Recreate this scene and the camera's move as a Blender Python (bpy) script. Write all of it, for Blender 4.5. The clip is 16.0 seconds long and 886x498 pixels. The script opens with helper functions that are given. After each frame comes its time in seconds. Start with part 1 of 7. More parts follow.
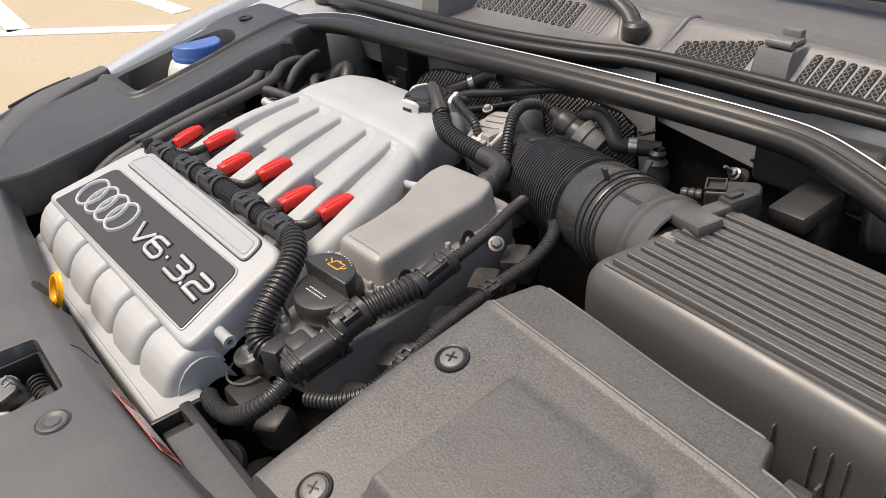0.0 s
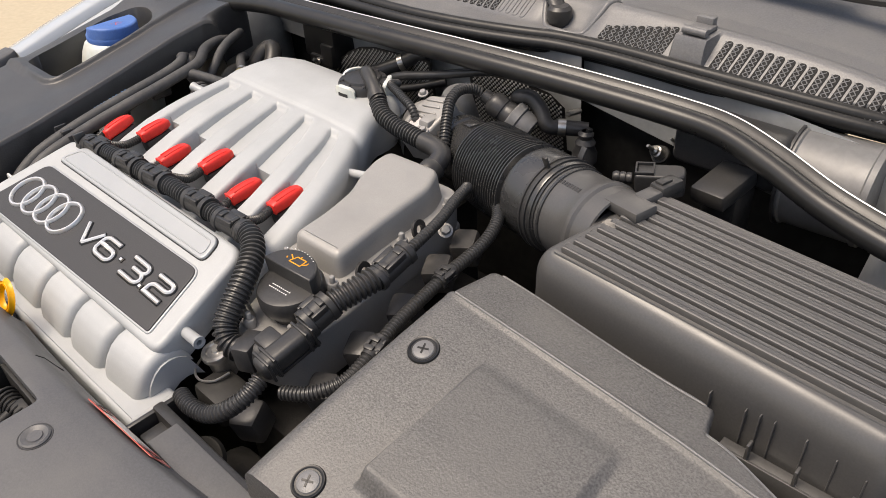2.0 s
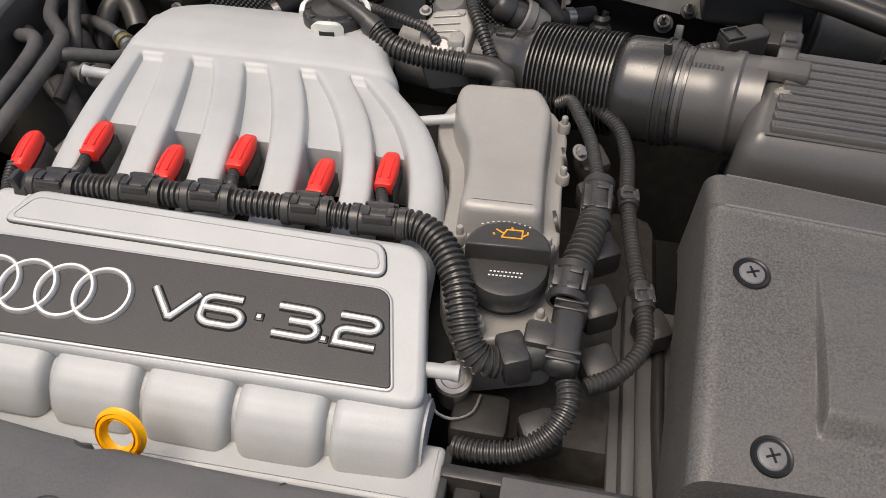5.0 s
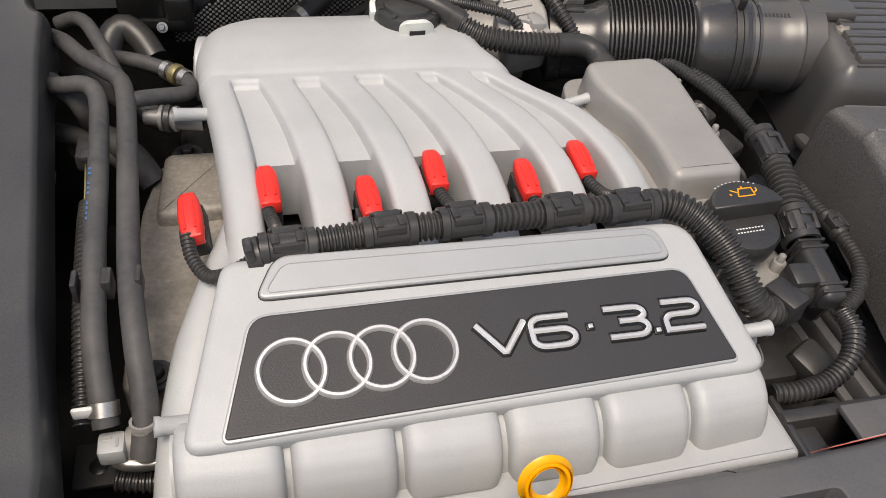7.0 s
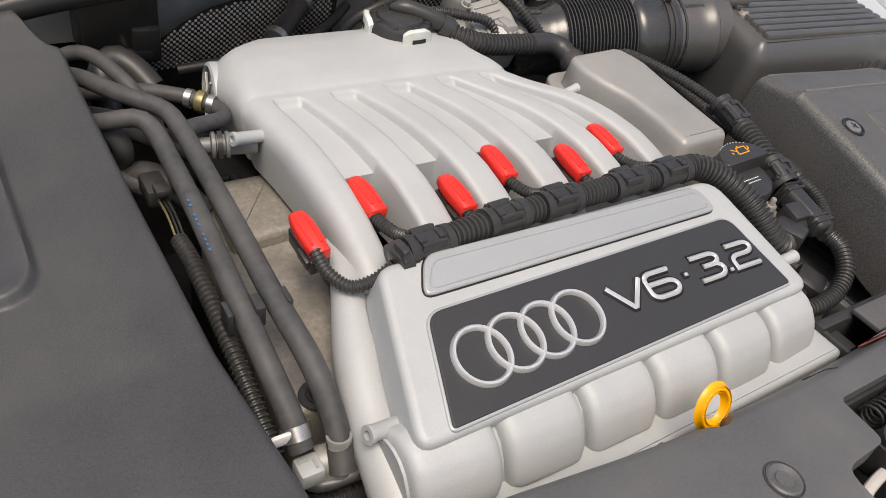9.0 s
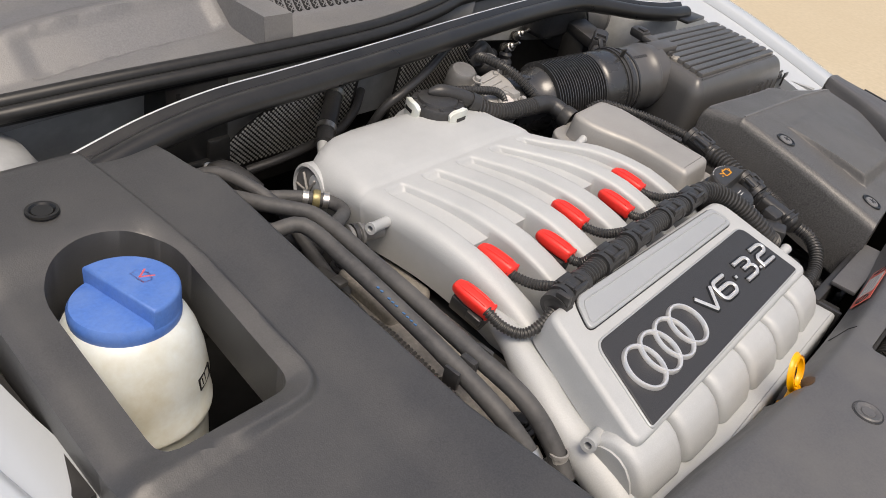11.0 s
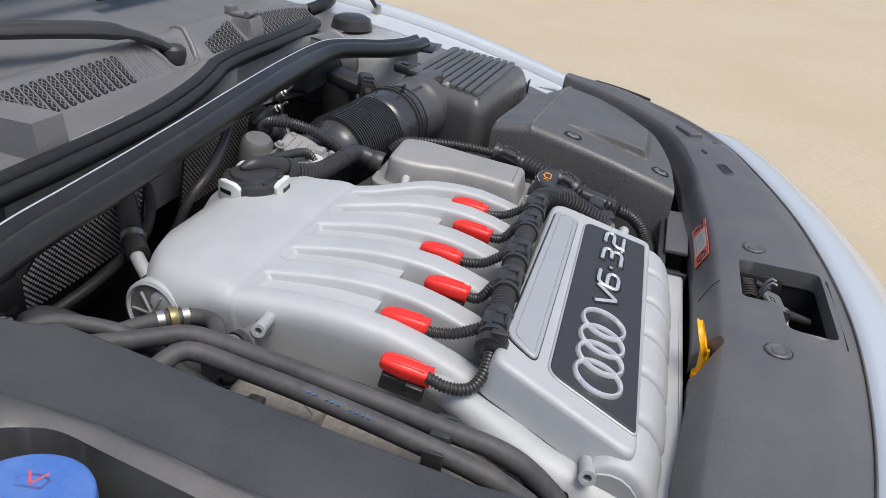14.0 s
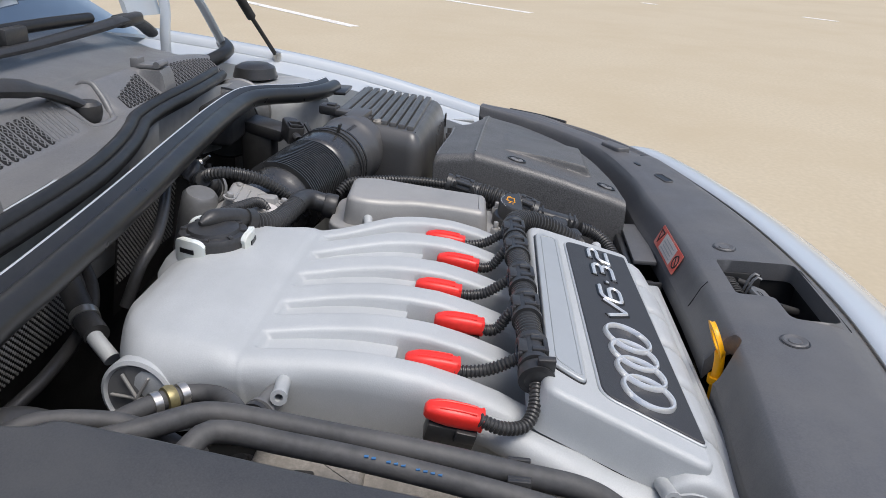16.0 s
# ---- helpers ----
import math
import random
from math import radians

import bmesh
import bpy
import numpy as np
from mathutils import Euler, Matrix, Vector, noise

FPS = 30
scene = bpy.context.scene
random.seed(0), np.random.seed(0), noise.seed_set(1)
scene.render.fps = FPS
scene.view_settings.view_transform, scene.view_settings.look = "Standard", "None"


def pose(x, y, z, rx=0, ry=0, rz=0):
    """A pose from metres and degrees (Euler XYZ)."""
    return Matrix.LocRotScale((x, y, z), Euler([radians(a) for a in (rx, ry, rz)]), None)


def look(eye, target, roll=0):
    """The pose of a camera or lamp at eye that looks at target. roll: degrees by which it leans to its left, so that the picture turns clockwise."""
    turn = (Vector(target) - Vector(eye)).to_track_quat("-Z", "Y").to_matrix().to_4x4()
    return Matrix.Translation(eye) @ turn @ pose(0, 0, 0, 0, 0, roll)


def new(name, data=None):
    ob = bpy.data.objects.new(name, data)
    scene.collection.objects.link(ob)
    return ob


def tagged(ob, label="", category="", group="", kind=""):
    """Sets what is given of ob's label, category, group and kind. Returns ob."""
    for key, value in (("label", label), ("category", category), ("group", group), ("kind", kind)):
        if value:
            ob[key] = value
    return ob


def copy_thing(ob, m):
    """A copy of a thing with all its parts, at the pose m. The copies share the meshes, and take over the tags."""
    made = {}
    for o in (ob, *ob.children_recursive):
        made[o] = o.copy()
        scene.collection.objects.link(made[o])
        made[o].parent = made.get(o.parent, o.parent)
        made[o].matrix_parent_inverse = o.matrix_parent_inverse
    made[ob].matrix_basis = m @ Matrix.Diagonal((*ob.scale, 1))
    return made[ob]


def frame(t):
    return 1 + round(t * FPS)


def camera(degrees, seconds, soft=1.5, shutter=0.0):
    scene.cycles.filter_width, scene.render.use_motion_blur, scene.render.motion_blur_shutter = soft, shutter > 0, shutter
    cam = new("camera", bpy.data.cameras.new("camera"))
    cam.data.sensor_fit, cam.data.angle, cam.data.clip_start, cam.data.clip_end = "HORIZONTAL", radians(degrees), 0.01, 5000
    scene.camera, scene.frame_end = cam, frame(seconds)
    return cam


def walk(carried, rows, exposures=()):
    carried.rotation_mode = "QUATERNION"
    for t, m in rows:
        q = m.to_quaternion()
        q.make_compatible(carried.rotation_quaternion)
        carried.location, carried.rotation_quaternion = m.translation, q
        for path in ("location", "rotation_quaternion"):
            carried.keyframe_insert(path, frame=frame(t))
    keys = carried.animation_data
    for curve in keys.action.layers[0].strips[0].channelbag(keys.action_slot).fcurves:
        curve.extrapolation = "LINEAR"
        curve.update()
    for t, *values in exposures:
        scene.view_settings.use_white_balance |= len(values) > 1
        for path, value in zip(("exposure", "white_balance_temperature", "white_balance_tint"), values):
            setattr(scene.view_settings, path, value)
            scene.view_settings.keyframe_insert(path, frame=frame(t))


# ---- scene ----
cam = camera(59.6, 16.0, soft=0.8)
PATH = [
    (0, (0.685, 0.007, 1.168), (-0.682, 1.019, 0.116), -4.7),
    (0.5, (0.69, 0.009, 1.168), (-0.66, 1.026, 0.099), -4.8),
    (1, (0.686, 0.014, 1.182), (-0.626, 1.049, 0.084), -4.6),
    (1.5, (0.682, 0.007, 1.199), (-0.562, 1.079, 0.058), -4.0),
    (2, (0.662, -0.036, 1.23), (-0.484, 1.103, 0.051), -2.8),
    (2.5, (0.616, -0.103, 1.241), (-0.403, 1.119, 0.03), -1.5),
    (3, (0.539, -0.141, 1.249), (-0.342, 1.171, 0.023), -0.2),
    (3.2, (0.499, -0.136, 1.239), (-0.319, 1.204, 0.0), 0.0),
    (5.3, (0.094, -0.183, 1.184), (-0.079, 1.26, -0.19), 1.4),
    (5.5, (0.05, -0.2, 1.187), (-0.066, 1.244, -0.192), 1.7),
    (6, (-0.065, -0.179, 1.166), (-0.019, 1.276, -0.205), 3.1),
    (6.5, (-0.175, -0.145, 1.17), (0.059, 1.295, -0.198), 5.0),
    (7, (-0.269, -0.135, 1.168), (0.183, 1.251, -0.202), 7.2),
    (7.5, (-0.332, -0.12, 1.169), (0.296, 1.206, -0.19), 9.0),
    (8, (-0.391, -0.129, 1.171), (0.387, 1.143, -0.162), 10.4),
    (8.5, (-0.455, -0.136, 1.159), (0.444, 1.101, -0.131), 11.8),
    (9, (-0.526, -0.079, 1.142), (0.461, 1.122, -0.116), 12.3),
    (9.5, (-0.604, 0.002, 1.149), (0.46, 1.167, -0.08), 13.1),
    (9.7, (-0.632, 0.019, 1.153), (0.461, 1.168, -0.066), 13.2),
    (11.8, (-0.857, 0.037, 1.217), (0.629, 0.855, 0.158), 10.3),
    (12, (-0.862, 0.041, 1.214), (0.661, 0.824, 0.179), 10.2),
    (12.5, (-0.861, 0.061, 1.19), (0.736, 0.765, 0.212), 9.7),
    (13, (-0.854, 0.089, 1.173), (0.802, 0.707, 0.238), 8.8),
    (13.5, (-0.848, 0.123, 1.16), (0.851, 0.644, 0.241), 7.6),
    (14, (-0.817, 0.193, 1.144), (0.91, 0.609, 0.226), 6.2),
    (14.5, (-0.796, 0.24, 1.142), (0.955, 0.544, 0.226), 5.0),
    (15, (-0.792, 0.291, 1.125), (0.986, 0.501, 0.234), 4.1),
    (15.5, (-0.79, 0.32, 1.106), (1.019, 0.462, 0.265), 3.5),
    (16, (-0.795, 0.32, 1.094), (1.046, 0.428, 0.32), 3.3),
]
walk(cam, [(t, look(eye, target, roll)) for t, eye, target, roll in PATH],
     [(0.0, 0.74, 7300, 12), (3.2, 0.72, 7300, 12), (5.3, 0.48, 7200, 12), (9.7, 0.56, 7150, 11), (12.1, 0.60, 7250, 12), (12.5, 0.54, 6520, 10), (13.5, 0.48, 6420, 10), (14.2, 0.46, 6300, 10), (15.0, 0.47, 6200, 10), (16.0, 0.46, 6220, 10)])

# ---- light: soft overcast daylight ----
world = bpy.data.worlds.new("sky")
scene.world = world
world.use_nodes = True
wn = world.node_tree
sky = wn.nodes.new("ShaderNodeTexSky")
sky.sky_type = "NISHITA"
sky.sun_disc = False
sky.sun_elevation, sky.sun_rotation = radians(68), radians(215)
sky.air_density, sky.dust_density = 1.0, 4.0
wn.links.new(sky.outputs[0], wn.nodes["Background"].inputs[0])
wn.nodes["Background"].inputs[1].default_value = 0.115
sun = new("sun", bpy.data.lights.new("sun", "SUN"))
sun.data.energy, sun.data.angle, sun.data.color = 1.5, radians(30), (1.0, 0.96, 0.9)
sun.matrix_world = look((-1.3, -1.6, 6.0), (0, 0.3, 0.7))

# ---- materials ----
def material(name, base, rough=0.5, metal=0.0, grain=0.0, grain_size=400.0, bump=0.0, bump_size=600.0, stain=0.0, stain_size=12.0,
             stain_colour=None, coat=0.0, spec=0.5, sss=0.0, rough_var=0.0, vary=0.0):
    """A painted, moulded or metal surface: a fine grain, broad stains and a fine relief over one base colour."""
    m = bpy.data.materials.new(name)
    m.use_nodes = True
    nt = m.node_tree
    b = nt.nodes["Principled BSDF"]
    b.inputs["Roughness"].default_value, b.inputs["Metallic"].default_value = rough, metal
    b.inputs["Specular IOR Level"].default_value = spec
    b.inputs["Coat Weight"].default_value, b.inputs["Coat Roughness"].default_value = coat, 0.12
    b.inputs["Subsurface Weight"].default_value, b.inputs["Subsurface Radius"].default_value = sss, (0.01, 0.01, 0.008)
    co = nt.nodes.new("ShaderNodeTexCoord").outputs["Object"]

    def noise_at(scale, detail=3.0, rough_n=0.55):
        n = nt.nodes.new("ShaderNodeTexNoise")
        n.inputs["Scale"].default_value, n.inputs["Detail"].default_value, n.inputs["Roughness"].default_value = scale, detail, rough_n
        nt.links.new(co, n.inputs["Vector"])
        return n.outputs["Fac"]

    def mix(fac, a, c):
        n = nt.nodes.new("ShaderNodeMix")
        n.data_type = "RGBA"
        nt.links.new(fac, n.inputs[0])
        for v, s in ((a, n.inputs[6]), (c, n.inputs[7])):
            if isinstance(v, tuple):
                s.default_value = (*v, 1)
            else:
                nt.links.new(v, s)
        return n.outputs[2]

    def ramp(fac, lo, hi):
        n = nt.nodes.new("ShaderNodeMapRange")
        n.inputs["From Min"].default_value, n.inputs["From Max"].default_value = lo, hi
        nt.links.new(fac, n.inputs["Value"])
        return n.outputs["Result"]

    colour = base
    if grain:
        lo, hi = tuple(c * (1 - grain) for c in base), tuple(min(1, c * (1 + grain)) for c in base)
        colour = mix(ramp(noise_at(grain_size), 0.3, 0.7), lo, hi)
    if stain:
        dirt = stain_colour or tuple(c * (1 - stain) for c in base)
        colour = mix(ramp(noise_at(stain_size, 6.0, 0.65), 0.42, 0.75), colour, dirt)
    if vary:
        info = nt.nodes.new("ShaderNodeObjectInfo")
        hsv = nt.nodes.new("ShaderNodeHueSaturation")
        nt.links.new(info.outputs["Random"], (r := nt.nodes.new("ShaderNodeMapRange")).inputs["Value"])
        r.inputs["To Min"].default_value, r.inputs["To Max"].default_value = 1 - vary, 1 + vary
        nt.links.new(r.outputs["Result"], hsv.inputs["Value"])
        if isinstance(colour, tuple):
            hsv.inputs["Color"].default_value = (*colour, 1)
        else:
            nt.links.new(colour, hsv.inputs["Color"])
        colour = hsv.outputs["Color"]
    if isinstance(colour, tuple):
        b.inputs["Base Color"].default_value = (*colour, 1)
    else:
        nt.links.new(colour, b.inputs["Base Color"])
    if rough_var:
        rr = ramp(noise_at(stain_size * 2.3, 4.0), 0.3, 0.7)
        add = nt.nodes.new("ShaderNodeMath")
        add.operation = "MULTIPLY_ADD"
        nt.links.new(rr, add.inputs[0])
        add.inputs[1].default_value, add.inputs[2].default_value = rough_var, rough - rough_var / 2
        nt.links.new(add.outputs[0], b.inputs["Roughness"])
    if bump:
        bn = nt.nodes.new("ShaderNodeBump")
        bn.inputs["Strength"].default_value, bn.inputs["Distance"].default_value = min(1, bump), 0.0006
        nt.links.new(noise_at(bump_size, 2.0), bn.inputs["Height"])
        nt.links.new(bn.outputs["Normal"], b.inputs["Normal"])
    return m


SILVER = material("silver_paint", (0.455, 0.470, 0.472), 0.54, 0.1, grain=0.05, grain_size=900, bump=0.18, bump_size=900, stain=0.14, stain_size=9, rough_var=0.14)
SILVER_TRIM = material("silver_trim_paint", (0.455, 0.47, 0.472), 0.36, 0.35, grain=0.03, grain_size=900, stain=0.06, stain_size=14, rough_var=0.08)
CAST = material("cast_aluminium", (0.35, 0.34, 0.322), 0.46, 0.25, grain=0.05, grain_size=700, bump=0.14, bump_size=900, stain=0.12, stain_size=14, rough_var=0.15)
CAST_DIRTY = material("dirty_cast_aluminium", (0.29, 0.268, 0.235), 0.6, 0.2, grain=0.2, grain_size=260, bump=0.35, bump_size=420, stain=0.35, stain_size=30)
STEEL = material("zinc_steel", (0.6, 0.58, 0.54), 0.3, 0.9, grain=0.08, stain=0.3, stain_size=60)
CHROME = material("bright_emblem", (0.74, 0.74, 0.73), 0.28, 0.55, grain=0.03)
PANEL = material("dark_grey_textured_plastic", (0.037, 0.037, 0.038), 0.42, grain=0.30, grain_size=700, bump=0.22, bump_size=900, stain=0.25, stain_size=7, stain_colour=(0.060, 0.059, 0.057), rough_var=0.10, spec=0.75)
# PANEL's plastic made lighter: dust, and the light falling on this cover
DUSTY_LIT = material("dusty_lit_dark_grey_plastic", (0.090, 0.088, 0.0855), 0.46, grain=0.52, grain_size=560, bump=0.5, bump_size=560, stain=0.3, stain_size=7, stain_colour=(0.112, 0.108, 0.102), rough_var=0.12, spec=0.65)
COWL_GREY = material("weathered_grey_plastic", (0.150, 0.151, 0.155), 0.38, grain=0.14, grain_size=450, bump=0.3, bump_size=800, stain=0.25, stain_size=8, stain_colour=(0.178, 0.175, 0.170), rough_var=0.12)
PANEL_SMOOTH = material("dark_grey_smooth_plastic", (0.095, 0.095, 0.098), 0.48, grain=0.12, grain_size=500, bump=0.2, bump_size=900, stain=0.2, stain_size=8, stain_colour=(0.13, 0.127, 0.122), rough_var=0.12)
DUCT = material("satin_black_duct_plastic", (0.034, 0.034, 0.034), 0.26, grain=0.12, grain_size=500, bump=0.08, bump_size=800, stain=0.25, stain_size=10, stain_colour=(0.038, 0.037, 0.035), rough_var=0.10, spec=0.8)
AIRBOX = material("satin_black_plastic", (0.076, 0.0745, 0.0725), 0.36, grain=0.12, grain_size=500, bump=0.08, bump_size=800, stain=0.25, stain_size=10, stain_colour=(0.086, 0.083, 0.080), rough_var=0.10, spec=0.75)
BLACK = material("black_plastic", (0.034, 0.034, 0.035), 0.38, grain=0.2, grain_size=300, bump=0.15, stain=0.3, stain_size=20, stain_colour=(0.04, 0.038, 0.035), rough_var=0.15)
CONDUIT = material("black_corrugated_plastic", (0.038, 0.038, 0.038), 0.36, grain=0.2, grain_size=200, stain=0.4, stain_size=30, stain_colour=(0.045, 0.043, 0.04), rough_var=0.15)
RUBBER = material("grey_black_rubber", (0.054, 0.054, 0.055), 0.60, grain=0.25, grain_size=120, bump=0.3, bump_size=250, stain=0.5, stain_size=18, stain_colour=(0.095, 0.092, 0.088))
SEAL = material("black_seal_rubber", (0.018, 0.018, 0.018), 0.38, grain=0.2, grain_size=150, rough_var=0.1, spec=0.35)
GLOSS = material("gloss_black_paint", (0.018, 0.018, 0.018), 0.32, grain=0.1, coat=0.12, stain=0.3, stain_size=14, stain_colour=(0.03, 0.029, 0.027), rough_var=0.1, spec=0.38)
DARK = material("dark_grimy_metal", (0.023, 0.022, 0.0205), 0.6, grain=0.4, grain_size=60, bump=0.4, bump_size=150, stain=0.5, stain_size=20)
# near-black for the depths: the shade down there is put into the colour
DEEP = material("shaded_depths_black", (0.007, 0.007, 0.007), 0.8, grain=0.4, grain_size=40, bump=0.3, bump_size=80)
BADGE = material("matt_black_badge", (0.034, 0.034, 0.036), 0.48, grain=0.15, grain_size=900, bump=0.25, bump_size=900, rough_var=0.06)
OUTLINE = material("black_relief", (0.008, 0.008, 0.008), 0.35, grain=0.1)
RED = material("red_plastic", (0.85, 0.034, 0.024), 0.38, grain=0.06, grain_size=300, stain=0.12, stain_size=60, rough_var=0.1)
YELLOW = material("yellow_plastic", (0.90, 0.42, 0.003), 0.35, grain=0.05, grain_size=300)
BLUE = material("blue_plastic", (0.065, 0.165, 0.48), 0.42, grain=0.08, grain_size=300, stain=0.25, stain_size=30, stain_colour=(0.12, 0.22, 0.50), bump=0.1)
TANK = material("translucent_white_plastic", (0.66, 0.7, 0.68), 0.4, grain=0.05, grain_size=60, sss=0.25, stain=0.25, stain_size=14, stain_colour=(0.5, 0.47, 0.36))
CAR = material("silver_car_paint", (0.53, 0.565, 0.59), 0.26, 0.15, grain=0.03, grain_size=1500, coat=0.6)
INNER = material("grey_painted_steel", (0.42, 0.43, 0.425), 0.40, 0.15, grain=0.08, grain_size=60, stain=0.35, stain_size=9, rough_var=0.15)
WHITE = material("white_print", (0.75, 0.75, 0.73), 0.5, grain=0.05)
AMBER = material("amber_print", (0.80, 0.34, 0.01), 0.5, grain=0.05)
LABEL = material("silver_label_film", (0.62, 0.58, 0.55), 0.4, 0.2, grain=0.05)
LABEL_RED = material("red_label_print", (0.62, 0.10, 0.07), 0.45, grain=0.1, stain=0.3, stain_size=80, stain_colour=(0.6, 0.3, 0.25))
BLUE_PRINT = material("blue_print", (0.045, 0.14, 0.30), 0.5, grain=0.1)
RED_PRINT = material("faded_red_print", (0.55, 0.10, 0.13), 0.5, grain=0.1)
# one shield metal in two colours: glints in FOIL, shade in SHIELD
FOIL = material("heat_shield_glints", (0.44, 0.43, 0.41), 0.36, 0.3, grain=0.15, grain_size=90, stain=0.4, stain_size=20)
SHIELD = material("heat_shield_in_shade", (0.06, 0.058, 0.055), 0.42, 0.6, grain=0.2, grain_size=90, stain=0.4, stain_size=20)
DRUM = material("dull_grey_drum_metal", (0.20, 0.20, 0.198), 0.48, 0.3, grain=0.08, grain_size=120, stain=0.3, stain_size=14, rough_var=0.12)
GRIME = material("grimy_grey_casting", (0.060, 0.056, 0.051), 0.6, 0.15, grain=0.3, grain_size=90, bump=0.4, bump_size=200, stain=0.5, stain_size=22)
BRASS = material("olive_brass", (0.28, 0.24, 0.12), 0.4, 0.6, grain=0.15)
CREAM = material("cream_plastic", (0.42, 0.38, 0.25), 0.45, grain=0.08)
GLASS = material("windscreen_glass", (0.35, 0.42, 0.48), 0.06, 0.0, coat=0.5, grain=0.02)
PAINT_LINE = material("worn_white_road_paint", (0.86, 0.84, 0.80), 0.7, grain=0.1, grain_size=60, stain=0.3, stain_size=9, stain_colour=(0.55, 0.48, 0.36))
GROUND = material("pale_sandy_concrete", (0.50, 0.425, 0.30), 0.85, grain=0.07, grain_size=35, bump=0.08, bump_size=120, stain=0.18, stain_size=0.7, stain_colour=(0.46, 0.38, 0.255))


# ---- shape helpers ----
def finish(name, bm, mat, angle=38):
    bmesh.ops.recalc_face_normals(bm, faces=bm.faces)
    me = bpy.data.meshes.new(name)
    bm.to_mesh(me)
    bm.free()
    for p in me.polygons:
        p.use_smooth = p.loop_total <= 4
    me.set_sharp_from_angle(angle=radians(angle))
    me.materials.append(mat)
    return new(name, me)


def part(name, bm, mat, parent, label="", angle=38):
    ob = finish(name, bm, mat, angle)
    ob.parent = parent
    return tagged(ob, label)


def thing(name, label, category, at=(0, 0, 0), group="", kind=""):
    ob = new(name)
    ob.location = at
    ob.empty_display_size = 0.02
    return tagged(ob, label, category, group, kind)


def single(name, bm, mat, label, category, group="", kind="", angle=38):
    return tagged(finish(name, bm, mat, angle), label, category, group, kind)


def here(ob):
    """Takes the meshes under an Empty, built in world places, into the Empty's own space."""
    shift = Matrix.Translation(-ob.location)
    for o in ob.children_recursive:
        if o.parent == ob:
            o.matrix_basis = shift @ o.matrix_basis
    return ob


def box(bm, centre, size, m=None, bev=0.0, seg=2):
    out = bmesh.ops.create_cube(bm, size=1.0, matrix=(m or Matrix()) @ Matrix.Translation(centre) @ Matrix.Diagonal((*size, 1)))
    if bev:
        edges = list({e for v in out["verts"] for e in v.link_edges})
        bmesh.ops.bevel(bm, geom=edges, offset=bev, segments=seg, affect="EDGES", profile=0.5)
    return bm


def boxed(centre, size, bev=0.0, m=None, seg=2):
    return box(bmesh.new(), centre, size, m, bev, seg)


def lathe(bm, profile, n=32, m=None):
    """Turns (radius, height) pairs about z."""
    m = m or Matrix()
    rings = []
    for r, h in profile:
        if r < 1e-6:
            rings.append([bm.verts.new(m @ Vector((0, 0, h)))])
        else:
            rings.append([bm.verts.new(m @ Vector((r * math.cos(2 * math.pi * i / n), r * math.sin(2 * math.pi * i / n), h))) for i in range(n)])
    for a, b in zip(rings, rings[1:]):
        for i in range(n):
            j = (i + 1) % n
            f = [a[i % len(a)], a[j % len(a)], b[j % len(b)], b[i % len(b)]]
            f = list(dict.fromkeys(f))
            if len(f) > 2:
                bm.faces.new(f)
    return bm


def lathed(profile, m=None, n=32):
    return lathe(bmesh.new(), profile, n, m)


def smooth_path(pts, step):
    """Points at even steps along a rounded line through pts."""
    p = [Vector(q) for q in pts]
    p = [2 * p[0] - p[1], *p, 2 * p[-1] - p[-2]]
    fine = []
    for a, b, c, d in zip(p, p[1:], p[2:], p[3:]):
        for k in range(24):
            t = k / 24
            fine.append(0.5 * (2 * b + (c - a) * t + (2 * a - 5 * b + 4 * c - d) * t * t + (3 * b - a - 3 * c + d) * t ** 3))
    fine.append(p[-2])
    out, left = [fine[0]], step
    for a, b in zip(fine, fine[1:]):
        d = (b - a).length
        while d >= left > 0:
            a = a + (b - a) * (left / d)
            out.append(a)
            d = (b - a).length
            left = step
        left -= d
    if (out[-1] - fine[-1]).length > step * 0.3:
        out.append(fine[-1])
    return out


def tube(bm, pts, r, n=14, step=0.006, ribs=0.0, pitch=0.005, flat=1.0, up=(0, 0, 1), smooth=True, cap=True):
    """A round tube along pts; r may be a function of the fraction of its length; ribs: the depth of its corrugations."""
    p = smooth_path(pts, pitch / 4 if ribs else step) if smooth else [Vector(q) for q in pts]
    side = None
    rings = []
    for i, q in enumerate(p):
        way = (p[min(i + 1, len(p) - 1)] - p[max(i - 1, 0)]).normalized()
        if side is None:
            side = way.cross(Vector(up))
            if side.length < 0.05:
                side = way.cross(Vector((1, 0, 0)))
        side = (side - way * side.dot(way)).normalized()
        top = side.cross(way)
        rad = r(i / (len(p) - 1)) if callable(r) else r
        if ribs:
            rad += (0, ribs, ribs, 0)[i % 4] - ribs
        rings.append([bm.verts.new(q + rad * (math.cos(2 * math.pi * k / n) * side + flat * math.sin(2 * math.pi * k / n) * top)) for k in range(n)])
    for a, b in zip(rings, rings[1:]):
        for k in range(n):
            bm.faces.new((a[k], a[(k + 1) % n], b[(k + 1) % n], b[k]))
    if cap:
        bm.faces.new(rings[0])
        bm.faces.new(rings[-1])
    return bm


def tubed(pts, r, **kw):
    return tube(bmesh.new(), pts, r, **kw)


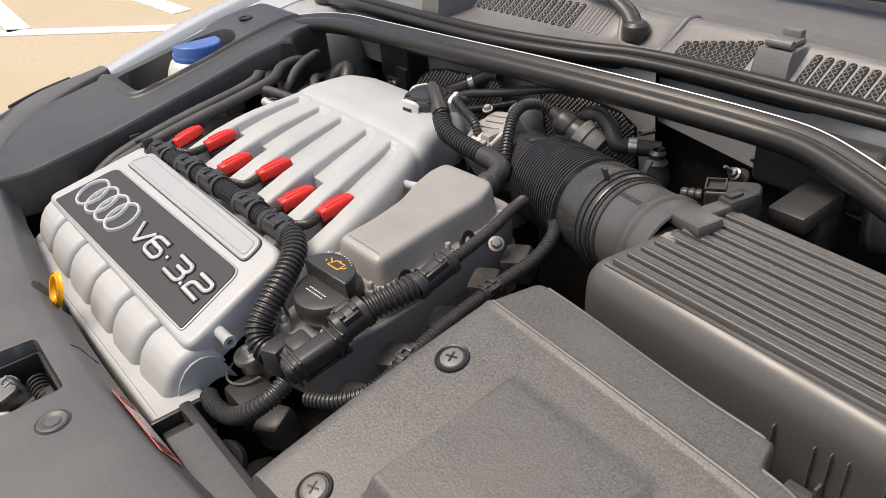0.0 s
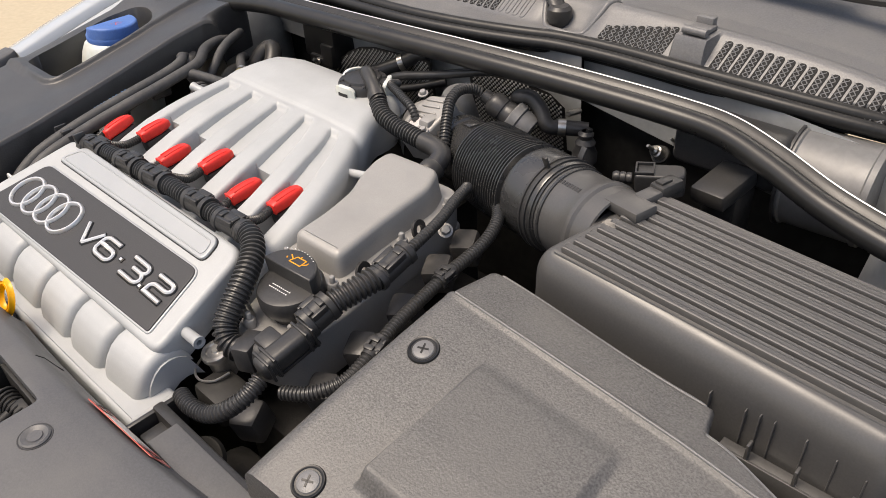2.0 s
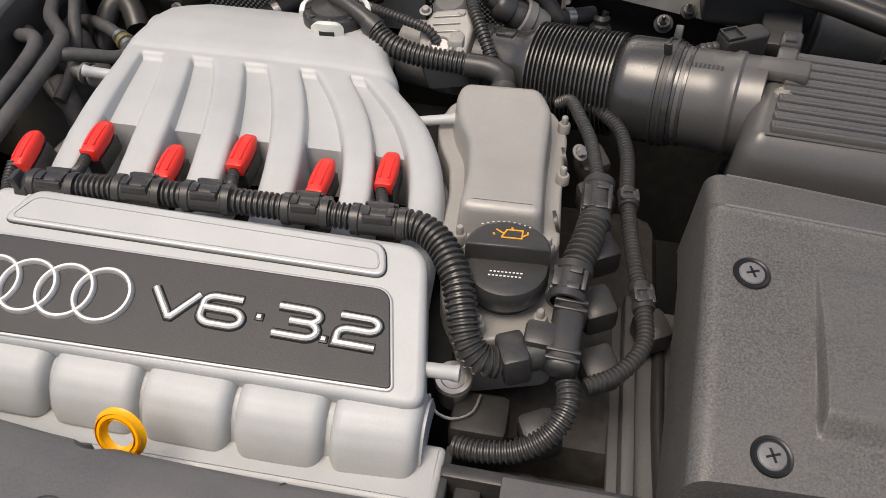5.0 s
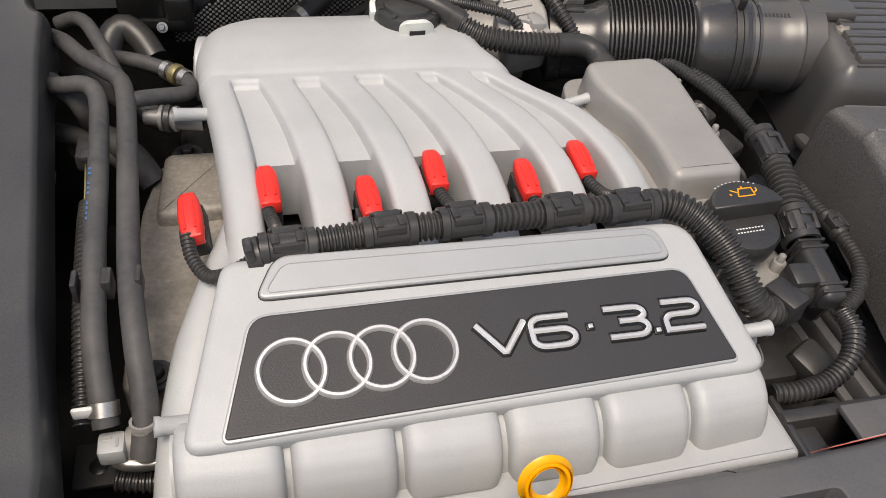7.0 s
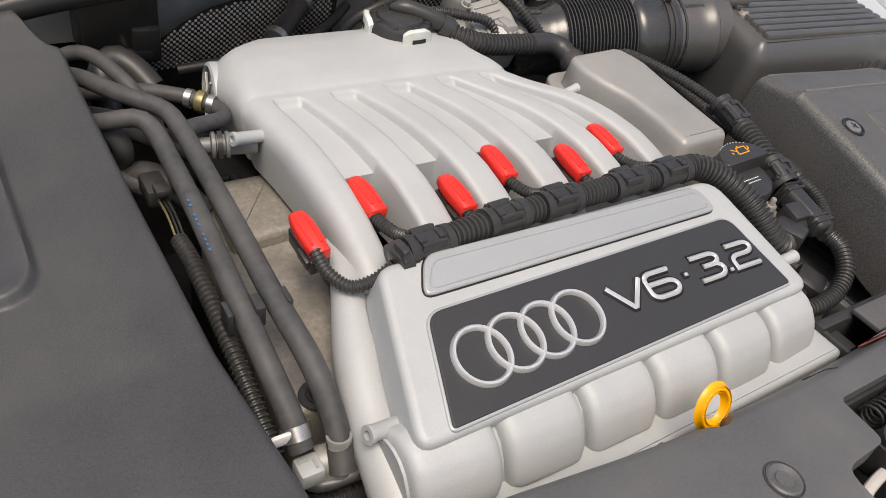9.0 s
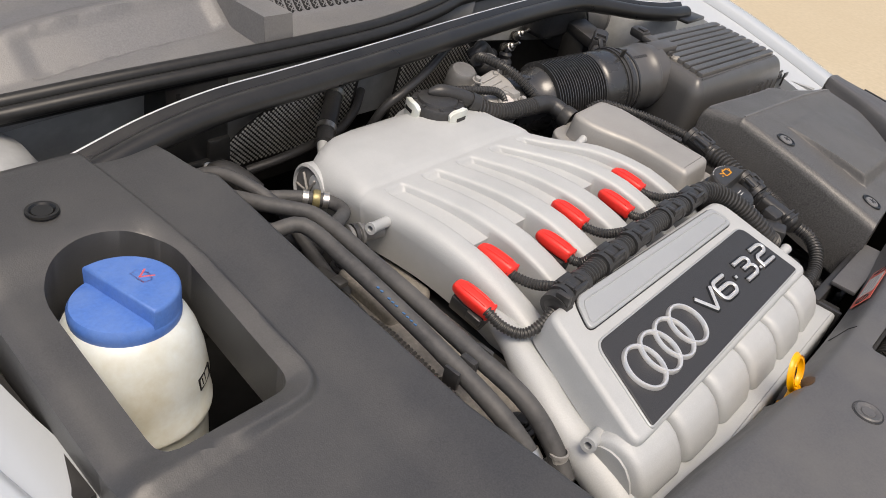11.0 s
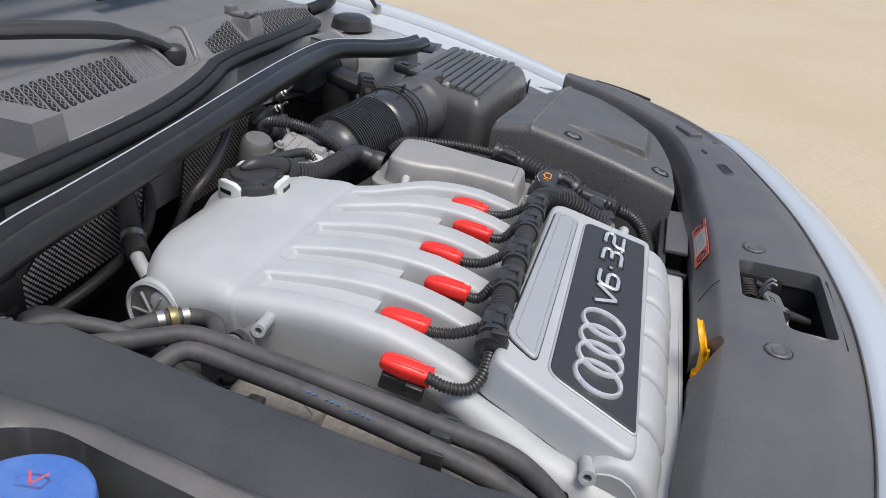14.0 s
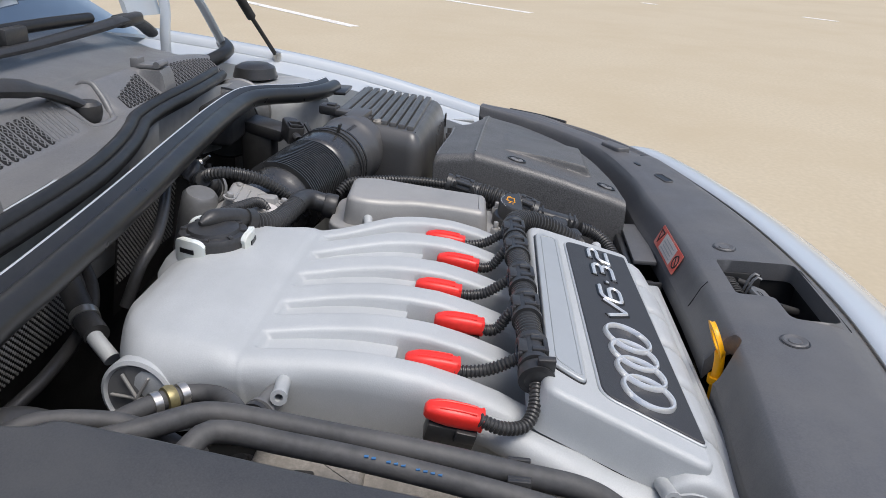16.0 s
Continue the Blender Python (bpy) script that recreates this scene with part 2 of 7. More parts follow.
def rounded(points, radius, seg=5):
    """A closed outline in the plane with its corners rounded; radius one number or one for each corner."""
    out = []
    n = len(points)
    for i in range(n):
        a, b, c = Vector(points[i - 1]), Vector(points[i]), Vector(points[(i + 1) % n])
        r = radius[i] if isinstance(radius, (list, tuple)) else radius
        u, v = (a - b), (c - b)
        r = min(r, u.length * 0.49, v.length * 0.49)
        s, e = b + u.normalized() * r, b + v.normalized() * r
        for k in range(seg + 1):
            t = k / seg
            out.append((1 - t) ** 2 * s + 2 * t * (1 - t) * b + t * t * e)
    return out


def loft(bm, rings, cap0=True, cap1=True):
    vs = [[bm.verts.new(p) for p in ring] for ring in rings]
    n = len(vs[0])
    for a, b in zip(vs, vs[1:]):
        for k in range(n):
            bm.faces.new((a[k], a[(k + 1) % n], b[(k + 1) % n], b[k]))
    if cap0:
        bm.faces.new(vs[0])
    if cap1:
        bm.faces.new(vs[-1])
    return bm


def offset_ring(ring, d):
    """Moves a flat outline inwards by d."""
    n = len(ring)
    area = sum(ring[i].x * ring[(i + 1) % n].y - ring[(i + 1) % n].x * ring[i].y for i in range(n))
    s = 1 if area > 0 else -1
    out = []
    for i in range(n):
        u = (ring[i] - ring[i - 1])
        v = (ring[(i + 1) % n] - ring[i])
        nrm = Vector((0.0, 0.0))
        for w in (u, v):
            if w.length > 1e-9:
                w = w.normalized()
                nrm += Vector((-w.y, w.x)) * s
        out.append(ring[i] + (nrm.normalized() if nrm.length > 1e-6 else nrm) * d)
    return out


def slab(bm, outline, low, high, bev=0.003, m=None, surface=None, seg=3):
    """A plate with the given outline and rounded upper edge; surface(x, y) lifts its faces."""
    m = m or Matrix()
    f = surface or (lambda x, y: 0.0)
    rings = []
    levels = [(0.0, low)] + [(bev * (1 - math.cos(a)), high - bev + bev * math.sin(a)) for a in [math.pi / 2 * k / seg for k in range(seg + 1)]]
    for d, h in levels:
        rings.append([m @ Vector((p.x, p.y, h + f(p.x, p.y))) for p in offset_ring(outline, d)])
    inner = offset_ring(outline, bev + 0.0006)
    rings.append([m @ Vector((p.x, p.y, high + f(p.x, p.y))) for p in inner])
    return loft(bm, rings)


def slabbed(outline, low, high, bev=0.003, m=None, surface=None):
    return slab(bmesh.new(), outline, low, high, bev, m, surface)


def sheet(us, vs, fn, hole=None, skirt=0.0, bev=0.0, skirt_way=(0, 0, -1), flare=0.0):
    """A surface over a net of us and vs, with real thickness at its border."""
    bm = bmesh.new()
    g = [[bm.verts.new(fn(u, v)) for v in vs] for u in us]
    for i in range(len(us) - 1):
        for j in range(len(vs) - 1):
            if hole and hole((us[i] + us[i + 1]) / 2, (vs[j] + vs[j + 1]) / 2):
                continue
            bm.faces.new((g[i][j], g[i + 1][j], g[i + 1][j + 1], g[i][j + 1]))
    bmesh.ops.delete(bm, geom=[v for v in bm.verts if not v.link_faces], context="VERTS")
    bmesh.ops.recalc_face_normals(bm, faces=bm.faces)
    if sum(f.normal.z for f in bm.faces) < 0:
        bmesh.ops.reverse_faces(bm, faces=bm.faces)
    if skirt:
        rim = [e for e in bm.edges if e.is_boundary]
        out = bmesh.ops.extrude_edge_only(bm, edges=rim)
        for v in (w for w in out["geom"] if isinstance(w, bmesh.types.BMVert)):
            v.co += Vector(skirt_way) * skirt
        if bev:
            bmesh.ops.bevel(bm, geom=rim, offset=bev, segments=3, affect="EDGES", profile=0.5, clamp_overlap=True)
    return bm


def snap(bm, outline, near, lift):
    """Draws the border points of a sheet that lie near a closed outline in plan onto it."""
    for v in {w for e in bm.edges if e.is_boundary for w in e.verts}:
        best = None
        for i in range(len(outline)):
            a, b = outline[i - 1], outline[i]
            d = b - a
            t = max(0.0, min(1.0, (Vector(v.co.xy) - a).dot(d) / max(1e-12, d.dot(d))))
            q = a + d * t
            if best is None or (q - v.co.xy).length < (best - v.co.xy).length:
                best = q
        if (best - v.co.xy).length < near:
            v.co = Vector((best.x, best.y, lift(best.x, best.y)))
    return bm


def skirted(bm, depth, bev=0.0, way=(0, 0, -1)):
    """Turns a sheet's border down, with a rounded edge."""
    rim = [e for e in bm.edges if e.is_boundary]
    out = bmesh.ops.extrude_edge_only(bm, edges=rim)
    for v in (w for w in out["geom"] if isinstance(w, bmesh.types.BMVert)):
        v.co += Vector(way) * depth
    if bev:
        bmesh.ops.bevel(bm, geom=rim, offset=bev, segments=3, affect="EDGES", profile=0.5, clamp_overlap=True)
    return bm


def inside(p, outline):
    """Whether a plan place lies in a closed outline."""
    odd = False
    for i in range(len(outline)):
        a, b = outline[i - 1], outline[i]
        if (a.y > p[1]) != (b.y > p[1]) and p[0] < a.x + (p[1] - a.y) * (b.x - a.x) / (b.y - a.y):
            odd = not odd
    return odd


def span(a, b, n):
    return [a + (b - a) * i / n for i in range(n + 1)]


def ease(t):
    t = max(0.0, min(1.0, t))
    return t * t * (3 - 2 * t)


def along(t, keys):
    """Reads a value at t from rising (t, value) pairs, smoothly."""
    if t <= keys[0][0]:
        return keys[0][1]
    for (a, p), (b, q) in zip(keys, keys[1:]):
        if t <= b:
            return p + (q - p) * (t - a) / (b - a)
    return keys[-1][1]


def turned(at, x=(1, 0, 0), z=(0, 0, 1)):
    """A pose with its x axis near x and its z axis along z."""
    z = Vector(z).normalized()
    x = Vector(x)
    x = (x - z * x.dot(z)).normalized()
    y = z.cross(x)
    m = Matrix((x, y, z)).transposed().to_4x4()
    m.translation = at
    return m


def stroke(bm, pts, width, low, high, m, closed=False):
    """A raised band of even width along a line on a plane, as a stroke of a letter."""
    p = [Vector(q) for q in pts]
    n = len(p)
    sides = []
    for i in range(n):
        a = p[i - 1] if i or closed else p[i]
        c = p[(i + 1) % n] if i < n - 1 or closed else p[i]
        u = (p[i] - a).normalized() if (p[i] - a).length > 1e-9 else (c - p[i]).normalized()
        v = (c - p[i]).normalized() if (c - p[i]).length > 1e-9 else u
        t = (u + v).normalized()
        nrm = Vector((-t.y, t.x))
        k = min(2.0, 1 / max(0.35, nrm.dot(Vector((-u.y, u.x)))))
        sides.append((p[i] + nrm * width / 2 * k, p[i] - nrm * width / 2 * k))
    rows = []
    b = (high - low) * 0.5
    for l, r in sides:
        w = (r - l).normalized() * min(b, width * 0.3)
        rows.append([bm.verts.new(m @ Vector((q.x, q.y, h))) for q, h in ((l, low), (l, high - b), (l + w, high), (r - w, high), (r, high - b), (r, low))])
    for i in range(n if closed else n - 1):
        a, c = rows[i], rows[(i + 1) % n]
        for k in range(5):
            bm.faces.new((a[k], a[k + 1], c[k + 1], c[k]))
    if not closed:
        bm.faces.new(rows[0])
        bm.faces.new(rows[-1])
    return bm


def bolt(m, r=0.007, h=0.006, mat=None, parent=None, name="bolt", label=""):
    """A hexagon head on a washer, or a threaded stud end."""
    bm = lathed([(0, 0), (r * 1.5, 0), (r * 1.5, 0.0015), (r * 1.05, 0.0018)], m)
    lathe(bm, [(r, 0.0015), (r, h), (r * 0.86, h + 0.001), (0, h + 0.001)], 6, m)
    return part(name, bm, mat or STEEL, parent, label)

# ---- ground and the closed engine bay ----
bm = bmesh.new()
bmesh.ops.create_grid(bm, x_segments=40, y_segments=40, size=400)
ground = single("ground", bm, GROUND, "pale sandy concrete car park ground", "ground", kind="structure")


def bay_line(x0, y0, x1, y1, width=0.13):
    d = Vector((x1 - x0, y1 - y0, 0))
    m = turned((x0, y0, 0.0), d)
    bm = boxed((d.length / 2, 0, 0.003), (d.length, width, 0.004), 0.0, m)
    return single("parking_line", bm, PAINT_LINE, "worn white painted line on the concrete", "road marking", "parking bay lines", "structure")


for ends in ((7.89, 1.94, 12.37, 6.36), (10.62, -0.06, 13.71, 3.30), (13.48, -2.31, 13.64, -2.07), (12.36, -4.95, 12.80, -4.55),
             (-4.75, 0.71, -3.6, 1.78), (-4.63, 0.89, -6.4, 0.98), (-4.16, 1.74, -6.2, 1.63)):
    bay_line(*ends)

# tray colour carries the shade below the engine
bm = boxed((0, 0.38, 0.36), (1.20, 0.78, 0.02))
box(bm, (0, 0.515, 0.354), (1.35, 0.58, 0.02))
single("undertray", bm, DEEP, "undertray below the engine, painted near-black for shade", "undertray", kind="structure")


# ---- shape of the car's nose in plan: inner and outer edge of the lock panel ----
NOSE_IN = [(0.0, 0.088), (0.15, 0.092), (0.28, 0.104), (0.40, 0.114), (0.53, 0.148), (0.62, 0.215), (0.672, 0.285), (0.700, 0.352)]
NOSE_OUT = [(0.0, -0.075), (0.15, -0.066), (0.30, -0.042), (0.45, 0.0), (0.56, 0.045), (0.66, 0.125), (0.72, 0.225), (0.742, 0.345)]


def nose(s, keys):
    """The edge's place at s from -1 to 1, mirrored about the middle."""
    k = abs(s) * (len(keys) - 1)
    i = min(int(k), len(keys) - 2)
    f = k - i
    p = [Vector(keys[max(0, min(len(keys) - 1, j))]) for j in (i - 1, i, i + 1, i + 2)]
    if i == 0:
        p[0] = Vector((-keys[1][0], keys[1][1]))
    a, b, c, d = p
    q = 0.5 * (2 * b + (c - a) * f + (2 * a - 5 * b + 4 * c - d) * f * f + (3 * b - a - 3 * c + d) * f ** 3)
    return Vector((q.x if s >= 0 else -q.x, q.y))


def nose_z(s):
    return 0.741 + 0.030 * abs(s) ** 2.5


def lock_panel():
    prof = [(0.0, -0.038), (0.03, -0.030), (0.085, -0.008), (0.12, -0.0005), (0.15, 0.001), (0.24, 0.003), (0.5, 0.003), (0.78, 0.0), (0.9, -0.006), (1.0, -0.016)]
    vs = [0, 0.015, 0.03, 0.05, 0.07, 0.085, 0.10, 0.12, 0.135, 0.15, 0.18, 0.21, 0.24, 0.28, 0.32, 0.36, 0.40, 0.44, 0.48, 0.52, 0.56, 0.6, 0.64, 0.68, 0.72, 0.76, 0.79, 0.82, 0.85, 0.88, 0.94, 1.0]

    def fn(s, v):
        a, b = nose(s, NOSE_IN), nose(s, NOSE_OUT)
        q = a + (b - a) * v
        z = nose_z(s) + along(v, prof) * (1 - 0.55 * abs(s) ** 3)
        # the shallow trough toward the headlamp
        z -= 0.010 * ease((abs(s) - 0.5) / 0.08) * ease((0.85 - abs(s)) / 0.1) * ease((v - 0.42) / 0.14) * ease((0.92 - v) / 0.1)
        return Vector((q.x, q.y, z))

    us = span(-1, -0.155, 90) + span(-0.15, 0.085, 130) + span(0.09, 1, 100)
    well = rounded([(0.075, 0.046), (-0.018, 0.046), (-0.020, 0.006), (-0.070, 0.004), (-0.074, -0.046), (0.076, -0.046)], [0.006, 0.006, 0.008, 0.012, 0.01, 0.01])
    scallop = rounded([(-0.148, 0.120), (-0.140, 0.081), (-0.128, 0.068), (-0.112, 0.068), (-0.100, 0.081), (-0.092, 0.120)], 0.008)

    def gap(s, v):
        p = fn(s, v)
        return inside(p.xy, well) or inside(p.xy, scallop)

    base = thing("lock_panel", "dark grey textured plastic cover over the radiator lock carrier", "trim panel", (0, 0, 0.70), kind="structure")
    bm = sheet(us, vs, fn, gap)
    snap(bm, well, 0.007, lambda x, y: 0.7435)

    def lift(x, y):
        lo, hi = 0.0, 1.0
        for k in range(24):
            mid = (lo + hi) / 2
            lo, hi = (mid, hi) if nose(mid, NOSE_OUT).x * 0.5 + nose(mid, NOSE_IN).x * 0.5 < abs(x) else (lo, mid)
        s = lo if x >= 0 else -lo
        a, b = nose(s, NOSE_IN), nose(s, NOSE_OUT)
        return fn(s, max(0.0, min(1.0, (a.y - y) / (a.y - b.y)))).z

    snap(bm, scallop, 0.006, lift)
    part("cover", skirted(bm, 0.022, 0.002), PANEL_SMOOTH, base)
    # the seam between its two halves
    bm = tubed([fn(0.012, v) + Vector((0, 0, 0.0002)) for v in (0.02, 0.05, 0.085, 0.12)], 0.0007, n=6, smooth=False)
    part("seam", bm, OUTLINE, base)
    # push rivets
    for x, y, z in ((0.114, 0.026, 0.744), (-0.121, 0.018, 0.744)):
        m = turned((x, y, z))
        rivet = part("rivet", lathed([(0.0, 0.0015), (0.006, 0.0015), (0.0066, 0.0005), (0.011, 0.0022), (0.0125, 0.0012), (0.013, -0.003)], m), PANEL_SMOOTH, base)
        part("rim", lathed([(0.0132, 0.0006), (0.0142, 0.0006), (0.0146, -0.001)], m), BLACK, rivet)
    # slots moulded into the outer half
    for x, y, a in ((0.385, 0.052, 20), (-0.385, 0.052, -20)):
        q = pose(x, y, lift(x, y) + 0.0004, 0, 0, a)
        slot = part("slot", slabbed(rounded([(-0.019, -0.006), (0.019, -0.006), (0.019, 0.006), (-0.019, 0.006)], 0.0058), -0.002, 0.0008, 0.0004, q), OUTLINE, base, "black oval slot")
        bm = bmesh.new()
        stroke(bm, rounded([(-0.020, -0.007), (0.020, -0.007), (0.020, 0.007), (-0.020, 0.007)], 0.0066), 0.0018, -0.001, 0.0016, q, True)
        part("slot_rim", bm, PANEL_SMOOTH, slot)
    for x, y, a in ((0.450, 0.083, 24), (0.512, 0.062, 30), (-0.450, 0.083, -24)):
        q = pose(x, y, lift(x, y) + 0.0004, 0, 0, a)
        part("slot", slabbed(rounded([(-0.008, -0.0028), (0.008, -0.0028), (0.008, 0.0028), (-0.008, 0.0028)], 0.0024), -0.002, 0.0010, 0.0004, q), OUTLINE, base)
    for x, y, a in ((0.536, 0.110, 32), (-0.536, 0.110, -32)):
        q = pose(x, y, lift(x, y), 0, 0, a)
        pad = part("pad", slabbed(rounded([(-0.028, -0.013), (0.028, -0.010), (0.024, 0.012), (-0.024, 0.012)], 0.006), -0.004, 0.0065, 0.003, q), PANEL_SMOOTH, base)
        part("pad_slot", boxed((0.0, -0.0125, 0.0030), (0.034, 0.003, 0.0035), 0.0008, q), OUTLINE, pad)
    for side in (1, -1):
        line = [fn(side * t, 0.985) + Vector((0, 0, 0.003)) for t in span(0.80, 0.93, 12)]
        part("edge_rubber", tubed(line, 0.0042, n=10, smooth=False), SEAL, base, "black rubber strip on the outer edge")
    here(base)


lock_panel()


def latch():
    base = thing("bonnet_latch", "greasy steel bonnet latch with a coiled spring in its well", "latch", (0, 0, 0.66))
    # the well, its inner shade put into near-black walls
    bm = bmesh.new()
    box(bm, (0.004, 0.054, 0.70), (0.148, 0.003, 0.07))
    box(bm, (0.004, -0.056, 0.70), (0.148, 0.003, 0.07))
    box(bm, (-0.071, -0.001, 0.70), (0.003, 0.112, 0.07))
    box(bm, (0.079, -0.001, 0.70), (0.003, 0.112, 0.07))
    box(bm, (0.004, -0.001, 0.664), (0.152, 0.114, 0.003))
    part("well", bm, DEEP, base)
    bm = boxed((0.028, 0.044, 0.716), (0.078, 0.004, 0.034), 0.001)
    box(bm, (0.028, 0.024, 0.700), (0.078, 0.044, 0.003), None, 0.001)
    part("bracket", bm, DARK, base)
    for x in (-0.012, 0.066):
        part("plate", boxed((x, 0.018, 0.717), (0.0030, 0.052, 0.030), 0.0008), DARK, base, "dark steel side plate")
        m = turned((x - 0.014, 0.034, 0.724), (1, 0, 0), (0.1, -0.25, 1))
        lug = part("lug", boxed((0, 0, 0), (0.018, 0.014, 0.012), 0.003, m), DARK, base)
        part("pin", tubed([(x - 0.014, 0.024, 0.728), (x - 0.013, 0.006, 0.722)], 0.0042, n=12), DARK, lug)
    spring = [(0.018 + 0.00054 * k, 0.031 + 0.0095 * math.cos(k * 0.55), 0.720 + 0.0095 * math.sin(k * 0.55)) for k in range(76)]
    part("spring", tubed(spring, 0.0014, n=8, smooth=False), DARK, base, "dull coiled spring")
    m = turned((0.014, 0.006, 0.728), (1, 0.25, 0), (0, -0.35, 1))
    catch = part("catch", slabbed(rounded([(-0.018, -0.010), (0.016, -0.012), (0.019, 0.004), (0.006, 0.013), (-0.006, 0.011), (-0.017, 0.000)], 0.003), -0.002, 0.002, 0.0008, m), DRUM, base, "grey catch plate with a slot")
    bm = bmesh.new()
    stroke(bm, [(-0.004, 0.001), (0.004, 0.001), (0.004, 0.006), (-0.004, 0.006)], 0.0012, 0.0018, 0.0024, m, True)
    part("catch_slot", bm, OUTLINE, catch)
    part("release_lever", tubed([(-0.052, -0.016, 0.712), (-0.040, -0.010, 0.715), (-0.014, -0.006, 0.716), (0.002, -0.008, 0.714)], 0.0044, n=10, flat=0.7), LABEL, base, "pale release lever")
    part("release_rod", tubed([(0.020, -0.020, 0.712), (0.028, -0.012, 0.713), (0.036, 0.000, 0.714), (0.056, 0.004, 0.714)], 0.0032, n=10), CAST, base, "pale release rod")
    part("arm", tubed([(0.006, -0.004, 0.720), (0.010, -0.018, 0.716), (0.014, -0.036, 0.711)], lambda f: 0.0062 - 0.0012 * f, n=12), DARK, base)
    for x in (0.036, 0.026):
        part("hook", tubed([(x, 0.020, 0.724), (x, 0.016, 0.738), (x, 0.012, 0.745), (x, 0.006, 0.743)], 0.0022, n=10, flat=0.6), DRUM, base)
    part("cable", tubed([(-0.06, 0.03, 0.70), (-0.03, 0.02, 0.712), (-0.012, 0.026, 0.712)], 0.0022, n=8), BLACK, base)
    here(base)


latch()


def bumper_and_fenders():
    bump = thing("front_bumper", "silver painted front bumper below the lock panel", "bumper", (0, -0.15, 0.35))
    prof = [(0.0, -0.014), (0.004, -0.010), (0.012, -0.008), (0.04, -0.014), (0.075, -0.030), (0.11, -0.062), (0.135, -0.11), (0.15, -0.2), (0.15, -0.36)]

    def fn(s, k):
        a, b = nose(s, NOSE_IN), nose(s, NOSE_OUT)
        d = nose(min(1, s + 0.01), NOSE_OUT) - nose(max(-1, s - 0.01), NOSE_OUT)
        n = Vector((d.y, -d.x)).normalized()
        o, h = prof[k]
        q = b + n * o
        return Vector((q.x, q.y, nose_z(s) + h - 0.016 * ease((abs(s) - 0.60) / 0.08)))

    part("skin", sheet(span(-0.94, 0.94, 90), list(range(len(prof))), fn, None, 0.0), CAR, bump, angle=60)
    part("edge_lip", tubed([fn(s, 0) + Vector((0, 0, 0.0005)) for s in span(-0.93, 0.93, 90)], 0.0013, n=6, smooth=False), PANEL_SMOOTH, bump, "thin grey edge lip")
    here(bump)
    for side, word in ((1, "beside the air filter"), (-1, "beside the washer bottle")):
        f = thing("fender", "silver painted front wing " + word, "car wing", (side * 0.78, 0.6, 0.35), "front wings")
        edge = [(0.700, 0.352, 0.768), (0.722, 0.45, 0.788), (0.738, 0.58, 0.815), (0.744, 0.72, 0.838), (0.738, 0.88, 0.858), (0.725, 1.05, 0.875), (0.71, 1.25, 0.89)]
        line = smooth_path(edge, 0.03)
        prof2 = [(-0.055, -0.075), (-0.052, -0.030), (-0.030, -0.022), (-0.008, -0.016), (-0.003, -0.004), (0.003, 0.0), (0.02, 0.001), (0.05, -0.006), (0.085, -0.03), (0.115, -0.09), (0.13, -0.2), (0.13, -0.42)]

        def fn2(i, k):
            q = line[i]
            o, h = prof2[k]
            return Vector((side * (q.x + o), q.y, q.z + h))

        part("skin", sheet(list(range(len(line))), list(range(3, len(prof2))), fn2), CAR, f, angle=60)
        part("inner_flange", sheet(list(range(len(line))), [0, 1, 2, 3], lambda i, k: fn2(i, k) + Vector((0, 0, -0.0005))), CAR, f, "silver painted inner flange")
        here(f)


bumper_and_fenders()


